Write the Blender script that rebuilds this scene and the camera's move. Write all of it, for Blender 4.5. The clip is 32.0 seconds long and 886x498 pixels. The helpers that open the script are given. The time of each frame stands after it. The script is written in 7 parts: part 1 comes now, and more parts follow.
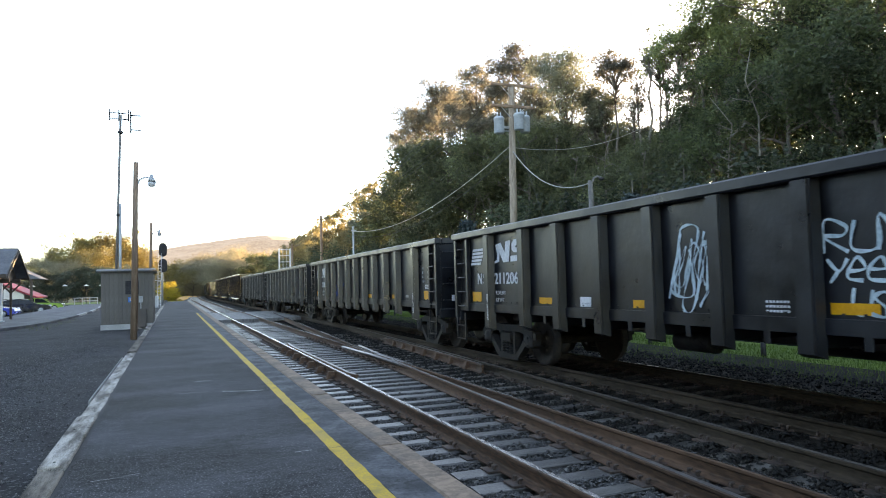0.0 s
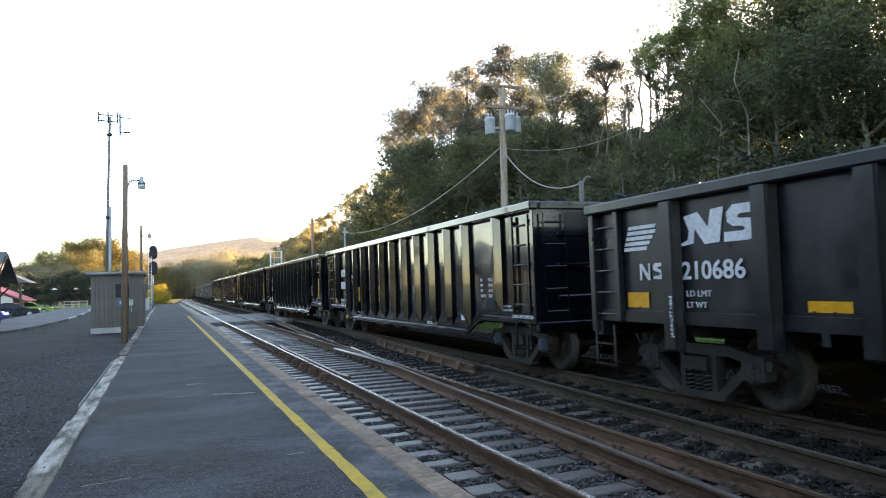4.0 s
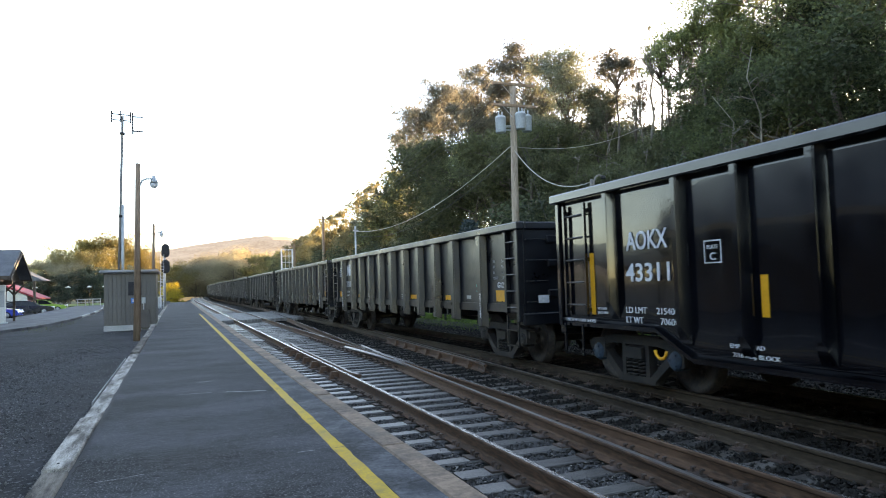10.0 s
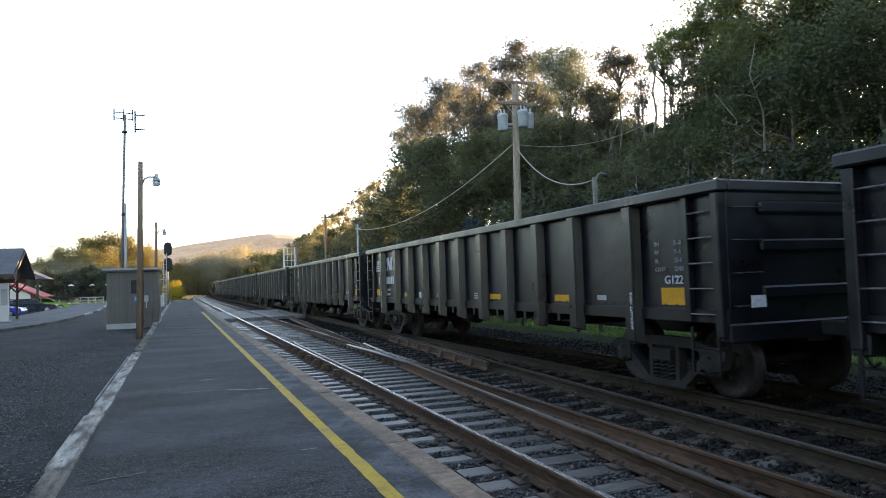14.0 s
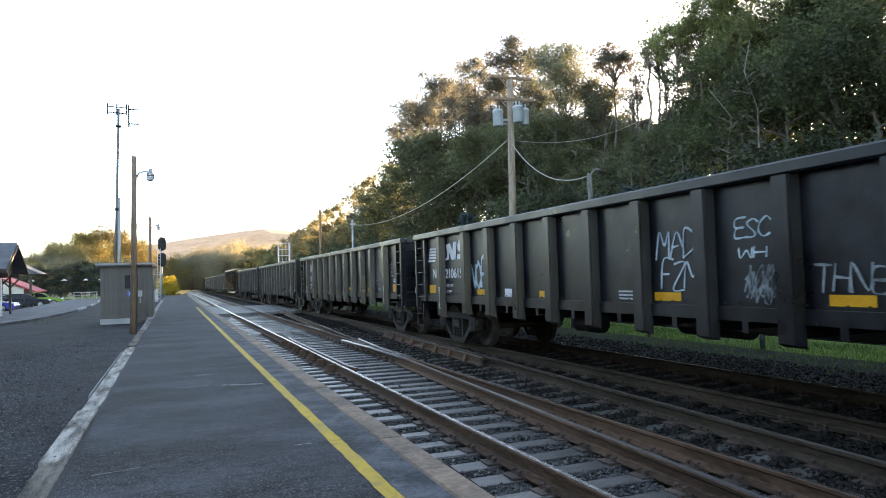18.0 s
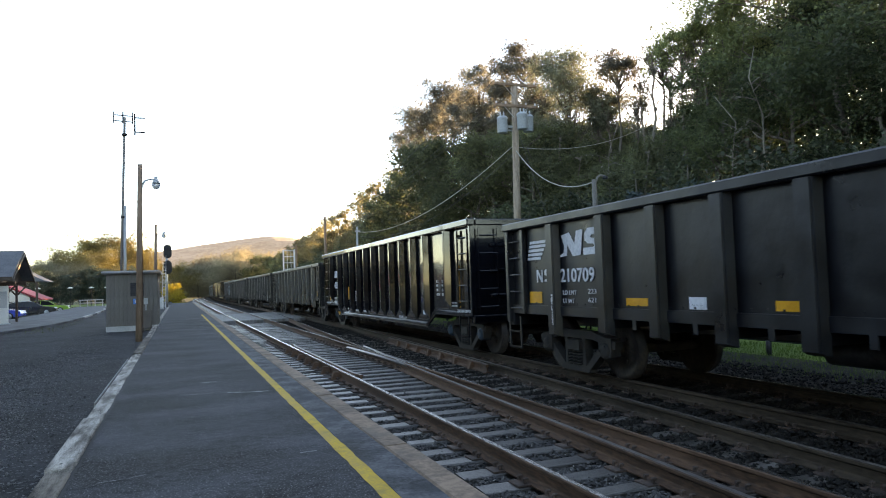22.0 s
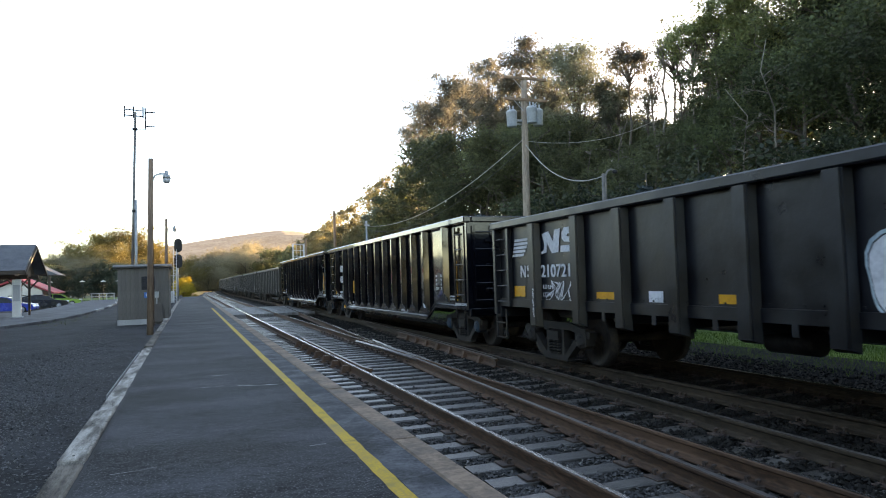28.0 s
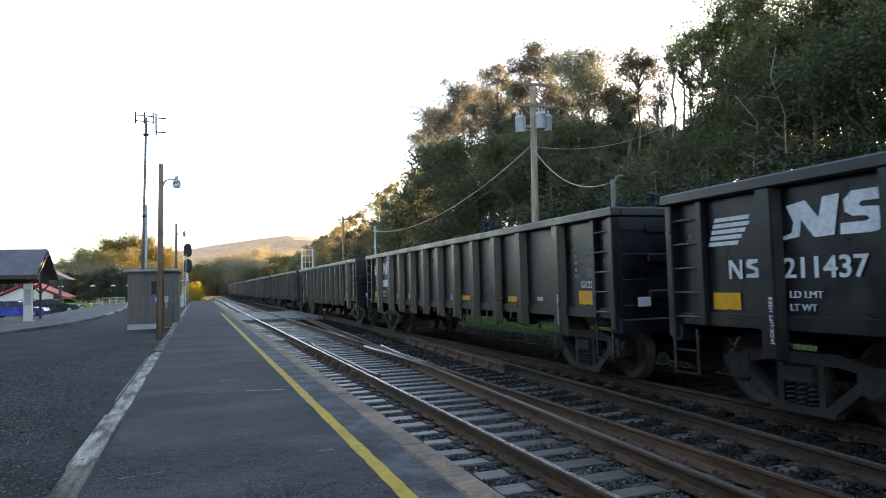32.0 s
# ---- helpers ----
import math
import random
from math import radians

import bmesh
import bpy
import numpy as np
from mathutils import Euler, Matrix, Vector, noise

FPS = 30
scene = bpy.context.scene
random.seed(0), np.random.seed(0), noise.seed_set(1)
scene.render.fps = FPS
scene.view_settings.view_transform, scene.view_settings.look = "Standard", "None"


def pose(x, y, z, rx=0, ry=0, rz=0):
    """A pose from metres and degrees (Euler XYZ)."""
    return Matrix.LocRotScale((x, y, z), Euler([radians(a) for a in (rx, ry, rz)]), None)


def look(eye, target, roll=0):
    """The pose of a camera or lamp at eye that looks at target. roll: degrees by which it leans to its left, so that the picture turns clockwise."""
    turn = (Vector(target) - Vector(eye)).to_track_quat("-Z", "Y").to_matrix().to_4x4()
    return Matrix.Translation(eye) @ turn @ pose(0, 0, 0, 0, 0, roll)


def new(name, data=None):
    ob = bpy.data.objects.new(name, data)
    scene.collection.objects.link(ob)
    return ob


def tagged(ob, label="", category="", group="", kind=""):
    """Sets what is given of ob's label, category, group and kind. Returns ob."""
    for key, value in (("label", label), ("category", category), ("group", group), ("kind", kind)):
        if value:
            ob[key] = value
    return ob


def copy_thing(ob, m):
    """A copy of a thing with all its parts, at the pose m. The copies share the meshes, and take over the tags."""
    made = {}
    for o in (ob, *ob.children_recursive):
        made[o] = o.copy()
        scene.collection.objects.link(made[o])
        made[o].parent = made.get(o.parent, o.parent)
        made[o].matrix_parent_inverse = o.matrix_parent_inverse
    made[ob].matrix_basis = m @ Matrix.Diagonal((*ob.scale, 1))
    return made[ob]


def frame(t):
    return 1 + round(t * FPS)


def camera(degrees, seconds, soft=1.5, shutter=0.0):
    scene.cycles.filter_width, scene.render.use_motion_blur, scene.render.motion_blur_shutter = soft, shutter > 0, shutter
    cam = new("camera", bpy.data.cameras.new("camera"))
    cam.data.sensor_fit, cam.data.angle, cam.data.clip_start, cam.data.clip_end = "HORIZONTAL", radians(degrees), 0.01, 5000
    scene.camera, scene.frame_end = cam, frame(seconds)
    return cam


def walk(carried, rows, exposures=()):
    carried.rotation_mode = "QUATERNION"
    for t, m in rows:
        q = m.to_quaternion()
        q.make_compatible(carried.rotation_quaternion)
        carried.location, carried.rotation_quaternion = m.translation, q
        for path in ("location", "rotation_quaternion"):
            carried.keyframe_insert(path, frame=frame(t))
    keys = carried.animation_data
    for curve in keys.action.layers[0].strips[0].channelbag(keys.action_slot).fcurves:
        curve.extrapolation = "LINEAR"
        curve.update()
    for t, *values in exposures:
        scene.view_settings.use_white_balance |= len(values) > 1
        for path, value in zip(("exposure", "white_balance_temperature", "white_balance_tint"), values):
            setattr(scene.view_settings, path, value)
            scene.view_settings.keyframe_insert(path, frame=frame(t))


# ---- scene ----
EYE = (0.0, 0.0, 1.4)
SECONDS = 32.0
cam = camera(65.66, SECONDS, soft=1.0, shutter=0.05)


def aim(yaw, pitch, lean):
    """The hand-held camera: degrees to the right of the track, up, and of roll."""
    return pose(*EYE, 90 + pitch, 0, -yaw) @ pose(0, 0, 0, 0, 0, lean)


SWAY = (
    (0, 21.49, 2.85, -1.54), (0.5, 21.52, 2.84, -1.69), (1, 21.57, 2.77, -1.78), (1.5, 21.56, 2.75, -1.78),
    (2, 21.64, 2.79, -1.79), (2.5, 21.73, 2.81, -1.90), (3, 22.02, 2.91, -1.84), (3.5, 22.14, 2.93, -1.87),
    (5.5, 22.35, 2.83, -2.07), (6, 22.35, 2.86, -2.24), (6.5, 22.27, 2.93, -2.19), (7, 22.15, 2.96, -1.92),
    (7.5, 22.05, 2.92, -1.90), (8, 21.89, 2.94, -1.88), (8.5, 21.63, 2.97, -1.80), (9, 21.43, 2.96, -1.75),
    (9.5, 21.36, 2.97, -1.76), (10, 21.31, 2.82, -1.82), (10.5, 21.33, 2.82, -1.79), (11, 21.27, 2.82, -1.65),
    (11.5, 21.11, 2.74, -1.48), (12, 21.10, 2.75, -1.44), (12.5, 21.21, 2.75, -1.55), (13, 21.38, 2.79, -1.78),
    (13.5, 21.32, 2.68, -1.74), (14, 21.12, 2.66, -1.85), (14.5, 21.08, 2.62, -1.74), (16.5, 21.71, 1.92, -1.58),
    (17, 21.70, 2.02, -1.57), (17.5, 21.60, 2.14, -1.78), (18, 21.54, 2.28, -1.74), (18.5, 21.53, 2.33, -1.77),
    (19, 21.45, 2.32, -1.65), (19.5, 21.40, 2.38, -1.39), (20, 21.42, 2.57, -1.72), (20.5, 21.46, 2.64, -1.59),
    (21, 21.43, 2.76, -1.63), (21.5, 21.27, 2.81, -1.65), (22, 21.16, 2.86, -1.88), (22.5, 21.00, 2.94, -1.78),
    (23, 20.93, 3.04, -1.86), (23.5, 20.91, 3.07, -2.01), (24, 20.97, 2.87, -2.04), (24.5, 21.15, 2.77, -2.07),
    (25, 21.21, 2.78, -2.07), (25.5, 21.25, 2.78, -2.05), (27.5, 20.39, 2.41, -1.82), (28, 20.38, 2.40, -1.79),
    (28.5, 20.43, 2.38, -1.90), (29, 20.42, 2.40, -1.94), (29.5, 20.34, 2.43, -1.93), (30, 20.23, 2.68, -1.85),
    (30.5, 19.98, 2.73, -1.67), (31, 19.88, 2.76, -1.47), (31.5, 19.73, 2.83, -1.27), (32, 19.69, 2.89, -1.60),
)
walk(cam, [(t, aim(a, b, c)) for t, a, b, c in SWAY], exposures=((0, 3.22, 9700, 17), (10, 3.22, 9700, 17), (11, 2.84, 9700, 17), (14.5, 2.84, 9700, 17), (16.5, 3.2, 9700, 17), (21, 3.22, 9700, 17), (22, 2.84, 9700, 17), (32, 2.84, 9700, 17)))

# ---- daylight: a low sun behind the wooded bank, a bright evening sky ----
SUN_AZIMUTH, SUN_HEIGHT = 54.0, 7.0
world = bpy.data.worlds.new("evening_sky")
scene.world = world
world.use_nodes = True
wn = world.node_tree.nodes
sky = wn.new("ShaderNodeTexSky")
sky.sky_type, sky.sun_disc = "NISHITA", False
sky.sun_elevation, sky.sun_rotation = radians(SUN_HEIGHT), radians(SUN_AZIMUTH)
sky.air_density, sky.dust_density, sky.ozone_density = 0.65, 0.3, 1.6
world.node_tree.links.new(sky.outputs[0], wn["Background"].inputs[0])
wn["Background"].inputs[1].default_value = 0.15
sun = new("sun", bpy.data.lights.new("sun", "SUN"))
sun.data.energy, sun.data.angle, sun.data.color = 5.0, radians(0.5), (1.0, 0.78, 0.5)
a, e = radians(SUN_AZIMUTH), radians(SUN_HEIGHT)
sun.matrix_world = look((0, 0, 60), (-math.sin(a) * math.cos(e), -math.cos(a) * math.cos(e), 60 - math.sin(e)))


# ---- materials ----
def mat(name, dark, light, rough=(0.6, 0.9), metal=0.0, scale=2.0, fine=30.0, bump=0.3, depth=0.01, spread=0.0, stain=None, stain_scale=0.6, stain_amount=0.5, coat=0.0, stretch=(1, 1, 1), through_light=0.0, specks=None, speck_scale=120.0, speck_amount=0.6, grain=4, spec=0.5):
    """A surface with large and fine variation: dark and light colours, roughness range, bump, stains of a second colour."""
    m = bpy.data.materials.new(name)
    m.use_nodes = True
    nt = m.node_tree
    n, link = nt.nodes, nt.links.new
    bsdf = n["Principled BSDF"]
    co = n.new("ShaderNodeTexCoord")
    mp = n.new("ShaderNodeMapping")
    mp.inputs["Scale"].default_value = stretch
    link(co.outputs["Object"], mp.inputs[0])

    def field(s, detail):
        t = n.new("ShaderNodeTexNoise")
        t.inputs["Scale"].default_value, t.inputs["Detail"].default_value, t.inputs["Roughness"].default_value = s, detail, 0.55 if detail < 6 else 0.78
        link(mp.outputs[0], t.inputs["Vector"])
        return t.outputs["Fac"]

    def mixed(fac, c1, c2):
        x = n.new("ShaderNodeMix")
        x.data_type = "RGBA"
        for sock, v in ((x.inputs[0], fac), (x.inputs[6], c1), (x.inputs[7], c2)):
            if isinstance(v, tuple):
                sock.default_value = (*v, 1) if len(v) == 3 else v
            elif isinstance(v, (int, float)):
                sock.default_value = v
            else:
                link(v, sock)
        return x.outputs[2]

    def ranged(fac, lo, hi, out_lo=0.0, out_hi=1.0):
        r = n.new("ShaderNodeMapRange")
        link(fac, r.inputs[0])
        for i, v in enumerate((lo, hi, out_lo, out_hi)):
            r.inputs[i + 1].default_value = v
        return r.outputs[0]

    big, small = field(scale, 3), field(fine, grain)
    both = n.new("ShaderNodeMath")
    both.operation, both.inputs[1].default_value = "MULTIPLY_ADD", 0.5
    link(small, both.inputs[0])
    half = n.new("ShaderNodeMath")
    half.operation, half.inputs[1].default_value = "MULTIPLY", 0.5
    link(big, half.inputs[0])
    link(half.outputs[0], both.inputs[2])
    colour = mixed(ranged(both.outputs[0], 0.41, 0.59), dark, light)
    if specks:
        colour = mixed(ranged(field(speck_scale, 1), 0.60, 0.70, 0.0, speck_amount), colour, specks)
    if stain:
        colour = mixed(ranged(field(stain_scale, 5), 0.5, 0.68, 0.0, stain_amount), colour, stain)
    if spread:
        info = n.new("ShaderNodeObjectInfo")
        hsv = n.new("ShaderNodeHueSaturation")
        link(ranged(info.outputs["Random"], 0, 1, 1 - spread, 1 + spread), hsv.inputs["Value"])
        link(colour, hsv.inputs["Color"])
        colour = hsv.outputs[0]
    link(colour, bsdf.inputs["Base Color"])
    link(ranged(both.outputs[0], 0.36, 0.64, rough[0], rough[1]), bsdf.inputs["Roughness"])
    bsdf.inputs["Metallic"].default_value = metal
    bsdf.inputs["Specular IOR Level"].default_value = spec
    bsdf.inputs["Coat Weight"].default_value = coat
    if bump:
        b = n.new("ShaderNodeBump")
        b.inputs["Strength"].default_value, b.inputs["Distance"].default_value = bump, depth
        link(both.outputs[0], b.inputs["Height"])
        link(b.outputs[0], bsdf.inputs["Normal"])
    if through_light:
        tr = n.new("ShaderNodeBsdfTranslucent")
        link(colour, tr.inputs[0])
        ms = n.new("ShaderNodeMixShader")
        ms.inputs[0].default_value = through_light
        link(bsdf.outputs[0], ms.inputs[1])
        link(tr.outputs[0], ms.inputs[2])
        link(ms.outputs[0], n["Material Output"].inputs[0])
    return m


def leafy(name, dark, light, through_light=0.35):
    """Leaves: colour by clump and by tree."""
    m = mat(name, dark, light, (0.55, 0.75), scale=0.5, fine=2.5, bump=0, spread=0.35, through_light=through_light)
    return m


ASPHALT = mat("asphalt", (0.003, 0.0033, 0.004), (0.08, 0.082, 0.088), (0.7, 0.98), spec=0.15, specks=(0.27, 0.27, 0.275), speck_scale=90, speck_amount=0.85, stretch=(0.6, 1, 1), scale=0.9, fine=13, grain=9, bump=1.0, depth=0.02, stain=(0.06, 0.062, 0.067), stain_scale=0.5, stain_amount=0.5)
LOT = mat("worn_asphalt", (0.0025, 0.0027, 0.0031), (0.05, 0.051, 0.054), (0.75, 0.98), spec=0.12, specks=(0.2, 0.2, 0.205), speck_scale=26, scale=0.7, fine=8, grain=9, bump=1.0, depth=0.015, stain=(0.05, 0.051, 0.055), stain_scale=0.35)
CONCRETE = mat("kerb_concrete", (0.08, 0.052, 0.036), (0.33, 0.222, 0.155), (0.75, 0.95), scale=1.2, fine=14, grain=8, bump=0.5, depth=0.006, stain=(0.14, 0.11, 0.09), stain_scale=2.0)
PALE = mat("pale_concrete", (0.34, 0.34, 0.33), (0.5, 0.49, 0.47), (0.75, 0.95), scale=0.8, fine=25, bump=0.3, depth=0.004)
TIMBER = mat("weathered_timber", spec=0.2, dark=(0.07, 0.06, 0.05), light=(0.5, 0.46, 0.41), rough=(0.75, 0.95), scale=1.1, fine=16, grain=8, bump=0.6, depth=0.01, spread=0.2, stretch=(6, 1, 6), stain=(0.05, 0.04, 0.032), stain_scale=1.4, stain_amount=0.9)
OLD_TIMBER = mat("old_brown_timber", spec=0.2, dark=(0.03, 0.025, 0.02), light=(0.24, 0.205, 0.17), rough=(0.75, 0.95), scale=1.1, fine=16, grain=8, bump=0.8, depth=0.014, stretch=(6, 1, 6), stain=(0.03, 0.022, 0.017), stain_scale=1.6, stain_amount=0.9)
TIE_WOOD = mat("tie_wood", (0.018, 0.016, 0.014), (0.125, 0.115, 0.105), (0.28, 0.5), spec=0.7, scale=2, fine=18, bump=0.6, depth=0.01, spread=0.55, stretch=(1, 7, 4), stain=(0.03, 0.022, 0.018), stain_scale=1.6, stain_amount=0.85)
# tie wood darkened in colour for the shade under the train
SHADED_TIE = mat("shaded_tie_wood", (0.006, 0.005, 0.004), (0.045, 0.037, 0.03), (0.5, 0.8), spec=0.25, scale=2, fine=18, bump=0.6, depth=0.01, spread=0.4, stretch=(1, 7, 4))
BALLAST = mat("ballast_bed", spec=0.15, dark=(0.005, 0.005, 0.005), light=(0.025, 0.023, 0.022), rough=(0.7, 0.95), scale=5, fine=26, bump=1.0, depth=0.05, stain=(0.05, 0.038, 0.03), stain_scale=0.8)
# ballast with the train's shade put into its colour
SHADED_STONE = mat("shaded_ballast_stone", (0.003, 0.0025, 0.002), (0.024, 0.021, 0.018), (0.5, 0.85), spec=0.2, scale=9, fine=25, bump=0.2)
STONE = mat("ballast_stone", (0.006, 0.0055, 0.0055), (0.062, 0.058, 0.056), (0.3, 0.65), spec=0.55, scale=9, fine=25, bump=0.2)
RUST = mat("rusty_rail", (0.06, 0.032, 0.02), (0.175, 0.095, 0.06), (0.6, 0.85), spec=0.25, metal=0.15, scale=3, fine=40, bump=0.3, depth=0.004, stretch=(1, 0.2, 1), stain=(0.045, 0.035, 0.03), stain_scale=1.5)
SHINE = mat("worn_rail_head", (0.34, 0.32, 0.31), (0.58, 0.55, 0.53), (0.17, 0.32), metal=0.9, scale=1.2, fine=30, bump=0.05, stretch=(4, 0.2, 1))
DULL = mat("dull_rail_head", (0.15, 0.13, 0.12), (0.28, 0.25, 0.23), (0.3, 0.5), metal=0.6, scale=1.2, fine=30, bump=0.05, stretch=(4, 0.2, 1))
YELLOW = mat("yellow_line_paint", (0.40, 0.235, 0.008), (0.62, 0.37, 0.012), (0.6, 0.85), scale=2, fine=45, bump=0.3, depth=0.004, stain=(0.22, 0.16, 0.04), stain_scale=4, stain_amount=0.7)
GRASS = mat("grass_ground", (0.02, 0.035, 0.012), (0.06, 0.085, 0.025), (0.8, 1), scale=0.4, fine=12, bump=0.6, depth=0.05, stain=(0.06, 0.05, 0.035), stain_scale=0.1)
LAWN = mat("mown_grass", (0.05, 0.10, 0.012), (0.13, 0.20, 0.03), (0.8, 1), scale=0.6, fine=25, bump=0.6, depth=0.03)
BLACK_MATT = mat("weathered_black_paint", (0.0026, 0.003, 0.0046), (0.0076, 0.0092, 0.0126), (0.26, 0.45), spec=0.59, scale=0.9, fine=4, bump=0.4, depth=0.03, stain=(0.019, 0.022, 0.028), stain_scale=1.3, stain_amount=0.4, spread=0.15)
BLACK_GLOSS = mat("glossy_black_paint", (0.0012, 0.0016, 0.003), (0.003, 0.004, 0.007), (0.08, 0.2), scale=1.1, fine=2.6, bump=0.1, depth=0.02, coat=0.6, spec=0.5, stain=(0.008, 0.007, 0.006), stain_scale=1.2, stain_amount=0.3)
TRUCK = mat("dirty_cast_steel", (0.010, 0.0097, 0.0097), (0.036, 0.033, 0.031), (0.6, 0.85), metal=0.2, scale=3, fine=25, bump=0.3, depth=0.006, stain=(0.055, 0.042, 0.034), stain_scale=4)
WHEEL = mat("wheel_steel", (0.03, 0.026, 0.024), (0.08, 0.065, 0.055), (0.5, 0.75), metal=0.4, scale=4, fine=20, bump=0.2)
# lighter than the car paint: highlights on the rungs, done in colour
RUNG_STEEL = mat("highlit_rung_steel", (0.07, 0.07, 0.075), (0.2, 0.2, 0.21), (0.3, 0.5), metal=0.3, scale=8, fine=30, bump=0)
ORANGE = mat("orange_reflector", (0.72, 0.30, 0.01), (0.85, 0.38, 0.015), (0.3, 0.5), scale=6, fine=40, bump=0)
WHITE = mat("white_lettering", (0.55, 0.56, 0.58), (0.75, 0.76, 0.78), (0.5, 0.7), scale=3, fine=20, bump=0)
PALE_MARK = mat("faded_lettering", (0.25, 0.26, 0.27), (0.4, 0.41, 0.42), (0.5, 0.7), scale=3, fine=20, bump=0)
SPRAY = mat("spray_paint", (0.30, 0.42, 0.47), (0.55, 0.68, 0.72), (0.5, 0.7), scale=3, fine=20, bump=0)
SPRAY_FAINT = mat("faded_spray_paint", (0.10, 0.13, 0.14), (0.28, 0.32, 0.33), (0.5, 0.7), scale=2, fine=12, bump=0)
SPRAY_BLUE = mat("blue_spray_paint", (0.02, 0.06, 0.22), (0.05, 0.13, 0.38), (0.5, 0.7), scale=2, fine=12, bump=0)
SPRAY_TEAL = mat("teal_spray_paint", (0.02, 0.25, 0.22), (0.05, 0.38, 0.33), (0.5, 0.7), scale=2, fine=12, bump=0)
SPRAY_RED = mat("red_spray_paint", (0.16, 0.02, 0.06), (0.28, 0.05, 0.12), (0.5, 0.7), scale=2, fine=12, bump=0)
BLUE_CAP = mat("blue_bearing_cap", (0.012, 0.03, 0.05), (0.03, 0.065, 0.10), (0.5, 0.7), scale=5, fine=20, bump=0.1)
POLE_WOOD = mat("pole_wood", (0.16, 0.10, 0.065), (0.30, 0.20, 0.14), (0.7, 0.9), scale=1, fine=10, bump=0.5, depth=0.01, stretch=(5, 5, 0.4), spread=0.1)
OLD_POLE = mat("old_grey_pole_wood", (0.20, 0.145, 0.105), (0.40, 0.31, 0.24), (0.7, 0.9), scale=1, fine=10, bump=0.5, depth=0.01, stretch=(5, 5, 0.4))
GALV = mat("galvanised_steel", (0.32, 0.34, 0.35), (0.5, 0.52, 0.53), (0.4, 0.6), metal=0.5, scale=3, fine=25, bump=0.05)
MAST_GREY = mat("weathered_mast_steel", (0.13, 0.12, 0.11), (0.24, 0.22, 0.2), (0.5, 0.7), metal=0.2, scale=3, fine=25, bump=0.05)
CAN = mat("grey_transformer_paint", (0.34, 0.38, 0.42), (0.46, 0.50, 0.54), (0.4, 0.6), scale=2, fine=15, bump=0.05)
DARK_METAL = mat("dark_metal", (0.02, 0.02, 0.022), (0.05, 0.05, 0.055), (0.5, 0.7), metal=0.5, scale=4, fine=20, bump=0.1)
WIRE = mat("cable_sheath", (0.03, 0.03, 0.03), (0.08, 0.08, 0.08), (0.6, 0.8), bump=0)
PALE_WIRE = mat("bare_cable", (0.3, 0.29, 0.27), (0.45, 0.43, 0.4), (0.5, 0.7), metal=0.3, bump=0)
SIDING = mat("grey_brown_siding", (0.128, 0.114, 0.10), (0.172, 0.155, 0.138), (0.7, 0.9), scale=1, fine=12, bump=0.2, depth=0.004, spread=0.08, stretch=(3, 3, 0.5))
SHED_TRIM = mat("grey_trim_paint", (0.20, 0.20, 0.20), (0.30, 0.30, 0.30), (0.6, 0.8), scale=2, fine=15, bump=0.1)
BARK = mat("bark", (0.06, 0.05, 0.042), (0.17, 0.145, 0.12), (0.8, 1), scale=1.5, fine=9, bump=0.8, depth=0.03, stretch=(3, 3, 0.5), spread=0.2)
PALE_BARK = mat("pale_dead_bark", (0.10, 0.088, 0.075), (0.22, 0.195, 0.165), (0.8, 1), scale=1.5, fine=9, bump=0.6, depth=0.02, stretch=(3, 3, 0.5))
LEAF_DARK = leafy("dark_green_leaves", (0.072, 0.086, 0.046), (0.145, 0.16, 0.078), 0.5)
# deep shadow of the near bank, painted into the leaf colour
LEAF_BANK_SHADE = leafy("shaded_bank_leaves", (0.036, 0.05, 0.024), (0.085, 0.11, 0.046), 0.4)
LEAF_MID = leafy("green_leaves", (0.095, 0.122, 0.052), (0.18, 0.21, 0.085), 0.5)
# the low sun's gold is put into this leaf colour
LEAF_GOLD = leafy("sun_gold_leaves", (0.12, 0.10, 0.035), (0.23, 0.18, 0.055), 0.3)
LEAF_BROWN = leafy("thin_browning_leaves", (0.115, 0.112, 0.09), (0.205, 0.195, 0.16), 0.55)
NEEDLE = leafy("blue_green_needles", (0.03, 0.055, 0.055), (0.075, 0.115, 0.12), 0.1)
EDGE_BAND = mat("pale_worn_asphalt", (0.016, 0.017, 0.019), (0.14, 0.145, 0.155), (0.7, 0.95), spec=0.2, grain=9, scale=2.5, fine=22, bump=0.5, depth=0.006, stain=(0.03, 0.033, 0.04), stain_scale=1.6, stain_amount=0.8)
GREY_PAVING = mat("grey_paving", (0.06, 0.062, 0.068), (0.17, 0.17, 0.178), (0.7, 0.95), spec=0.2, scale=0.9, fine=12, grain=8, bump=0.4, depth=0.006, stain=(0.08, 0.078, 0.07), stain_scale=0.5)
CRACK = mat("crack_filler", (0.012, 0.012, 0.014), (0.025, 0.025, 0.028), (0.7, 0.9), scale=4, fine=30, bump=0)
SCUFF = mat("pale_scuff", (0.16, 0.165, 0.17), (0.34, 0.345, 0.35), (0.7, 0.9), scale=8, fine=60, bump=0.2)
PLATE = mat("tie_plate_rust", (0.035, 0.022, 0.017), (0.12, 0.076, 0.058), (0.7, 0.9), metal=0.1, scale=8, fine=40, bump=0.3, spread=0.3)
BOARD = mat("crossing_board", (0.11, 0.105, 0.10), (0.27, 0.26, 0.25), (0.6, 0.85), spec=0.3, scale=2, fine=20, bump=0.3, spread=0.15, stretch=(6, 1, 1))
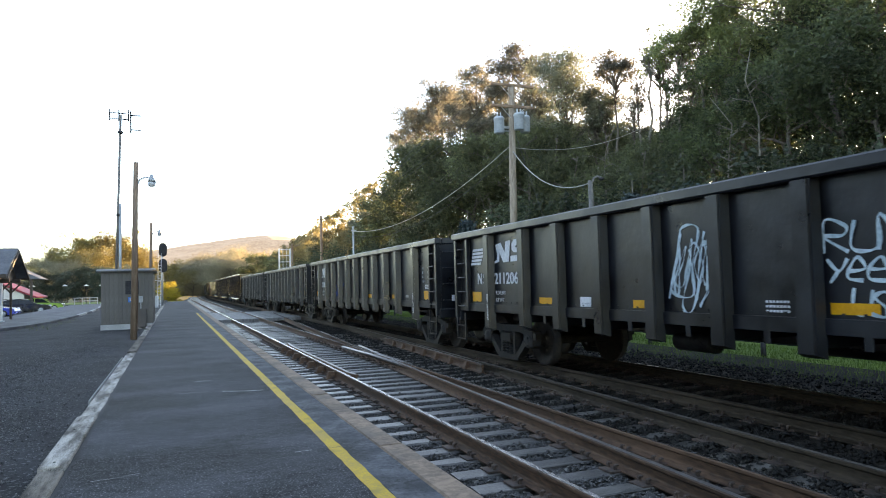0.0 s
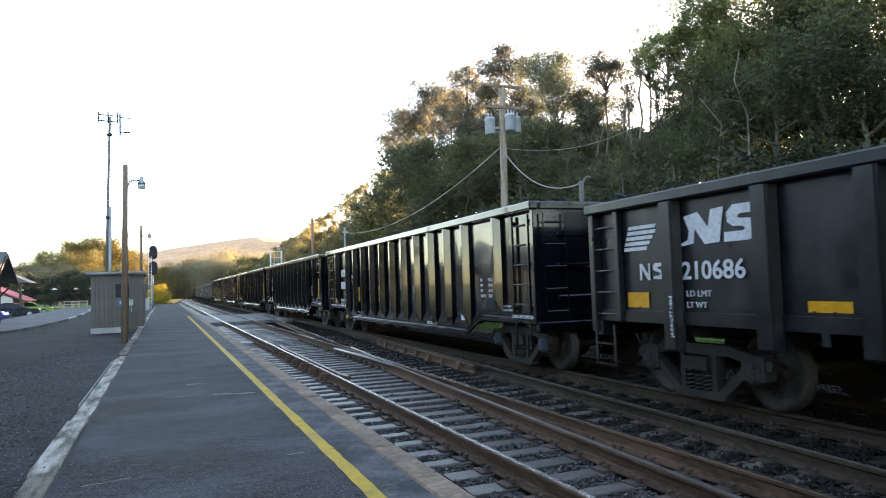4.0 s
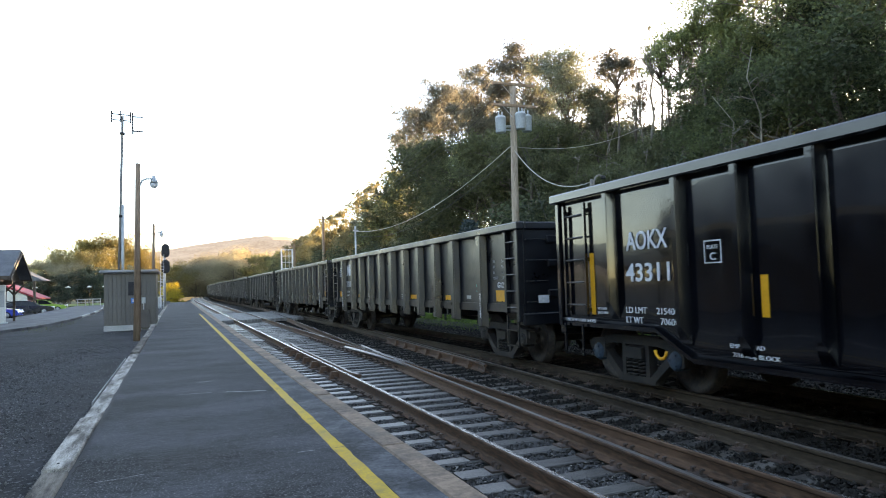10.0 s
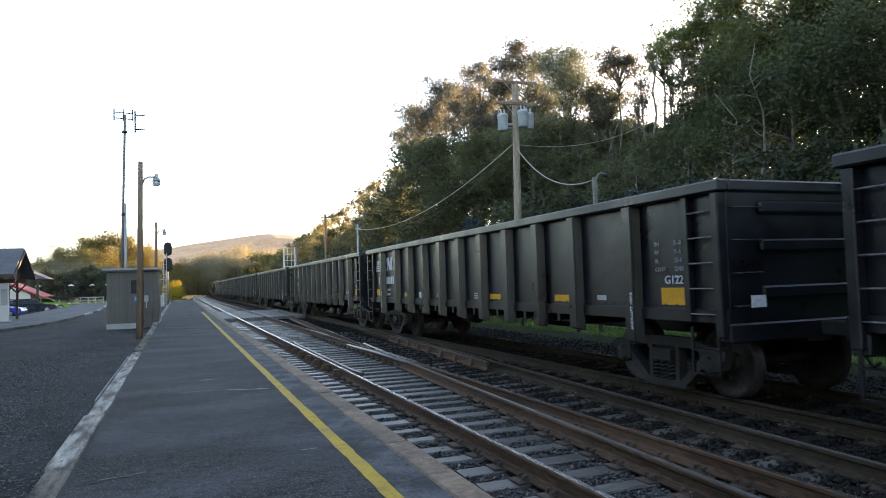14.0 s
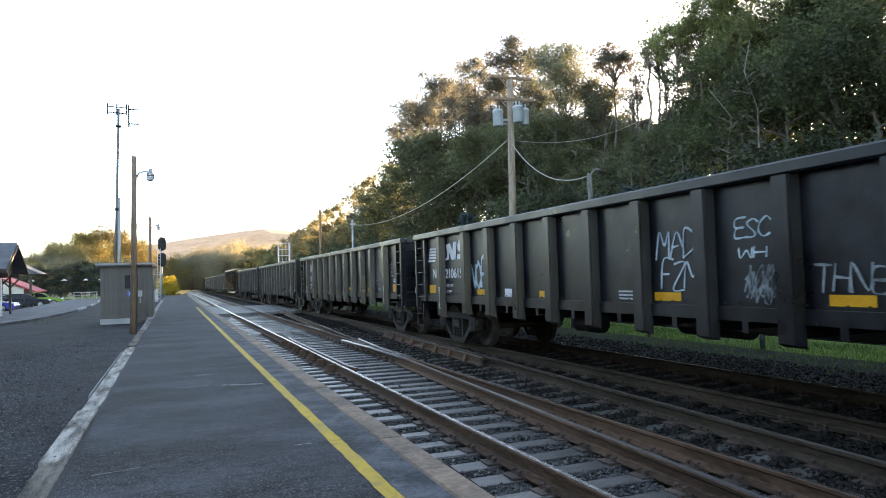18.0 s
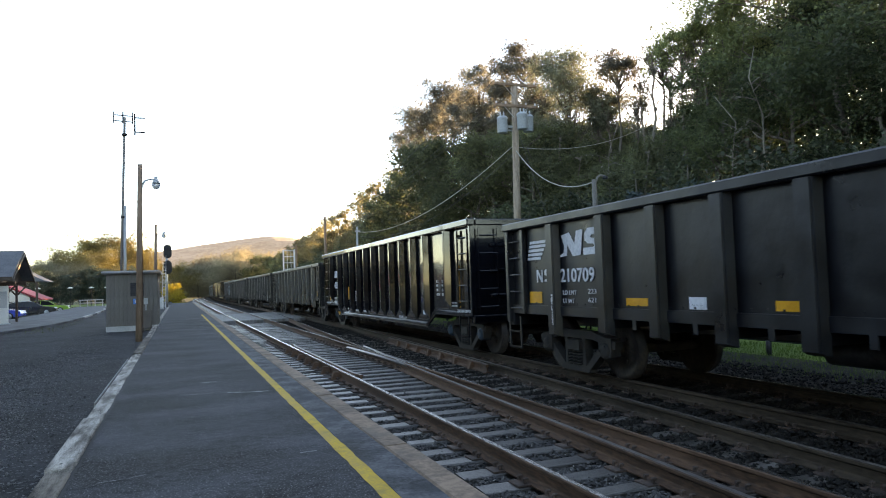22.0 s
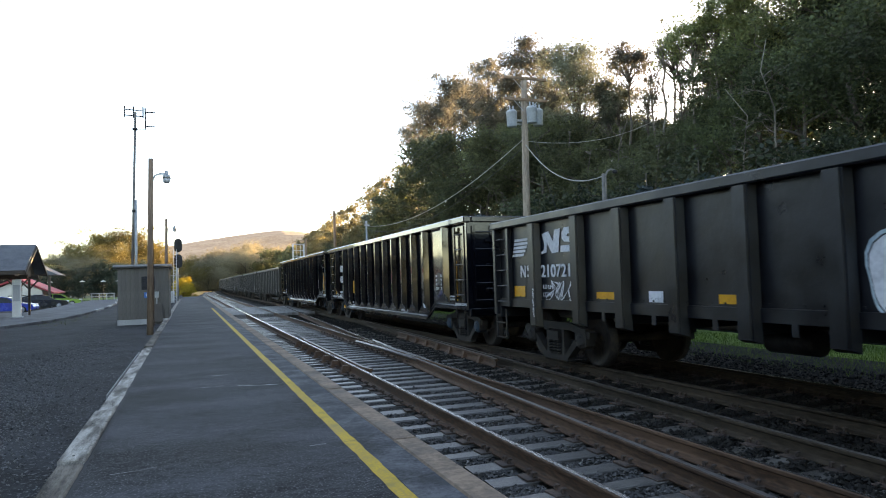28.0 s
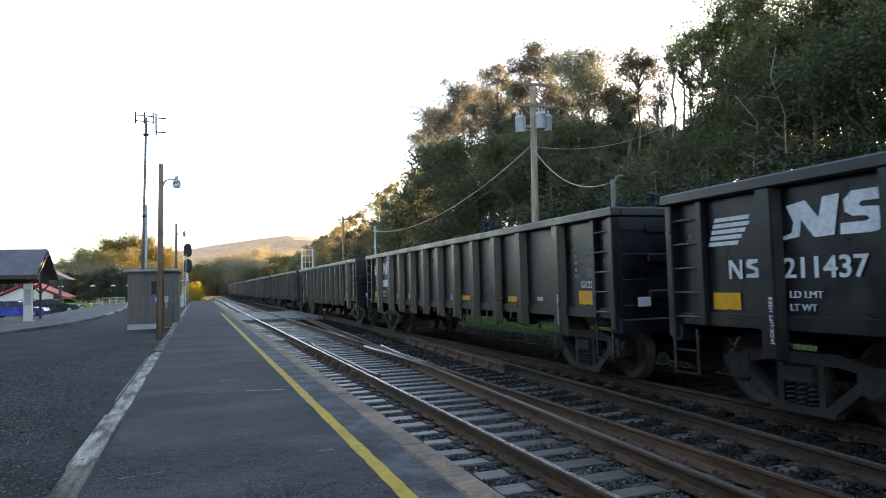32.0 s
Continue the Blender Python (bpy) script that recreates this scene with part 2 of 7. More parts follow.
ROOF_SLATE = mat("grey_roof_shingles", (0.09, 0.095, 0.105), (0.16, 0.165, 0.175), (0.7, 0.9), scale=1.5, fine=14, bump=0.5, depth=0.02)
ROOF_RED = mat("red_roof", (0.28, 0.03, 0.04), (0.40, 0.05, 0.06), (0.5, 0.8), scale=1, fine=12, bump=0.2)
WALL_WHITE = mat("white_painted_wall", (0.62, 0.60, 0.55), (0.74, 0.72, 0.67), (0.7, 0.9), scale=1, fine=15, bump=0.1)
BEAM = mat("dark_stained_wood", (0.05, 0.035, 0.026), (0.11, 0.08, 0.06), (0.7, 0.9), scale=2, fine=15, bump=0.3, stretch=(1, 1, 6))
GLASS = mat("dark_window_glass", (0.012, 0.014, 0.016), (0.02, 0.022, 0.025), (0.05, 0.1), bump=0)
TYRE = mat("black_rubber", (0.012, 0.012, 0.012), (0.025, 0.025, 0.025), (0.7, 0.9), bump=0)
RUBBLE = mat("lot_gravel", (0.012, 0.012, 0.012), (0.2, 0.195, 0.19), (0.7, 0.9), scale=9, fine=20, bump=0.2)
# paled in colour to stand in for the haze over far trees
LEAF_FAR = leafy("hazy_distant_leaves", (0.19, 0.17, 0.115), (0.3, 0.265, 0.18), 0.45)
# golden low light on the belt's far end, mixed into the leaf colour
LEAF_OLIVE = leafy("olive_leaves", (0.17, 0.145, 0.075), (0.29, 0.245, 0.12), 0.5)
LEAF_LOW = leafy("shrub_leaves", (0.032, 0.045, 0.026), (0.075, 0.098, 0.048), 0.3)
# greyed and paled in colour for the haze over the farther bank
LEAF_HAZE = leafy("greyish_green_leaves", (0.095, 0.105, 0.075), (0.165, 0.175, 0.12), 0.42)
# green darkened so that trees reached by the sun look shaded
LEAF_SHADE = leafy("shaded_green_leaves", (0.03, 0.045, 0.032), (0.07, 0.095, 0.065), 0.2)
# very bright gold in place of sunlight, which the bank trees block
LEAF_SUNLIT = leafy("sunlit_golden_leaves", (0.42, 0.32, 0.04), (0.62, 0.48, 0.07), 0.4)
# leaf litter whose strong orange stands in for sunlight on the ground
SUNLIT_LITTER = mat("sunlit_orange_litter", (0.45, 0.2, 0.04), (0.75, 0.38, 0.08), (0.8, 1), scale=0.8, fine=9, bump=0.5, depth=0.03)
# rail rust and heads darkened in colour where the train casts shade
SHADED_RUST = mat("grimy_rail", spec=0.15, dark=(0.026, 0.018, 0.012), light=(0.075, 0.054, 0.038), rough=(0.6, 0.85), metal=0.1, scale=3, fine=40, bump=0.3, depth=0.004, stretch=(1, 0.2, 1))
SHADED_HEAD = mat("shaded_rail_head", (0.05, 0.045, 0.04), (0.11, 0.10, 0.09), (0.4, 0.6), metal=0.5, scale=1.2, fine=30, bump=0.05, stretch=(4, 0.2, 1))


# ---- mesh helpers ----
def box(bm, x0, x1, y0, y1, z0, z1, bevel=0.0):
    v = [bm.verts.new((x, y, z)) for x in (x0, x1) for y in (y0, y1) for z in (z0, z1)]
    f = [bm.faces.new([v[i] for i in q]) for q in ((0, 1, 3, 2), (4, 6, 7, 5), (0, 4, 5, 1), (2, 3, 7, 6), (0, 2, 6, 4), (1, 5, 7, 3))]
    if bevel:
        bmesh.ops.bevel(bm, geom=list({e for q in f for e in q.edges}), offset=bevel, segments=1, affect="EDGES")
    return bm


def rod(bm, p, q, r0, r1=None, n=8, caps=True):
    """A round bar from p to q, tapering from r0 to r1."""
    r1 = r0 if r1 is None else r1
    p, q = Vector(p), Vector(q)
    turn = (q - p).to_track_quat("Z", "Y")
    rings = []
    for c, r in ((p, r0), (q, r1)):
        rings.append([bm.verts.new(c + turn @ Vector((r * math.cos(k * math.tau / n), r * math.sin(k * math.tau / n), 0))) for k in range(n)])
    for k in range(n):
        f = bm.faces.new((rings[0][k], rings[0][(k + 1) % n], rings[1][(k + 1) % n], rings[1][k]))
        f.smooth = n > 6
    if caps:
        bm.faces.new(rings[0][::-1])
        bm.faces.new(rings[1])
    return bm


def tube(bm, pts, r, n=6):
    """A bent bar through points; r is a number or one for each point."""
    pts = [Vector(p) for p in pts]
    rs = r if isinstance(r, (list, tuple)) else [r] * len(pts)
    rings = []
    for i, p in enumerate(pts):
        d = (pts[min(i + 1, len(pts) - 1)] - pts[max(i - 1, 0)]).normalized()
        side = d.cross(Vector((0.13, 0.21, 0.97))).normalized()
        up = side.cross(d)
        rings.append([bm.verts.new(p + rs[i] * (side * math.cos(k * math.tau / n) + up * math.sin(k * math.tau / n))) for k in range(n)])
    for a, b in zip(rings, rings[1:]):
        for k in range(n):
            f = bm.faces.new((a[k], a[(k + 1) % n], b[(k + 1) % n], b[k]))
            f.smooth = True
    bm.faces.new(rings[0][::-1])
    bm.faces.new(rings[-1])
    return bm


def lathe(bm, profile, centre, axis="Z", n=20):
    """Turns (radius, height) pairs round an axis."""
    c = Vector(centre)
    rings = []
    for r, h in profile:
        ring = []
        for k in range(n):
            u, w = r * math.cos(k * math.tau / n), r * math.sin(k * math.tau / n)
            ring.append(bm.verts.new(c + Vector({"Z": (u, w, h), "X": (h, u, w), "Y": (w, h, u)}[axis])))
        rings.append(ring)
    for a, b in zip(rings, rings[1:]):
        for k in range(n):
            f = bm.faces.new((a[k], a[(k + 1) % n], b[(k + 1) % n], b[k]))
            f.smooth = True
    bm.faces.new(rings[0][::-1])
    bm.faces.new(rings[-1])
    return bm


def slab(bm, outline, x0, x1, axis="X"):
    """A plate: an outline of (a, b) pairs, thick from x0 to x1 along an axis."""
    def place(x, a, b):
        return {"X": (x, a, b), "Y": (a, x, b), "Z": (a, b, x)}[axis]
    lo = [bm.verts.new(place(x0, a, b)) for a, b in outline]
    hi = [bm.verts.new(place(x1, a, b)) for a, b in outline]
    n = len(outline)
    for k in range(n):
        bm.faces.new((lo[k], lo[(k + 1) % n], hi[(k + 1) % n], hi[k]))
    bm.faces.new(lo[::-1])
    bm.faces.new(hi)
    return bm


def mesh_of(name, bm, *materials):
    bmesh.ops.recalc_face_normals(bm, faces=bm.faces)
    me = bpy.data.meshes.new(name)
    bm.to_mesh(me)
    bm.free()
    for m in materials:
        me.materials.append(m)
    return me


def raw(name, verts, faces, *materials):
    me = bpy.data.meshes.new(name)
    me.from_pydata([tuple(v) for v in verts], [], [tuple(f) for f in faces])
    for m in materials:
        me.materials.append(m)
    return me


def part(name, bm, material, parent, label="", at=None):
    """Links a bmesh, or a mesh that is shared, as one mesh object under a thing or a part."""
    me = mesh_of(name, bm, material) if isinstance(bm, bmesh.types.BMesh) else bm
    ob = new(name, me)
    ob.parent = parent
    if at is not None:
        ob.matrix_basis = at if isinstance(at, Matrix) else Matrix.Translation(at)
    return tagged(ob, label)


def thing(name, label, category, group="", kind="", at=None):
    ob = new(name)
    ob.empty_display_size = 0.3
    if at is not None:
        ob.matrix_basis = at if isinstance(at, Matrix) else Matrix.Translation(at)
    return tagged(ob, label, category, group, kind)


def solid(name, bm, material, label="", category="", group="", kind="", at=None):
    ob = new(name, mesh_of(name, bm, material) if isinstance(bm, bmesh.types.BMesh) else bm)
    if at is not None:
        ob.matrix_basis = at if isinstance(at, Matrix) else Matrix.Translation(at)
    return tagged(ob, label, category, group, kind)


def B():
    return bmesh.new()


LETTERS = {}


def lettering(words, material, wide=0.0):
    """A mesh of words in the built-in font, one metre high, from its lower left corner."""
    key = (words, material.name, wide)
    if key not in LETTERS:
        cu = bpy.data.curves.new("lettering", "FONT")
        cu.body, cu.size, cu.extrude, cu.offset, cu.resolution_u = words, 1.38, 0.004, wide, 3
        ob = new("lettering", cu)
        bpy.context.view_layer.update()
        me = bpy.data.meshes.new_from_object(ob.evaluated_get(bpy.context.evaluated_depsgraph_get()))
        bpy.data.objects.remove(ob)
        me.materials.clear()
        me.materials.append(material)
        LETTERS[key] = me
    return LETTERS[key]


# ---- the ground, the line of the tracks ----
RAIL_Z, TIE_Z, BED_Z = -0.2, -0.375, -0.44
CURVE_FROM, CURVE_R = 112.0, 1700.0
NEAR_TRACK, FAR_TRACK = 3.644, 7.325


def on_line(x, s):
    """The place and the heading on a line x metres right of the platform's axis, s metres along: straight, then a wide bend to the right."""
    if s <= CURVE_FROM:
        return x, s, 0.0
    a = (s - CURVE_FROM) / CURVE_R
    return CURVE_R - (CURVE_R - x) * math.cos(a), CURVE_FROM + (CURVE_R - x) * math.sin(a), a


def bank(x, y):
    """Height of the land."""
    z = -0.62
    t = x - 16.5 - max(0, y - 150) * 0.12
    if t > 0:
        z += 9.0 * (1 - math.exp(-(t / 15.0) ** 1.6)) * max(0.0, min(1.0, 1.25 - y / 260))
    return z + (0.12 * noise.noise((x * 0.15, y * 0.15, 0)) if x > 13 else 0)


def grid(name, xs, ys, height, material):
    verts = [(x, y, height(x, y)) for y in ys for x in xs]
    w = len(xs)
    faces = [(j * w + i, j * w + i + 1, (j + 1) * w + i + 1, (j + 1) * w + i) for j in range(len(ys) - 1) for i in range(w - 1)]
    me = raw(name, verts, faces, material)
    me.polygons.foreach_set("use_smooth", [True] * len(me.polygons))
    return me


xs = [-2500, -900, -300, -120, -60, -30, -15, -5, 0, 5, 10] + [12 + 1.5 * i for i in range(40)] + [80, 110, 160, 300, 900, 2500]
ys = [-2500, -900, -300, -100] + [-40 + 5 * i for i in range(60)] + [280, 330, 400, 600, 1000, 2500]
tagged(new("ground", grid("ground", xs, ys, bank, GRASS)), "rough grassy ground that rises into a wooded bank", "ground", kind="structure")


def strip(name, x0, x1, y0, y1, z_top, z_low, material, label, category, kind="structure", step=8.0):
    """A slab that follows the line of the tracks."""
    bm = B()
    n = max(1, int((y1 - y0) / step))
    rows = []
    for i in range(n + 1):
        s = y0 + (y1 - y0) * i / n
        a, b = on_line(x0, s), on_line(x1, s)
        rows.append([bm.verts.new((p[0], p[1], z)) for p in (a, b) for z in (z_low, z_top)])
    for p, q in zip(rows, rows[1:]):
        for i, j in ((0, 1), (1, 3), (3, 2), (2, 0)):
            bm.faces.new((p[i], p[j], q[j], q[i]))
    for r in (rows[0], rows[-1]):
        bm.faces.new((r[0], r[1], r[3], r[2]))
    return solid(name, bm, material, label, category, kind=kind)


strip("platform", -0.80, 1.64, -12, 95, 0.0, -0.6, ASPHALT, "cracked dark asphalt of the low station platform", "platform")
strip("gravel_lot", -10.5, -0.9, -20, 120, -0.14, -0.6, LOT, "dark worn asphalt and gravel beside the platform", "lot")
strip("track_bed", 1.75, 12.2, -20, 420, BED_Z, -0.66, BALLAST, "bed of dark crushed stone under the tracks", "track bed")
bm = B()
worn = random.Random(4)
edge_rows = [[bm.verts.new((x + worn.gauss(0, 0.004), -12 + 0.14 * k, 0.004)) for x in (1.243, 1.352)] for k in range(400)]
for p, q in zip(edge_rows, edge_rows[1:]):
    bm.faces.new((p[0], p[1], q[1], q[0]))
solid("platform_line", bm, YELLOW, "worn yellow warning line painted on the platform", "line", kind="structure")


# ---- platform edges: concrete kerb stones and old timbers ----
rnd = random.Random(7)
kerb = thing("platform_kerb", "weathered pinkish concrete kerb along the platform edge", "kerb", kind="structure")
joints = [5.83 + 3.1 * (i - 6) for i in range(36)]
for y0, y1 in zip(joints, joints[1:]):
    bm = box(B(), 1.645, 1.875, y0 + 0.012, y1 - 0.012, -0.6, 0.012 + rnd.uniform(-0.006, 0.006), 0.018)
    part("kerb_stone", bm, CONCRETE, kerb)
edging = thing("platform_edging", "grey weathered timbers that edge the platform", "edging", kind="structure")
ends = [-9.5, -4.0, 0.9, 6.2, 8.61, 17.3, 23.2, 27.2, 31.5, 38.0, 45.0, 52.0, 60.0, 68.0, 78.0]
for y0, y1 in zip(ends, ends[1:]):
    w = rnd.uniform(-0.015, 0.015)
    bm_top = 0.03 + rnd.uniform(-0.022, 0.018)
    bm = box(B(), -0.995 + w, -0.80, y0 + 0.035, y1 - 0.035, -0.3, bm_top, 0.014)
    timber = part("timber", bm, OLD_TIMBER if 5 < y1 < 7 or 20 < y1 < 25 else TIMBER, edging)
    if 3 < y1 < 30:
        for k in range(int((y1 - y0) / 1.1)):
            yy = y0 + 0.3 + 1.1 * k + rnd.uniform(-0.2, 0.3)
            xx = rnd.uniform(-0.94, -0.84)
            part("bolt_hole", lathe(B(), [(0.003, 0), (0.011, 0), (0.012, 0.003), (0.003, 0.004)], (xx, yy, bm_top), n=9), DARK_METAL, timber)
solid("loose_lath", box(B(), -1.075, -1.058, 10.4, 17.0, -0.14, -0.05, 0.003), PALE, "thin pale lath leaning along the timber edging", "lath")

# ---- rails ----
PROFILE = [(-0.075, 0), (0.075, 0), (0.075, 0.012), (0.02, 0.03), (0.012, 0.05), (0.012, 0.12), (0.036, 0.137), (0.036, 0.162), (0.026, 0.172), (-0.026, 0.172), (-0.036, 0.162), (-0.036, 0.137), (-0.012, 0.12), (-0.012, 0.05), (-0.02, 0.03), (-0.075, 0.012)]


def rail(name, where, y0, y1, parent, head, label="", step=3.0, web=None):
    """A rail of true section; where(s) gives its place across the line."""
    bm = B()
    n = max(2, int((y1 - y0) / step))
    rings = []
    for i in range(n + 1):
        s = y0 + (y1 - y0) * i / n
        x, y, a = on_line(where(s), s)
        rings.append([bm.verts.new((x + u * math.cos(a), y - u * math.sin(a), RAIL_Z - 0.172 + w)) for u, w in PROFILE])
    m = len(PROFILE)
    for p, q in zip(rings, rings[1:]):
        for k in range(m):
            f = bm.faces.new((p[k], p[(k + 1) % m], q[(k + 1) % m], q[k]))
            f.material_index = 1 if k == 8 else 0
    for r in (rings[0], rings[-1]):
        bm.faces.new(r)
    return part(name, mesh_of(name, bm, web or RUST, head), None, parent, label)


near = thing("station_track", "railway track beside the platform with rusty rails", "track", kind="structure")
far = thing("main_track", "railway track that carries the passing train", "track", kind="structure")
cross = thing("crossover_track", "crossover rails that lead from one track to the other", "track", kind="structure")
HALF = 0.7525


def slant(s):
    return 3.60 + 0.052 * s


rail("rail", lambda s: NEAR_TRACK - HALF, -20, 420, near, SHINE)
rail("rail", lambda s: NEAR_TRACK + HALF, -20, 420, near, SHINE)
rail("guard_rail", lambda s: NEAR_TRACK - HALF + 0.125 + (0.05 if s < 12.6 or s > 19.6 else 0), 12.2, 20.2, near, DULL, "short guard rail inside the running rail", 0.4)
rail("rail", lambda s: FAR_TRACK - HALF, -20, 420, far, SHADED_HEAD, web=SHADED_RUST)
rail("rail", lambda s: FAR_TRACK + HALF, -20, 420, far, SHINE, web=SHADED_RUST)
rail("rail", slant, -13, 14.2, cross, DULL, "", 2)
rail("rail", slant, 16.4, 56, cross, SHINE, "", 2)
rail("rail", lambda s: slant(s) + 1.505, -13, 27, cross, DULL, "", 2, SHADED_RUST)
rail("rail", lambda s: slant(s) + 1.505, 29.5, 58, cross, SHADED_HEAD, "", 2, SHADED_RUST)
rail("guard_rail", lambda s: slant(s) + 1.505 - 0.13 - (0.05 if s < 12.6 or s > 19.6 else 0), 12.2, 20.2, cross, DULL, "short guard rail with brace blocks", 0.4)
# the frog: a cast wedge with wing rails
bm = B()
slab(bm, [(4.375, 13.9), (4.415, 13.9), (4.50, 17.2), (4.38, 17.2)], RAIL_Z - 0.06, RAIL_Z - 0.006, "Z")
part("frog", bm, DULL, cross, "worn steel frog where the rails cross")
for x0, x1 in ((4.48, 4.66), (4.30, 4.20)):
    bm = B()
    tube(bm, [(x0 - 0.02, 13.2, RAIL_Z - 0.03), (x0, 15.6, RAIL_Z - 0.03), (x1, 18.2, RAIL_Z - 0.03)], 0.036, 4)
    part("wing_rail", bm, DULL, cross)
for s in range(13, 20):
    for where in (NEAR_TRACK - HALF - 0.07, slant(s) + 1.43):
        bm = slab(B(), [(-0.05, -0.172), (0.16, -0.172), (0.12, -0.03), (0.0, -0.02)], -0.06, 0.06, "Y")
        part("brace_block", bm, RUST, cross if where > 4 else near, "", (where - (0.08 if where < 4 else 0.12), s + 0.1, RAIL_Z))

# ---- poles ----
def street_lamp(x, y, top, label, arm_z, r):
    ob = thing("street_lamp", label, "street lamp", "wooden lamp poles of the platform", at=(x, y, -0.16))
    bm = rod(B(), (0, 0, 0), (0.09, 0, top), r * 1.15, r * 0.8, 12)
    part("pole", bm, POLE_WOOD, ob)
    k = arm_z
    part("bracket", tube(B(), [(r + 0.03, 0, k - 0.45), (r + 0.04, 0, k - 0.12), (r + 0.12, 0, k + 0.06), (r + 0.25, 0, k + 0.12), (r + 0.45, 0, k + 0.12)], 0.03, 8), GALV, ob)
    part("conduit", rod(B(), (r + 0.035, 0, 0.3), (r + 0.035, 0, k - 0.4), 0.014, n=6), RUST, ob)
    head = part("lamp_head", lathe(B(), [(0.03, 0.18), (0.055, 0.16), (0.06, 0.06), (0.1, 0.03), (0.13, -0.08)], (r + 0.47, 0, k + 0.05), n=14), GALV, ob, "grey cast lamp head")
    part("lens", lathe(B(), [(0.12, 0), (0.125, -0.05), (0.1, -0.13), (0.04, -0.15)], (r + 0.47, 0, k - 0.03), n=14), WHITE, head, "ribbed clear refractor")
    return ob


street_lamp(-1.19, 24.1, 5.73, "brown wooden pole with a small bracket lamp beside the platform", 5.12, 0.09)
street_lamp(-1.36, 46.9, 5.85, "distant brown wooden pole with a small bracket lamp", 5.2, 0.095)

mast = thing("antenna_mast", "tall thin grey mast with a folded dipole antenna behind the shed", "antenna", at=(-2.36, 36, 0.0))
part("lower_tube", rod(B(), (0, 0, 0), (0.02, 0, 5.6), 0.07, n=10), GALV, mast)
part("mast_tube", rod(B(), (-0.22, 0, 0), (0.06, 0, 9.9), 0.065, 0.055, n=10), MAST_GREY, mast)
part("clamp", rod(B(), (-0.06, 0, 5.0), (-0.055, 0, 5.12), 0.1, n=8), DARK_METAL, mast)
part("clamp", rod(B(), (0.035, 0, 9.0), (0.038, 0, 9.1), 0.12, n=8), DARK_METAL, mast)
bm = B()
for z in (10.0, 9.72):
    rod(bm, (-0.42, 0, z), (0.40, 0, z - 0.04), 0.026, n=6)
for x in (-0.42, 0.40, -0.02):
    rod(bm, (x, 0, 9.6), (x, 0, 10.15), 0.03, n=6)
part("antenna", bm, DARK_METAL, mast, "black folded dipole antenna")
bm = B()
rod(bm, (0.5, 0, 9.05), (0.5, 0, 10.1), 0.035, n=6)
for z in (9.2, 9.9):
    rod(bm, (0.5, 0, z), (0.95, 0, z), 0.03, n=6)
rod(bm, (-0.02, 0, 9.05), (0.5, 0, 9.05), 0.01, n=6)
part("side_antenna", bm, DARK_METAL, mast, "thin grey side antenna")

# ---- equipment shed ----
def shed():
    ob = thing("equipment_shed", "small flat-roofed shed clad in grey-brown vertical siding", "shed", at=(-1.75, 32.0, -0.16))
    bm = box(B(), -1.0, 0.97, -1.0, 2.2, 0.0, 0.24)
    part("plinth", bm, PALE, ob, "pale concrete plinth")
    part("wall", box(B(), -0.98, 0.95, -0.98, 2.18, 0.24, 2.36), SIDING, ob)
    n = 12
    plank = mesh_of("plank", box(B(), -0.072, 0.072, -0.012, 0.012, 0, 2.10, 0.006), SIDING)
    for i in range(n):
        part("plank", plank, SIDING, ob, "", (-0.98 + 1.93 * (i + 0.5) / n, -0.994, 0.25))
    for i in range(18):
        part("plank", plank, SIDING, ob, "", pose(0.962, -0.95 + 3.1 * (i + 0.5) / 18, 0.25, 0, 0, 90))
    part("roof", box(B(), -1.12, 1.07, -1.14, 2.3, 2.36, 2.50, 0.02), SHED_TRIM, ob, "flat grey roof with a metal edge")
    gut = part("gutter", rod(B(), (-1.14, -1.16, 2.43), (1.09, -1.16, 2.43), 0.045, n=8), SHED_TRIM, ob)
    vent = part("vent", box(B(), -0.08, 0.42, -1.02, -0.985, 1.45, 2.0, 0.01), DARK_METAL, ob, "dark louvred vent")
    slat = mesh_of("slat", slab(B(), [(-1.035, 0), (-1.0, 0.05), (-1.0, 0.065), (-1.035, 0.015)], -0.05, 0.39), DARK_METAL)
    for i in range(6):
        part("slat", slat, None, vent, "", (0, 0, 1.5 + 0.08 * i))
    sign = part("sign", box(B(), 0.02, 0.22, -1.03, -1.01, 1.12, 1.34, 0.008), mat("blue_sign", (0.03, 0.18, 0.5), (0.05, 0.26, 0.62), bump=0), ob, "small blue square sign")
    part("sign_mark", box(B(), 0.08, 0.16, -1.036, -1.031, 1.18, 1.29), WHITE, sign)
    part("meter_box", box(B(), 0.42, 0.58, -1.08, -1.0, 1.1, 1.36, 0.015), GALV, ob, "pale grey meter box")
    part("conduit", rod(B(), (0.5, -1.03, 0.4), (0.5, -1.03, 1.1), 0.02, n=6), GALV, ob)
    part("cabinet", box(B(), 0.38, 0.72, -1.2, -1.0, 0.1, 0.85, 0.01), mat("brown_cabinet", (0.09, 0.075, 0.065), (0.13, 0.11, 0.095), bump=0.05), ob, "low brown metal cabinet")
    return ob


shed()

# ---- the signal ----
sig = thing("railway_signal", "silver signal mast with two round black signal heads", "signal", at=(-0.95, 69, -0.15))
part("mast", rod(B(), (0, 0, 0), (0, 0, 5.6), 0.09, n=10), GALV, sig)
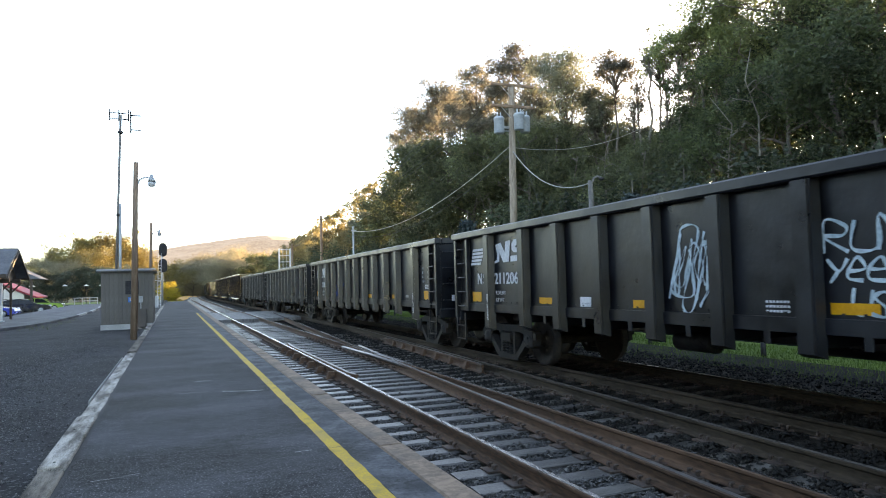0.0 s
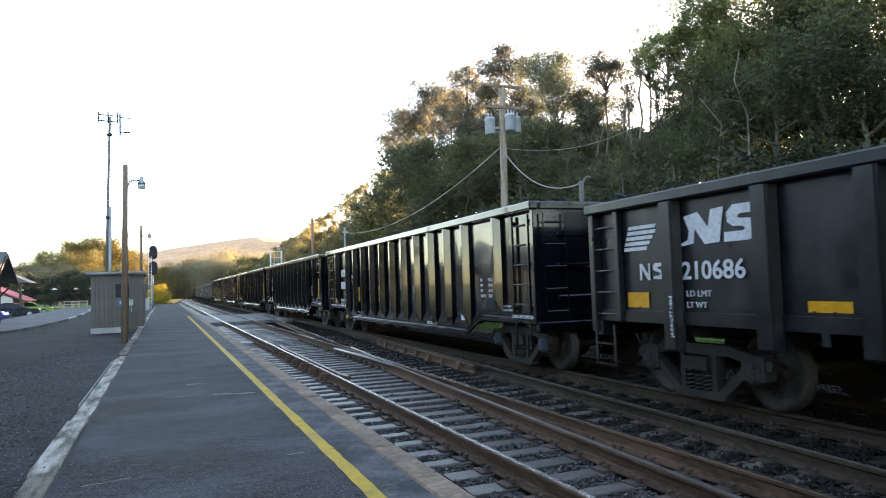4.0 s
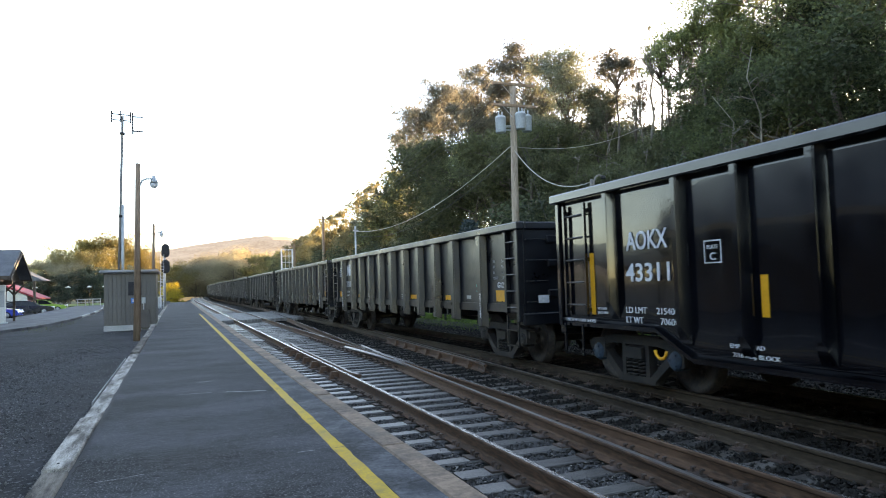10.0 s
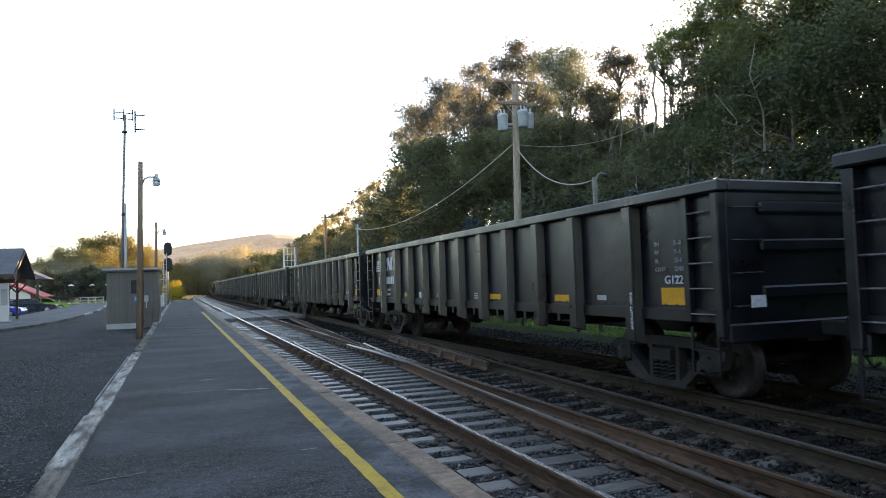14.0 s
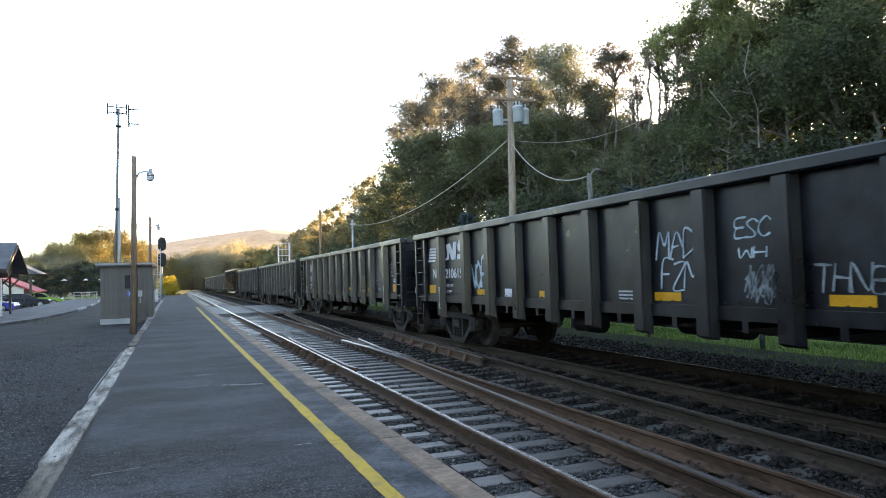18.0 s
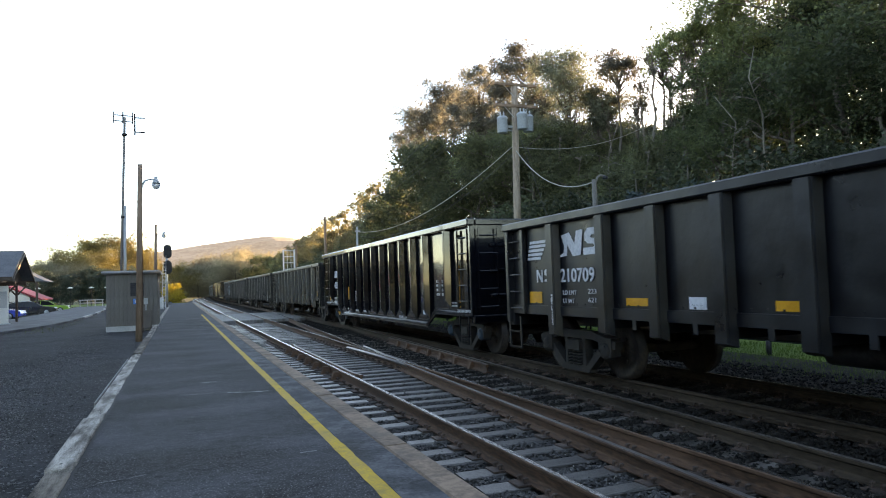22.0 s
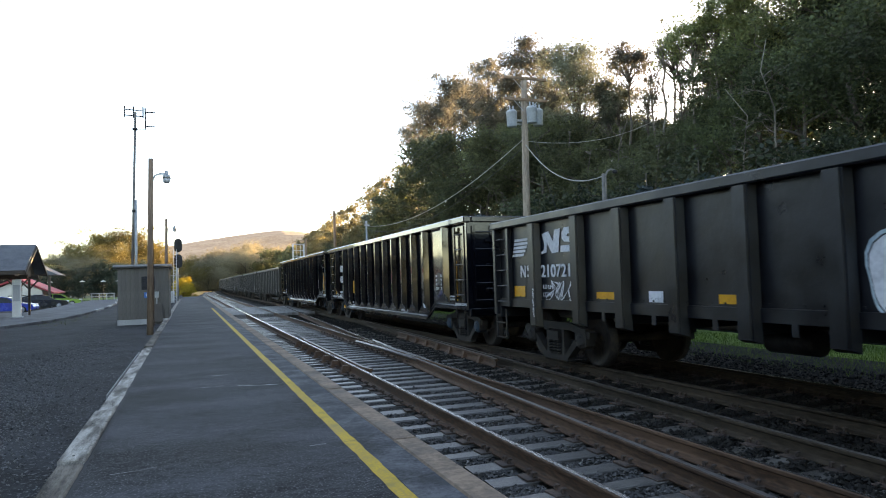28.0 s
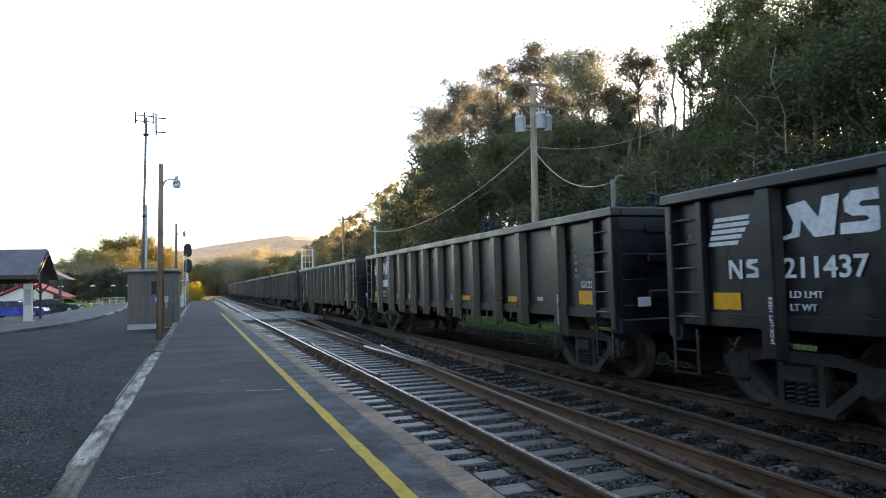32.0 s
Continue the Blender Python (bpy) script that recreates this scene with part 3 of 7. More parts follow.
for z in (5.36, 3.88):
    ring = [(0.07 + 0.36 * math.cos(k * math.tau / 24), z + 0.28 * (1 if math.sin(k * math.tau / 24) > 0 else -1) + 0.36 * math.sin(k * math.tau / 24)) for k in range(24)]
    head = part("signal_head", slab(B(), ring, -0.14, -0.08, "Y"), DARK_METAL, sig, "tall oval black signal backing")
    for k in (-1, 1):
        part("hood", rod(B(), (0.07, -0.15, z + 0.28 * k), (0.07, -0.5, z + 0.28 * k - 0.03), 0.12, 0.13, n=12), DARK_METAL, head, "round black lamp hood")
    part("bracket", rod(B(), (0.0, 0.0, z), (0.07, -0.1, z), 0.04, n=6), GALV, head)
ladder = part("ladder", B(), WHITE, sig, "white ladder")
bm = B()
for x in (-0.42, -0.16):
    rod(bm, (x, -0.3, 0.1), (x + 0.1, -0.3, 5.0), 0.022, n=6)
for k in range(16):
    rod(bm, (-0.41 + 0.006 * k, -0.3, 0.3 + 0.3 * k), (-0.15 + 0.006 * k, -0.3, 0.3 + 0.3 * k), 0.014, n=6)
bm.to_mesh(ladder.data)
bm.free()
part("relay_box", box(B(), -0.85, -0.3, -0.1, 0.3, 0.0, 1.1, 0.02), GALV, sig)
part("platform", box(B(), -0.8, 0.2, -0.3, 0.4, 2.5, 2.55, 0.01), GALV, sig)


# ---- trees ----
def limb(bm, p, d, length, r, depth, rng, tips, droop=0.1):
    """A branching limb; collects the places where leaves sit."""
    pts, rs = [Vector(p)], [r]
    d = Vector(d).normalized()
    n = 3
    for i in range(n):
        d = (d + Vector((rng.uniform(-0.25, 0.25), rng.uniform(-0.25, 0.25), rng.uniform(-0.1, 0.2) - droop))).normalized()
        pts.append(pts[-1] + d * length / n)
        rs.append(r * (1 - 0.75 * (i + 1) / n))
    tube(bm, pts, rs, 5 if r > 0.05 else 4)
    tips.extend((q, length) for q in pts[2:])
    if depth:
        for k in range(rng.choice((2, 3))):
            q = pts[rng.choice((1, 2, 3))]
            a = rng.uniform(0, math.tau)
            nd = (d + 0.9 * Vector((math.cos(a), math.sin(a), rng.uniform(-0.2, 0.5)))).normalized()
            limb(bm, q, nd, length * rng.uniform(0.5, 0.7), r * 0.4, depth - 1, rng, tips, droop)


def leaf_cloud(name, places, count, spread, size, rng, material, flat=0.6):
    """Many small folded leaf sprays scattered about the twig ends."""
    g = np.random.RandomState(rng.randrange(1 << 30))
    c = np.array([tuple(p) for p, _ in places])
    sp = np.array([min(l, 2.2) * spread for _, l in places])
    i = g.randint(0, len(c), count)
    off = g.normal(0, 1, (count, 3)) * sp[i][:, None] * np.array([1, 1, 0.7])
    p = c[i] + off
    u = g.normal(0, 1, (count, 3))
    u[:, 2] *= flat
    u /= np.linalg.norm(u, axis=1)[:, None]
    w = np.cross(u, g.normal(0, 1, (count, 3)))
    w /= np.linalg.norm(w, axis=1)[:, None]
    s = size * g.uniform(0.6, 1.4, (count, 1))
    v = np.stack([p - u * s, p + w * s * 0.55, p + u * s - np.array([0, 0, 0.25]) * s, p - w * s * 0.55], 1).reshape(-1, 3)
    me = bpy.data.meshes.new(name)
    me.vertices.add(len(v))
    me.vertices.foreach_set("co", v.ravel())
    me.loops.add(count * 4)
    me.loops.foreach_set("vertex_index", np.arange(count * 4))
    me.polygons.add(count)
    me.polygons.foreach_set("loop_start", np.arange(count) * 4)
    me.update(calc_edges=True)
    me.materials.append(material)
    return me


def tree_kind(seed, height, crown_from, width, leaves, size, material, bark=BARK, sparse=False, lean=0.3, girth=1.0, fill=0.42):
    """Meshes of one kind of broad-leaved tree: trunk with limbs, and crown."""
    rng = random.Random(seed)
    bm = B()
    tips = []
    pts, rs = [Vector((0, 0, -0.6))], [(height * 0.016 + 0.06) * girth]
    n = 7
    for i in range(n):
        pts.append(Vector((rng.uniform(-lean, lean) * (i + 1) / 3, rng.uniform(-lean, lean) * (i + 1) / 3, height * 0.92 * (i + 1) / n)))
        rs.append(rs[0] * (1 - 0.85 * (i + 1) / n))
    tube(bm, pts, rs, 8)
    for k in range(11 if not sparse else 9):
        f = crown_from + (0.97 - crown_from) * (k + rng.random()) / 11
        q = pts[0].lerp(pts[-1], f)
        j = min(n - 1, int(f * n))
        q = pts[j].lerp(pts[j + 1], f * n - j)
        a = k * 2.4 + rng.uniform(-0.5, 0.5)
        reach = width * (0.55 + 0.45 * math.sin(math.pi * min(1, (f - crown_from) / (1 - crown_from) * 0.8 + 0.15)))
        limb(bm, q, (math.cos(a), math.sin(a), 0.55), reach, rs[0] * 0.4, 2, rng, tips)
    tips.extend((pts[-1] + Vector((rng.uniform(-1, 1), rng.uniform(-1, 1), rng.uniform(-1.5, 0.6))), 1.2) for _ in range(6))
    return mesh_of("trunk", bm, bark), leaf_cloud("crown", tips, leaves, fill if not sparse else 0.33, size, rng, material)


def spruce_kind(seed, height, width):
    rng = random.Random(seed)
    bm = rod(B(), (0, 0, -0.3), (0, 0, height), 0.12, 0.02, 7)
    places = []
    for k in range(int(height * 2.6)):
        z = 0.3 + (height - 0.5) * k / (height * 2.6)
        reach = width * (1 - z / height) ** 0.9
        for j in range(7):
            a = j * math.tau / 7 + k * 0.7 + rng.uniform(-0.2, 0.2)
            rod(bm, (0, 0, z), (reach * math.cos(a), reach * math.sin(a), z - 0.12 * reach), 0.02, 0.006, 4)
            for q in (0.35, 0.6, 0.8, 1.0):
                places.append((Vector((q * reach * math.cos(a), q * reach * math.sin(a), z - 0.12 * q * reach)), 0.5))
    return mesh_of("trunk", bm, BARK), leaf_cloud("crown", places, int(height * 900), 0.28, 0.09, rng, NEEDLE, 0.4)


def plant(name, kind, x, y, z, scale, turn, label, category="tree", group="", squash=1.0):
    ob = thing(name, label, category, group, at=Matrix.LocRotScale((x, y, z), Euler((0, 0, turn)), (scale, scale, scale * squash)))
    part("trunk", kind[0], None, ob)
    part("crown", kind[1], None, ob)
    return ob


def shaded_crown(crown):
    """The same crown in a darker green: shade painted in at the bank's near end."""
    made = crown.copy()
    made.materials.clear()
    made.materials.append(LEAF_BANK_SHADE)
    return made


DENSE = [tree_kind(11 + i, 12.0, 0.08, 2.7, 17000, 0.09, LEAF_DARK) for i in range(3)]
SHADED_DENSE = [(t_, shaded_crown(c_)) for t_, c_ in DENSE[:2]]
HAZY = [tree_kind(24 + i, 12.0, 0.08, 2.9, 8000, 0.16, (LEAF_HAZE, LEAF_DARK)[i]) for i in range(2)]
OLIVE = tree_kind(27, 12.0, 0.08, 2.9, 7000, 0.17, LEAF_OLIVE)
TALL = [tree_kind(31 + i, 17.0, 0.42, 2.9, 10500, 0.085, (LEAF_MID, LEAF_DARK)[i], lean=0.5, girth=0.7) for i in range(2)]
DEAD = [tree_kind(61, 15.0, 0.45, 1.1, 60, 0.1, LEAF_BROWN, PALE_BARK, True, 0.4, 0.4)]
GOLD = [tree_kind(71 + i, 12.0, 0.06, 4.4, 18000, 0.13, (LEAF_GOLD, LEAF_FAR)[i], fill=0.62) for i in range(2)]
BRIGHT = tree_kind(75, 12.0, 0.03, 3.6, 5000, 0.3, LEAF_SUNLIT)
WOODS = [tree_kind(15 + i, 12.0, 0.05, 4.2, 3200, 0.34, LEAF_DARK) for i in range(2)]
SHADY = [tree_kind(17 + i, 12.0, 0.05, 4.2, 8500, 0.2, LEAF_SHADE) for i in range(2)]
BUSH = [tree_kind(91 + i, 4.5, 0.05, 2.3, 7000, 0.085, LEAF_LOW, lean=0.2) for i in range(2)]
LAWN_BLADE = leafy("grass_blades", (0.045, 0.09, 0.012), (0.11, 0.18, 0.03), 0.3)
SPRUCE = [spruce_kind(111, 6.0, 1.6)]

rnd = random.Random(21)


HEIGHTS = {}


def tops(kind):
    """The height of a kind's crown."""
    if kind[1] not in HEIGHTS:
        HEIGHTS[kind[1]] = crown_height(kind)
    return HEIGHTS[kind[1]]


def crown_height(kind):
    co = np.empty(len(kind[1].vertices) * 3)
    kind[1].vertices.foreach_get("co", co)
    return float(np.percentile(co[2::3], 99.7))


def to_top(kind, z, top):
    return (top - z) / tops(kind)


LOW = ((0, 3), (6, 3.0), (9.4, 4.2), (11, 4.9), (13.3, 5.5), (15.3, 6.4), (16.7, 7.5), (17.8, 8.2), (18.6, 10.2), (19.8, 12.2), (21.5, 13.3), (24, 13.8), (28, 13.9), (33, 13.6), (35, 12.6), (39, 12.5), (41.8, 12.9), (42.8, 14.2), (44, 16.6), (45, 17.6), (46, 18.4), (50, 20.5), (56, 22), (90, 23), (180, 20))
HIGH = ((0, 3), (9.4, 4.8), (11, 5.4), (13.3, 6.2), (15.3, 7.4), (16.5, 8.7), (17.6, 9.2), (18.7, 13.6), (20.4, 16.4), (22, 16.2), (23.8, 18.3), (25.4, 17.2), (27, 19.0), (29.5, 18.2), (31.5, 18.6), (34, 18.4), (37.5, 19.6), (39, 18.4), (41, 19.6), (43, 21.5), (50, 26), (90, 27))


def seen_top(x, y, table, inset):
    """The height of a tree at x, y whose top lies on the skyline that is seen from the platform."""
    up_ = np.interp(math.degrees(math.atan2(x, y)), [p[0] for p in table], [p[1] for p in table])
    return 1.4 + math.tan(radians(up_)) * (math.hypot(x, y) - inset)


rnd = random.Random(21)
# the belt along the line: dense lower trees in front, taller and thinner ones behind
for row, x0, y0, step, n in ((0, 22.0, -14, 2.9, 52), (1, 26.5, -14, 3.6, 18)):
    for i in range(n):
        y = y0 + i * step + rnd.uniform(-1.0, 1.0)
        x = x0 + rnd.uniform(-0.8, 1.6)
        z = bank(x, y) - 0.2
        kind = SHADED_DENSE[rnd.randrange(2)] if x > 0.8 * y else DENSE[rnd.randrange(3)] if y < 58 else HAZY[rnd.randrange(2)] if x > 0.27 * y else OLIVE
        top = min(seen_top(x, y, LOW, 3.0 if row == 0 else 2.0), 17.0 if row == 0 else 20.0) - rnd.uniform(0, 1.4)
        plant("tree", kind, x, y, z, to_top(kind, z, top), rnd.uniform(0, 6.28), "dense dark green tree on the wooded bank", group="trees on the bank")
for i in range(30):
    y = -12 + 2.6 * i
    x = 31 + rnd.uniform(-1.5, 2)
    z = bank(x, y) - 0.2
    kind = SHADED_DENSE[i % 2] if y < 36 else HAZY[i % 2]
    plant("tree", kind, x, y, z, to_top(kind, z, min(19, seen_top(x, y, LOW, 2)) - 0.6), i * 1.3, "dense dark tree at the top of the bank", group="trees on the bank")
for i in range(12):
    az = 33.5 + 1.1 * i
    x = 36 + 2.5 * (i % 2)
    y = x / math.tan(radians(az))
    z = bank(x, y) - 0.2
    kind = HAZY[i % 2]
    plant("tree", kind, x, y, z, to_top(kind, z, seen_top(x, y, LOW, 0) - 0.5), i * 1.9, "dense dark tree at the top of the bank", group="trees on the bank")
for az, x in ((46.6, 28), (48.5, 26), (50, 28), (51, 26), (54, 26), (58, 28), (64, 26), (12, 26), (13.6, 25), (15.4, 26), (16.4, 26), (17.2, 27), (11, 25)):
    y = x / math.tan(radians(az))
    z = bank(x, y) - 0.2
    kind = TALL[int(az) % 2] if az > 20 else OLIVE
    plant("tree", kind, x, y, z, to_top(kind, z, min(21.0, seen_top(x, y, HIGH, 0.5))), y * 2.1, "tall green tree with a high leafy crown on the bank", group="trees on the bank")


def standing_tree(az, x, top, low, half, leaves, material, kind, label):
    """A tree of its own shape on the bank: the bearing and the angles of its crown's top, foot and half width as they show from the platform."""
    rng = random.Random(int(az * 100))
    az += 0.5 if az > 26 else 0.2
    y = x / math.tan(radians(az))
    far_ = math.hypot(x, y)
    ground_ = bank(x, y) - 0.2
    h = 1.4 + math.tan(radians(top)) * far_ - ground_
    foot = 1.4 + math.tan(radians(low)) * far_ - ground_
    reach = math.tan(radians(half * 1.25)) * far_
    bm = B()
    n = 9
    lean = rng.uniform(-0.5, 0.5)
    girth = 0.09 + 0.006 * h
    spine = [Vector((lean * (k / n) ** 2 + rng.uniform(-0.12, 0.12) * (k > 0), rng.uniform(-0.12, 0.12) * (k > 0), -0.6 + (0.93 * h + 0.6) * k / n)) for k in range(n + 1)]
    tube(bm, spine, [girth * (1 - 0.86 * k / n) for k in range(n + 1)], 7)
    clumps = {"umbrella": 24, "dense": 44, "thin": 16, "loose": 30, "bare": 9}[kind]
    places = []
    for i in range(clumps):
        u = math.sqrt((i + 0.5) / clumps)
        a_ = i * 2.4 + rng.uniform(-0.4, 0.4)
        r_ = reach * 0.86 * u * rng.uniform(0.8, 1.1)
        drop = {"umbrella": 0.06 + 0.3 * u * u + rng.uniform(0, 0.3), "dense": rng.uniform(0.05, 0.95) * (0.45 + 0.55 * u) + 0.05, "thin": rng.uniform(0.05, 0.9), "loose": 0.08 + 0.85 * rng.random() ** 1.3, "bare": rng.uniform(0.0, 0.8)}[kind]
        c = Vector((r_ * math.cos(a_), r_ * math.sin(a_), h - (h - foot) * drop))
        size_ = reach * {"umbrella": 0.24, "dense": 0.27, "thin": 0.28, "loose": 0.27, "bare": 0.2}[kind] * rng.uniform(0.7, 1.25)
        from_ = max(foot * 0.86, c.z - (0.55 * r_ + 0.28 * (h - foot)) * rng.uniform(0.8, 1.2))
        f = min(0.97, (from_ + 0.6) / (0.93 * h + 0.6)) * n
        k = min(n - 1, int(f))
        q = spine[k].lerp(spine[k + 1], f - k)
        bend = q.lerp(c, 0.55) + Vector((rng.uniform(-0.2, 0.2), rng.uniform(-0.2, 0.2), -0.12 * (c - q).length))
        tube(bm, [q, q.lerp(bend, 0.55), bend, c], [girth * 0.34, girth * 0.26, girth * 0.17, girth * 0.07], 5)
        for j in range(4):
            tip = c + Vector((rng.gauss(0, 1), rng.gauss(0, 1), rng.gauss(0.3, 0.7))) * size_
            tube(bm, [bend.lerp(c, 0.5 + 0.15 * j), tip], [girth * 0.08, girth * 0.03], 4)
            places.append((tip, size_ * 0.55))
        places.append((c, size_ * 0.8))
    ob = thing("tree", label, "tree", "tall trees on the bank", at=Matrix.Translation((x, y, ground_)))
    part("trunk", bm, PALE_BARK if kind == "bare" else BARK, ob)
    part("crown", leaf_cloud("crown", places, int(leaves * {"loose": 3.0, "umbrella": 1.4, "thin": 1.8, "dense": 1.8, "bare": 1.0}[kind]), 1.0, 0.0009 * far_ + 0.03, rng, material), None, ob)


for row in ((18.2, 26, 12.6, 7.8, 1.2, 2600, LEAF_BROWN, "loose"), (19.6, 26, 14.6, 10.4, 1.6, 4200, LEAF_BROWN, "loose"),
            (21.4, 27, 16.1, 12.4, 1.6, 4800, LEAF_BROWN, "loose"), (22.9, 26, 15.4, 11.5, 1.3, 3200, LEAF_BROWN, "loose"), (24.4, 26, 17.7, 11.8, 1.3, 5200, LEAF_BROWN, "loose"),
            (26.1, 27, 16.2, 12.0, 1.3, 3200, LEAF_BROWN, "loose"), (27.6, 26, 19.1, 14.6, 1.9, 6500, LEAF_BROWN, "umbrella"), (29.3, 27, 15.8, 11.8, 1.2, 3400, LEAF_BROWN, "loose"), (27.6, 28, 14.2, 12.0, 1.5, 2600, LEAF_BROWN, "loose"),
            (31.5, 26, 18.2, 11.6, 2.4, 11000, LEAF_HAZE, "dense"), (33.9, 27, 15.4, 11.8, 1.0, 1900, LEAF_HAZE, "loose"), (35.5, 26, 18.1, 14.2, 1.3, 3300, LEAF_BROWN, "umbrella"), (34.7, 27, 14.2, 12.0, 1.0, 1300, LEAF_HAZE, "loose"),
            (36.9, 27, 15.0, 11.8, 0.9, 700, LEAF_BROWN, "thin"), (38.05, 26, 19.3, 14.5, 0.6, 260, LEAF_BROWN, "bare"), (37.4, 27, 16.4, 12.0, 0.8, 450, LEAF_BROWN, "thin"), (38.8, 27, 18.6, 14.6, 1.0, 1700, LEAF_MID, "umbrella"),
            (39.7, 28, 17.6, 12.6, 0.9, 700, LEAF_BROWN, "thin"), (40.5, 26, 19.1, 14.8, 1.2, 3000, LEAF_MID, "umbrella"), (41.3, 27, 17.2, 12.8, 0.8, 900, LEAF_BROWN, "thin"), (42.2, 26, 20.2, 15.4, 1.2, 3000, LEAF_MID, "umbrella"), (43.2, 27, 19.0, 13.5, 1.0, 1800, LEAF_MID, "thin"), (44.2, 26, 21.0, 15.0, 1.3, 3600, LEAF_MID, "loose")):
    standing_tree(*row, {"umbrella": "tall tree with a bare forked trunk and a flat spreading crown", "dense": "tall round-crowned tree with dense dark foliage", "thin": "thin upright tree with few leaves against the sky", "loose": "tree with a loose crown of browning leaves", "bare": "bare thin tree that stands above the others"}[row[7]])
for az, x, top in ((35.2, 21.0, 9.6), (46.4, 20.2, 10.4), (44.2, 20.4, 8.8)):
    y = x / math.tan(radians(az))
    z = bank(x, y) - 0.2
    plant("tree", DEAD[0], x, y, z, to_top(DEAD[0], z, top), y, "bare pale dead tree among the green ones", group="dead trees on the bank")
for i in range(40):
    y = 2 + i * 3.3 + rnd.uniform(-1.5, 1.5)
    x = 17.6 + rnd.uniform(-0.8, 1.5)
    plant("bush", BUSH[rnd.randrange(2)], x, y, bank(x, y) - 0.1, rnd.uniform(0.6, 1.15), rnd.uniform(0, 6.28), "leafy green bush at the foot of the bank", "bush", "bushes at the foot of the bank")
for x, y, s in ((16.0, 36.6, 1.05), (15.6, 38.6, 0.85), (18, 23.8, 1.0), (19, 21.8, 1.0), (16.4, 40.5, 0.8)):
    plant("spruce", SPRUCE[0], x, y, bank(x, y) - 0.1, s, y, "blue-green spruce at the foot of the bank", "tree", "spruces")

# far trees: behind the bend, and left of the line; haze and low sun coloured in
for i in range(30):
    y = 215 + (i * 37 % 30) * 1.6
    x = -1 + i * 1.35
    top = 12.0 + 2.5 * math.exp(-((x - 21) / 8) ** 2) - (2.0 if x < 4 else 0) + rnd.uniform(-1, 0.6)
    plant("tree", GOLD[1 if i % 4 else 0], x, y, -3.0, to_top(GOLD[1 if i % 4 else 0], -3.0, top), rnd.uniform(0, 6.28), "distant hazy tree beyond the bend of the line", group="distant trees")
for i in range(7):
    x, y = 19.5 + i * 1.3, 172 - i * 4
    plant("tree", WOODS[i % 2], x, y, -0.6, rnd.uniform(0.72, 0.82), i, "dark green tree where the line bends", group="trees at the bend")
for x, y, top in ((-11.3, 150, 13.9), (-14.5, 146, 13.2), (-8.8, 152, 12.0), (-17, 152, 12.3), (-6.6, 149, 9.8), (-19.7, 148, 11.0), (-22, 150, 9.8), (-25, 150, 7.0), (-28, 152, 5.0), (-12.5, 140, 9.5), (-16, 139, 9), (-20.5, 141, 8.2), (-24, 142, 7)):
    plant("tree", GOLD[0] if top > 11.5 or int(x) % 3 == 0 else GOLD[1], x, y, -0.6, to_top(GOLD[0], -0.6, top), x, "tree beyond the parking lot, low golden light put into its leaves", group="trees beyond the parking lot")
for i in range(14):
    x = -32 + i * 2.1
    plant("tree", SHADY[i % 2], x, 124 + rnd.uniform(-4, 4), -0.6, rnd.uniform(0.42, 0.52), i, "low dark tree beyond the parking lot", group="dark trees beyond the parking lot")
for i in range(5):
    plant("bush", BRIGHT, -1.3 + 0.45 * i, 119 + 2 * i, -0.6, (0.24, 0.28, 0.25, 0.2, 0.15)[i], i, "golden bush beside the line, sunlight painted into its leaves", "bush", "golden bushes beside the line")

# sunlit patch of ground, its light given by the bright orange colour
bm = B()
fan = [(-1.4, 128), (-2.2, 150), (1.0, 215), (6.5, 232), (6.0, 200), (3.2, 160), (1.6, 132)]
solid("leaf_litter", slab(bm, fan, -0.5, -0.40, "Z"), SUNLIT_LITTER, "fallen leaves beside the line, low sunlight painted into their orange", "leaves", kind="structure")
# unseen woods added behind the station: they close that side and darken car reflections
for i in range(31):
    y = -70 + i * 4.0
    x = -30 - 3 * math.sin(i) - max(0, y - 20) * 0.15
    plant("tree", SHADY[i % 2], x, y, -0.6, to_top(SHADY[i % 2], -0.6, (13.5 if y < 26 else 9.0) + 1.4 * math.sin(i * 2.3)), i, "unseen dark tree added behind the station for the cars' reflections", group="trees behind the station")
# the wooded mountain in the distance, its haze put in as pale colour and glow
verts, faces = [], []
cols = 70
for i in range(cols + 1):
    x = -900 + 2600 * i / cols
    ridge = 72 + 44 * math.exp(-((x - 180) / 220) ** 2) + 10 * noise.noise((x * 0.008, 2, 0)) + 2 * noise.noise((x * 0.06, 5, 0)) - max(0, -x) * 0.03
    for j in range(9):
        f = j / 8
        verts.append((x, 1100 + 420 * f + 20 * noise.noise((x * 0.01, f * 4, 1)), -5 + ridge * 1.0 * math.sin(f * math.pi / 2)))
faces = [(i * 9 + j, i * 9 + j + 1, (i + 1) * 9 + j + 1, (i + 1) * 9 + j) for i in range(cols) for j in range(8)]
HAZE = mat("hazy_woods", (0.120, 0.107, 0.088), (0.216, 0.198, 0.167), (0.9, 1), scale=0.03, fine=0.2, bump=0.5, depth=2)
# slight emission stands in for the bright air before the ridge
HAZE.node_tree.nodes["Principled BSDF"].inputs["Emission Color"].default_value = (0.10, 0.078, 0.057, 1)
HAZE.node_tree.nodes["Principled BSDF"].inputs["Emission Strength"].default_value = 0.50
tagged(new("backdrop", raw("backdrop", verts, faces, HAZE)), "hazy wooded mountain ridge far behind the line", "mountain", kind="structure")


# ---- the train ----
NS_L, AO_L = 15.84, 15.75


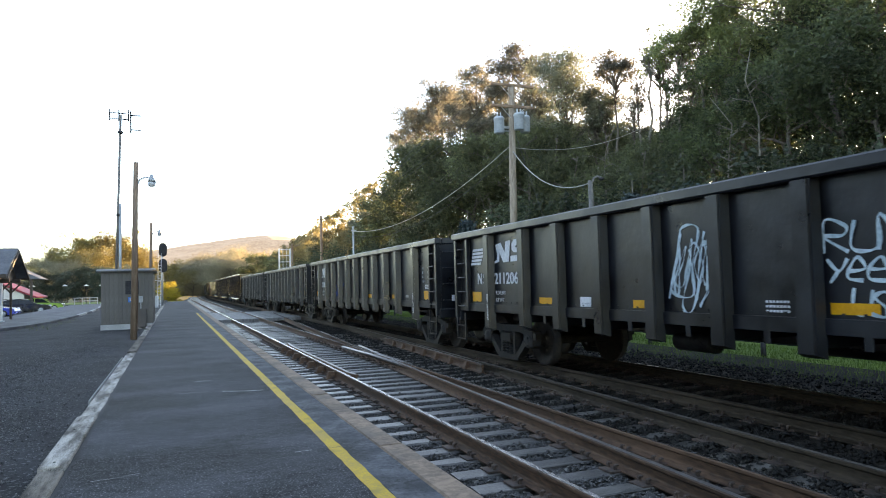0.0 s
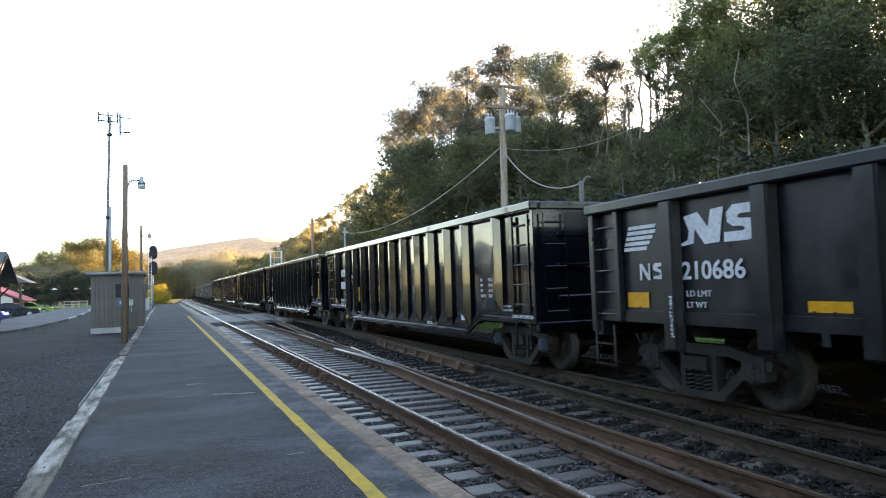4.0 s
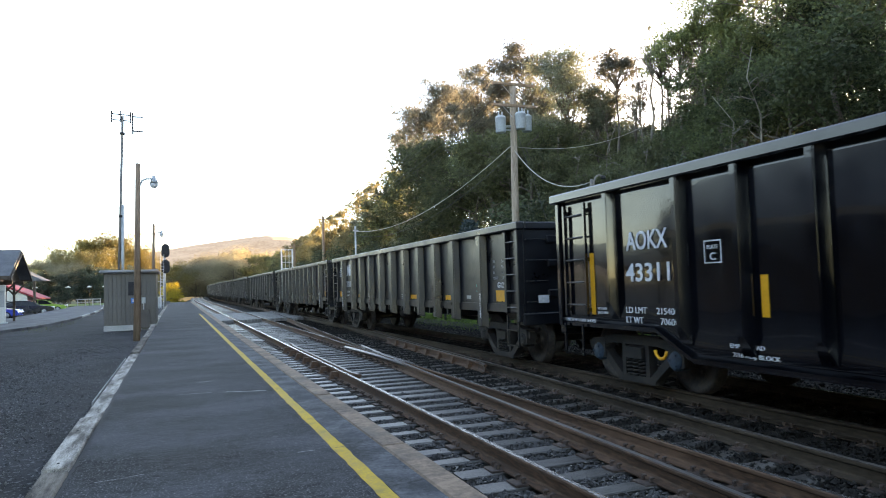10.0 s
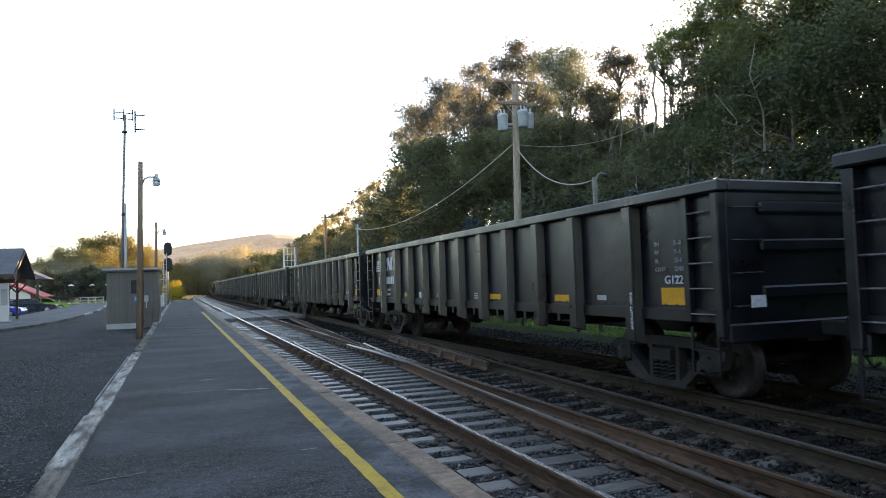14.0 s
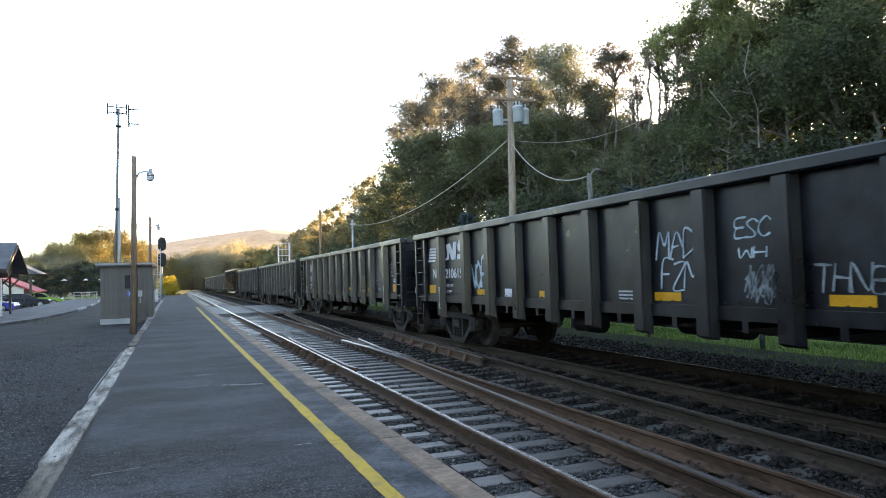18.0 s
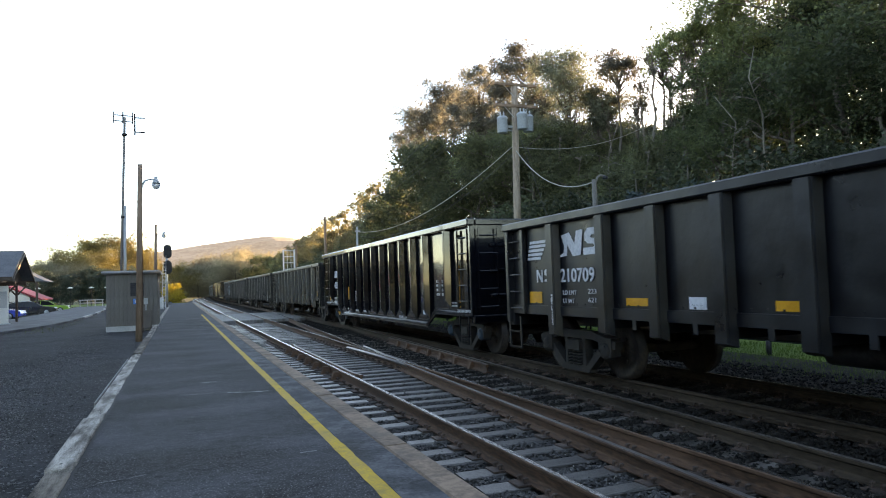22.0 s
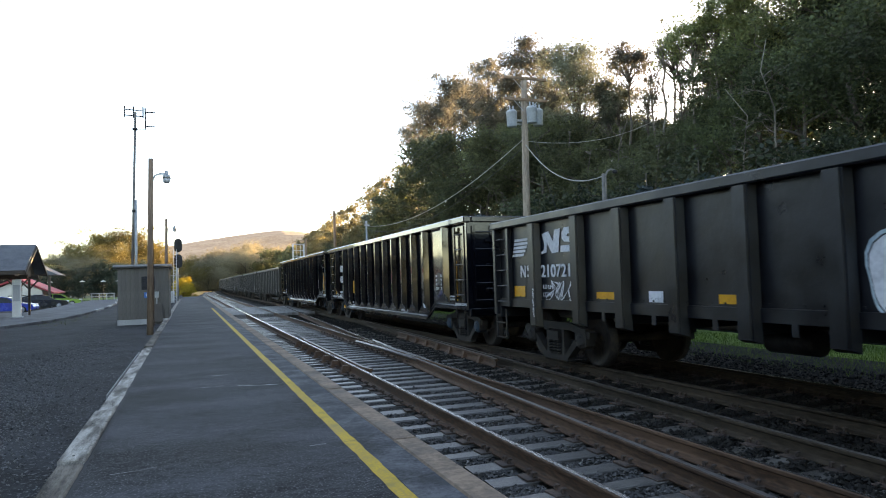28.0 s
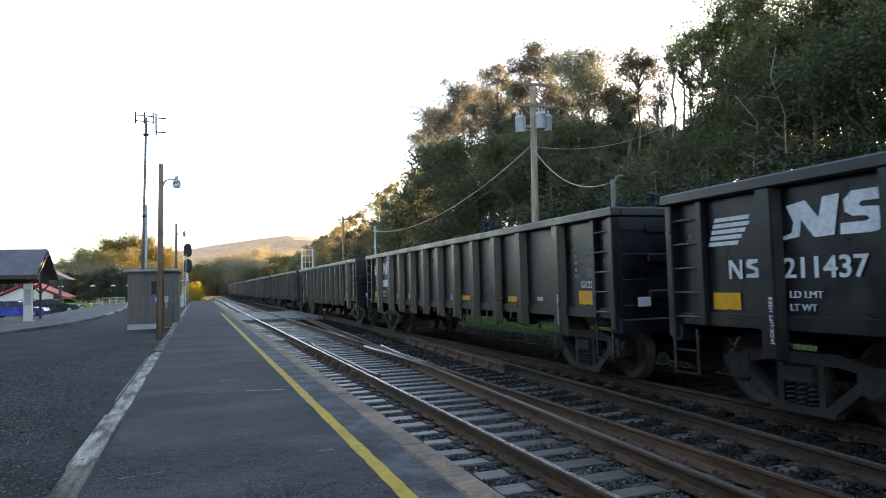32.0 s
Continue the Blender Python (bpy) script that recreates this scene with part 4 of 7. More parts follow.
def wheelset(parent, y):
    prof = [(0.10, 0.0), (0.13, 0.02), (0.12, 0.05), (0.33, 0.03), (0.40, 0.0), (0.457, -0.005), (0.455, 0.10), (0.48, 0.115), (0.475, 0.135), (0.38, 0.135), (0.30, 0.10), (0.12, 0.14), (0.10, 0.14)]
    bm = B()
    lathe(bm, [(r, -0.80 + h) for r, h in prof], (0, 0, 0), "X", 32)
    lathe(bm, [(r, 0.80 - h) for r, h in prof], (0, 0, 0), "X", 32)
    rod(bm, (-0.98, 0, 0), (0.98, 0, 0), 0.075, n=10)
    for k in range(3):
        a = k * math.tau / 3
        for x in (-0.79, 0.79):
            rod(bm, (x - 0.012, 0.2 * math.cos(a), 0.2 * math.sin(a)), (x + 0.012, 0.2 * math.cos(a), 0.2 * math.sin(a)), 0.03, n=6)
    return part("wheelset", bm, WHEEL, parent, "dark steel wheels on an axle", (0, y, 0.457))




def side_frame(parent, x, side):
    """A cast side frame: rim, columns and window openings."""
    bm = B()
    t = 0.09 * side
    for a, b, w in (((-1.1, 0.56), (-0.5, 0.68), 0.09), ((-0.5, 0.68), (0.5, 0.68), 0.10), ((0.5, 0.68), (1.1, 0.56), 0.09),
                    ((-0.86, 0.54), (-0.36, 0.13), 0.085), ((0.86, 0.54), (0.36, 0.13), 0.085), ((-0.38, 0.12), (0.38, 0.12), 0.075),
                    ((-0.27, 0.62), (-0.27, 0.16), 0.06), ((0.27, 0.62), (0.27, 0.16), 0.06)):
        p, q = Vector(a), Vector(b)
        d = (q - p).normalized()
        n = Vector((-d.y, d.x)) * w * 0.66
        p, q = p - d * 0.05, q + d * 0.05
        slab(bm, [tuple(p + n), tuple(p - n), tuple(q - n), tuple(q + n)], x - t * (0.7 + w), x + t * (0.7 + w))
    for y in (-0.89, 0.89):
        slab(bm, [(y - 0.17, 0.66), (y - 0.17, 0.38), (y - 0.10, 0.36), (y - 0.08, 0.56), (y + 0.08, 0.56), (y + 0.10, 0.36), (y + 0.17, 0.38), (y + 0.17, 0.66)], x - t, x + t)
    bmesh.ops.recalc_face_normals(bm, faces=bm.faces)
    ob = part("side_frame", bm, TRUCK, parent, "cast steel side frame")
    return ob


SPRING = None
BEARINGS = {}


def truck(parent, y, cap):
    global SPRING
    bm = B()
    slab(bm, [(-1.15, 0.42), (1.15, 0.42), (1.15, 0.58), (0.5, 0.68), (-0.5, 0.68), (-1.15, 0.58)], -0.2, 0.2, "Y")
    lathe(bm, [(0.2, 0.66), (0.2, 0.82)], (0, 0, 0), n=14)
    t = part("truck", bm, TRUCK, parent, "four-wheeled cast steel truck", (0, y, 0))
    for side in (-1, 1):
        side_frame(t, 1.03 * side, side)
        for dy in (-0.14, 0.0, 0.14):
            if SPRING is None:
                sp = B()
                pts = [(0.062 * math.cos(k * 0.9), 0.062 * math.sin(k * 0.9), 0.16 + 0.27 * k / 36) for k in range(37)]
                tube(sp, pts, 0.016, 5)
                SPRING = mesh_of("coil_spring", sp, TRUCK)
            part("coil_spring", SPRING, None, t, "", (1.06 * side, dy, 0))
        for dy in (-0.89, 0.89):
            key = (cap.name, side)
            if key not in BEARINGS:
                c = lathe(B(), [(0.14, -0.12), (0.145, 0.06), (0.12, 0.10), (0.07, 0.115), (0.03, 0.12)], (0, 0, 0), "X", 16)
                if side < 0:
                    for v in c.verts:
                        v.co.x *= -1
                for k in range(3):
                    a = k * math.tau / 3
                    rod(c, (side * 0.09, 0.085 * math.cos(a), 0.085 * math.sin(a)), (side * 0.13, 0.085 * math.cos(a), 0.085 * math.sin(a)), 0.018, n=6)
                BEARINGS[key] = mesh_of("bearing", c, cap)
            part("bearing", BEARINGS[key], None, t, "", (1.04 * side, dy, 0.457))
    bm = B()
    for s in (-1, 1):
        rod(bm, (0.5 * s, -0.55, 0.4), (0.5 * s, 0.55, 0.4), 0.025, n=6)
        box(bm, 0.62 * s - 0.05, 0.62 * s + 0.05, -0.44, -0.40, 0.3, 0.6)
        box(bm, 0.62 * s - 0.05, 0.62 * s + 0.05, 0.40, 0.44, 0.3, 0.6)
    part("brake_beam", bm, TRUCK, t)
    wheelset(t, -0.89)
    wheelset(t, 0.89)
    return t


def coupler(parent, y, s):
    bm = B()
    box(bm, -0.08, 0.08, min(y, y + s * 0.62), max(y, y + s * 0.62), 0.80, 0.98, 0.02)
    box(bm, -0.17, 0.12, min(y + s * 0.42, y + s * 0.66), max(y + s * 0.42, y + s * 0.66), 0.74, 1.04, 0.03)
    part("coupler", bm, TRUCK, parent, "cast steel knuckle coupler")
    part("air_hose", tube(B(), [(0.3, y, 0.8), (0.32, y + s * 0.25, 0.6), (0.25, y + s * 0.45, 0.42), (0.15, y + s * 0.6, 0.5)], 0.022, 6), DARK_METAL, parent, "black rubber air hose")


RUNGS = {}


def ladder(parent, x, side, y0, y1, z0, z1, rungs, stiles, material):
    o = x + side * 0.055
    key = (round(x, 3), side, round(y1 - y0, 3))
    if key not in RUNGS:
        w = y1 - y0
        RUNGS[key] = mesh_of("rung", tube(B(), [(x - side * 0.02, 0, 0), (o, 0, 0), (o, w, 0), (x - side * 0.02, w, 0)], 0.0125, 6), RUNG_STEEL)
    for k in range(rungs):
        part("rung", RUNGS[key], None, parent, "thin ladder rung, paler for its painted highlight", (0, y0, z0 + (z1 - z0) * (k + 0.5) / rungs))
    if stiles:
        for y in (y0 - 0.03, y1 + 0.03):
            bm = box(B(), min(o - 0.02, o + 0.02), max(o - 0.02, o + 0.02), y - 0.025, y + 0.025, z0, z1)
            for z in (z0 + 0.1, (z0 + z1) / 2, z1 - 0.12):
                box(bm, min(x, o), max(x, o), y - 0.045, y + 0.045, z - 0.03, z + 0.03)
            part("ladder_stile", bm, material, parent)


def end_steps(parent, x, y0, y1, z0, z1, n, material):
    bm = B()
    for y in (y0, y1):
        box(bm, x - 0.012, x + 0.012, y - 0.02, y + 0.02, z0, z1)
    for k in range(n):
        z = z0 + 0.02 + (z1 - z0) * k / n
        box(bm, x - 0.03, x + 0.03, min(y0, y1), max(y0, y1), z - 0.01, z + 0.01)
    part("step", bm, material, parent, "hanging steel sill step")


def dented_sheet(x, s, y0, y1, low, top, posts, sink, seed):
    """A side sheet that sinks a little between its posts and is dented: one closed plate."""
    bm = B()
    n, m = int((y1 - y0) / 0.12), 14
    front, back = [], []
    for i in range(n + 1):
        y = y0 + (y1 - y0) * i / n
        near_post = min(abs(y - p) for p in posts)
        hold = min(1.0, near_post / 0.45) ** 0.7
        for j in range(m + 1):
            z = low(y) + (top - low(y)) * j / m
            edge = min(1.0, 5 * j / m, 5 * (m - j) / m)
            d = sink * hold * edge * (0.55 + 0.75 * noise.noise((y * 1.1, z * 0.7, seed)) + 0.35 * noise.noise((y * 2.7, z * 1.6, seed + 3)))
            front.append(bm.verts.new((x - s * max(0.0, d), y, z)))
            back.append(bm.verts.new((x - s * (sink * 1.6 + 0.012), y, z)))
    w = m + 1
    for i in range(n):
        for j in range(m):
            q = (i * w + j, (i + 1) * w + j, (i + 1) * w + j + 1, i * w + j + 1)
            bm.faces.new([front[k] for k in q]).smooth = True
            bm.faces.new([back[k] for k in q[::-1]])
    ring = [i * w for i in range(n + 1)] + [n * w + j for j in range(1, w)] + [i * w + m for i in range(n - 1, -1, -1)] + [j for j in range(m - 1, 0, -1)]
    for p, q in zip(ring, ring[1:] + ring[:1]):
        bm.faces.new((front[p], front[q], back[q], back[p]))
    return bm


def gondola_matt():
    """The older car: flat side sheets, eleven box posts that hang below the side."""
    L, W, H = NS_L, 1.58, 2.67
    M = BLACK_MATT
    ob = thing("gondola_car", "black open gondola railway car with box side posts", "railway car", "cars of the freight train")
    h = L / 2
    for s in (-1, 1):
        x = s * (W - 0.15)
        posts = [-6.17, -4.72, -3.54, -2.36, -1.18, 0, 1.18, 2.36, 3.54, 4.72, 6.17]
        part("side_sheet", dented_sheet(x, s, -h + 0.05, h - 0.05, lambda y: 1.0, H - 0.05, posts, 0.008, 9.0) if s < 0 else box(B(), min(x, x - s * 0.02), max(x, x - s * 0.02), -h + 0.05, h - 0.05, 1.0, H - 0.05), M, ob, "dented black steel side")
        bm = box(B(), min(s * (W - 0.16), s * W), max(s * (W - 0.16), s * W), -h, h, H - 0.14, H, 0.02)
        part("top_chord", bm, M, ob)
        bm = box(B(), min(s * (W - 0.14), s * (W - 0.11)), max(s * (W - 0.14), s * (W - 0.11)), -h + 0.05, h - 0.05, 1.0, 1.16, 0.006)
        part("side_sill", bm, M, ob)
        for i, y in enumerate(posts):
            low = 0.66 if abs(y) > 6 else 0.76
            w = 0.11
            a, b = s * (W - 0.145), s * W
            bm = B()
            lo = [bm.verts.new((xx, yy, low if abs(xx) < W - 0.05 else low + 0.05)) for xx, yy in ((a, y - w - 0.035), (a, y + w + 0.035), (b, y + w), (b, y - w))]
            hi = [bm.verts.new((xx, yy, H - 0.145)) for xx, yy in ((a, y - w - 0.035), (a, y + w + 0.035), (b, y + w), (b, y - w))]
            for k in range(4):
                bm.faces.new((lo[k], lo[(k + 1) % 4], hi[(k + 1) % 4], hi[k]))
            bm.faces.new(lo)
            bm.faces.new(hi)
            bmesh.ops.bevel(bm, geom=[e for e in bm.edges if abs(e.verts[0].co.z - e.verts[1].co.z) > 1], offset=0.02, segments=2, affect="EDGES")
            part("side_post", bm, M, ob)
        for i, y in enumerate((-4.1, -2.9, -1.75, -0.6, 0.6, 1.75, 2.9, 4.1)):
            xx = s * (W - 0.13)
            part("lading_bracket", box(B(), min(xx, xx + s * 0.02), max(xx, xx + s * 0.02), y - 0.045, y + 0.045, 0.87, 1.02, 0.006), M, ob)
        for e in (-1, 1):
            y = e * (h - 0.06)
            part("corner_post", box(B(), min(s * (W - 0.16), s * (W - 0.03)), max(s * (W - 0.16), s * (W - 0.03)), min(y, y - e * 0.12), max(y, y - e * 0.12), 0.84, H - 0.14, 0.015), M, ob)
            ladder(ob, s * (W - 0.12), s, e * (h - 0.60) if e > 0 else e * (h - 0.10), e * (h - 0.10) if e > 0 else e * (h - 0.60), 0.95, H - 0.2, 5, False, M)
            part("ladder_post", box(B(), min(s * (W - 0.15), s * (W - 0.06)), max(s * (W - 0.15), s * (W - 0.06)), e * (h - 0.66) - 0.05, e * (h - 0.66) + 0.05, 1.0, H - 0.14, 0.01), M, ob)
            end_steps(ob, s * (W - 0.05), e * (h - 0.15), e * (h - 0.58), 0.38, 0.95, 2, M)
    for e in (-1, 1):
        y = e * (h - 0.06)
        part("end_sheet", box(B(), -W + 0.15, W - 0.15, min(y, y - e * 0.02), max(y, y - e * 0.02), 1.0, H - 0.05), M, ob, "black corrugated end wall")
        for z in (1.35, 1.9, 2.35):
            part("end_rib", box(B(), -W + 0.62, W - 0.2, min(y, y + e * 0.05), max(y, y + e * 0.05), z - 0.08, z + 0.08, 0.03), M, ob)
        part("end_chord", box(B(), -W + 0.17, W - 0.17, min(y - e * 0.08, y + e * 0.06), max(y - e * 0.08, y + e * 0.06), H - 0.14, H - 0.003, 0.02), M, ob)
        part("end_sill", box(B(), -W + 0.1, W - 0.1, min(y - e * 0.15, y + e * 0.05), max(y - e * 0.15, y + e * 0.05), 0.78, 1.0, 0.02), M, ob)
        bm = B()
        for k in range(4):
            tube(bm, [(-1.38, y + e * 0.0, 1.2 + 0.38 * k), (-1.38, y + e * 0.08, 1.2 + 0.38 * k), (-0.98, y + e * 0.08, 1.2 + 0.38 * k), (-0.98, y + e * 0.0, 1.2 + 0.38 * k)], 0.012, 5)
        part("end_ladder", bm, M, ob)
        part("placard", box(B(), -1.2, -0.98, y + e * 0.095 - 0.004, y + e * 0.095 + 0.004, 1.18, 1.32), WHITE, ob, "small white placard")
        coupler(ob, e * (h - 0.06), e)
    part("floor", box(B(), -W + 0.17, W - 0.17, -h + 0.06, h - 0.06, 1.05, 1.12), M, ob)
    part("centre_sill", box(B(), -0.2, 0.2, -h + 0.1, h - 0.1, 0.72, 1.05, 0.02), M, ob)
    bearer = mesh_of("cross_bearer", box(B(), -W + 0.17, W - 0.17, -0.06, 0.06, 0.86, 1.05), M)
    for y in (-4.72, -3.54, -2.36, -1.18, 0, 1.18, 2.36, 3.54, 4.72):
        part("cross_bearer", bearer, None, ob, "", (0, y, 0))
    part("brake_cylinder", rod(B(), (-0.65, 1.0, 0.72), (-0.65, 1.7, 0.72), 0.15, n=14), DARK_METAL, ob)
    part("air_tank", rod(B(), (0.75, -0.8, 0.7), (0.75, 0.6, 0.7), 0.2, n=14), DARK_METAL, ob)
    for y in (-h + 1.68, h - 1.68):
        truck(ob, y, TRUCK)
    return ob


def gondola_gloss():
    """The taller car: glossy, thirteen narrow posts, a belly that deepens between the trucks."""
    L, W, H = AO_L, 1.58, 2.96
    M = BLACK_GLOSS
    ob = thing("gondola_car", "tall glossy black gondola railway car with narrow side posts", "railway car", "cars of the freight train")
    h = L / 2

    def low(y):
        d = h - abs(y)
        return 0.90 if d < 2.35 else (0.56 if d > 3.05 else 0.90 - 0.34 * (d - 2.35) / 0.7)

    for s in (-1, 1):
        x = s * (W - 0.14)
        out = [(-h, H - 0.05), (-h, 0.90), (-h + 2.35, 0.90), (-h + 3.05, 0.56), (h - 3.05, 0.56), (h - 2.35, 0.90), (h, 0.90), (h, H - 0.05)]
        posts = [-6.42, -4.95] + [-4.95 + 0.99 * k for k in range(1, 10)] + [4.95, 6.42]
        part("side_sheet", dented_sheet(x, s, -h, h, low, H - 0.05, posts, 0.010, 3.0) if s < 0 else slab(B(), out, x, x - s * 0.02), M, ob, "glossy black steel side")
        part("top_chord", box(B(), min(s * (W - 0.16), s * (W + 0.02)), max(s * (W - 0.16), s * (W + 0.02)), -h - 0.05, h + 0.05, H - 0.14, H, 0.02), M, ob)
        out = [(-h, 0.86), (-h + 2.35, 0.86), (-h + 3.05, 0.52), (h - 3.05, 0.52), (h - 2.35, 0.86), (h, 0.86), (h, 0.92), (h - 2.32, 0.92), (h - 3.02, 0.58), (-h + 3.02, 0.58), (-h + 2.32, 0.92), (-h, 0.92)]
        part("side_sill", slab(B(), out, x - s * 0.02, x + s * 0.03), M, ob)
        for y in posts:
            w = 0.05
            z = low(y) + 0.10
            a, b = s * (W - 0.14), s * W
            bm = B()
            lo = [bm.verts.new((xx, yy, zz)) for xx, yy, zz in ((a, y - w - 0.05, z), (a, y + w + 0.05, z), (b, y + w, z + 0.25), (b, y - w, z + 0.25))]
            hi = [bm.verts.new((xx, yy, H - 0.145)) for xx, yy in ((a, y - w - 0.05), (a, y + w + 0.05), (b, y + w), (b, y - w))]
            for k in range(4):
                bm.faces.new((lo[k], lo[(k + 1) % 4], hi[(k + 1) % 4], hi[k]))
            bm.faces.new(lo)
            bm.faces.new(hi)
            bmesh.ops.bevel(bm, geom=[e for e in bm.edges if abs(e.verts[0].co.z - e.verts[1].co.z) > 1], offset=0.012, segments=2, affect="EDGES")
            part("side_post", bm, M, ob)
        for e in (-1, 1):
            y = e * h
            part("corner_post", box(B(), min(s * (W - 0.16), s * (W - 0.06)), max(s * (W - 0.16), s * (W - 0.06)), min(y, y - e * 0.10), max(y, y - e * 0.10), 0.86, H - 0.14, 0.012), M, ob)
            ladder(ob, s * (W - 0.14), s, e * (h - 0.78) if e > 0 else e * (h - 0.26), e * (h - 0.26) if e > 0 else e * (h - 0.78), 1.02, H - 0.2, 5, True, M)
            end_steps(ob, s * (W - 0.06), e * (h - 0.2), e * (h - 0.7), 0.42, 0.9, 1, M)
            yy = e * (h - 0.90)
            part("reflector_strip", box(B(), min(x, x + s * 0.006), max(x, x + s * 0.006), yy - 0.055, yy + 0.055, 1.05, 1.98), ORANGE, ob, "tall orange reflector strip")
        for y in (h - 4.16, h - 6.42, h - 9.5, h - 11.75) if s < 0 else (h - 4.18,):
            part("reflector_strip", box(B(), min(x, x + s * 0.006), max(x, x + s * 0.006), y - 0.05, y + 0.05, 1.12, 1.58), ORANGE, ob, "short orange reflector strip")
    for e in (-1, 1):
        y = e * h
        part("end_sheet", box(B(), -W + 0.14, W - 0.14, min(y, y - e * 0.02), max(y, y - e * 0.02), 0.9, H - 0.05), M, ob, "black ribbed end wall")
        for z in (1.3, 1.85, 2.4):
            part("end_rib", box(B(), -W + 0.5, W - 0.5, min(y, y + e * 0.05), max(y, y + e * 0.05), z - 0.05, z + 0.05, 0.024), M, ob)
        part("end_chord", box(B(), -W + 0.17, W - 0.17, min(y - e * 0.1, y + e * 0.05), max(y - e * 0.1, y + e * 0.05), H - 0.14, H - 0.003, 0.02), M, ob)
        part("end_sill", box(B(), -W + 0.1, W - 0.1, min(y - e * 0.15, y + e * 0.03), max(y - e * 0.15, y + e * 0.03), 0.72, 0.9, 0.02), M, ob)
        bm = B()
        for xx in (-1.36, -0.92):
            rod(bm, (xx, y + e * 0.09, 1.0), (xx, y + e * 0.09, 2.75), 0.018, n=6)
        for k in range(5):
            rod(bm, (-1.36, y + e * 0.09, 1.08 + 0.38 * k), (-0.92, y + e * 0.09, 1.08 + 0.38 * k), 0.012, n=6)
        part("end_ladder", bm, M, ob)
        coupler(ob, e * h, e)
    part("floor", box(B(), -W + 0.16, W - 0.16, -h + 0.03, h - 0.03, 0.98, 1.04), M, ob)
    part("centre_sill", box(B(), -0.2, 0.2, -h + 0.1, h - 0.1, 0.66, 0.98, 0.02), M, ob)
    part("air_tank", rod(B(), (0.75, -0.8, 0.66), (0.75, 0.6, 0.66), 0.2, n=14), DARK_METAL, ob)
    for y in (-h + 1.40, h - 1.40):
        truck(ob, y, BLUE_CAP)
    return ob




# ---- lettering and marks on the near side of the cars ----
def sign_at(off, z, size, length):
    """A pose on the near side sheet: off metres from the trailing end, upright, reading towards the leading end."""
    return Matrix.Translation((-SHEET[length] - 0.008, length / 2 - off, z)) @ Matrix(((0, 0, -1, 0), (-1, 0, 0, 0), (0, 1, 0, 0), (0, 0, 0, 1))) @ Matrix.Diagonal((size, size, 1, 1))


SHEET = {NS_L: 1.43, AO_L: 1.44}


def words(car, text, off, z, height, width, length, material=WHITE, bold=0.0, name="lettering", label=""):
    me = lettering(text, material, bold)
    w = max(v.co.x for v in me.vertices)
    m = sign_at(off, z, height, length) @ Matrix.Diagonal((width / w / height if width else 0.85, 1, 1, 1))
    return part(name, me, None, car, label, m)


def flat(car, name, polys, material, length, label="", lift=0.0):
    """Flat painted shapes on the near side; polygons of (offset from the trailing end, height)."""
    bm = B()
    x = -SHEET[length] - 0.004 - lift
    for poly in polys:
        slab(bm, [(length / 2 - a, b) for a, b in poly], x, x - 0.003)
    return part(name, bm, material, car, label)


def bars(car, off, z, height, width, n, length, material=WHITE, name="small_print"):
    """Print too small to read: a row of plain bars."""
    w = width / n
    made = flat(car, name, [[(off + k * w, z), (off + k * w + w * 0.72, z), (off + k * w + w * 0.72, z + height), (off + k * w, z + height)] for k in range(n)], material, length)
    return tagged(made, kind="stuff")


def rect(a0, a1, z0, z1):
    return [(a0, z0), (a1, z0), (a1, z1), (a0, z1)]


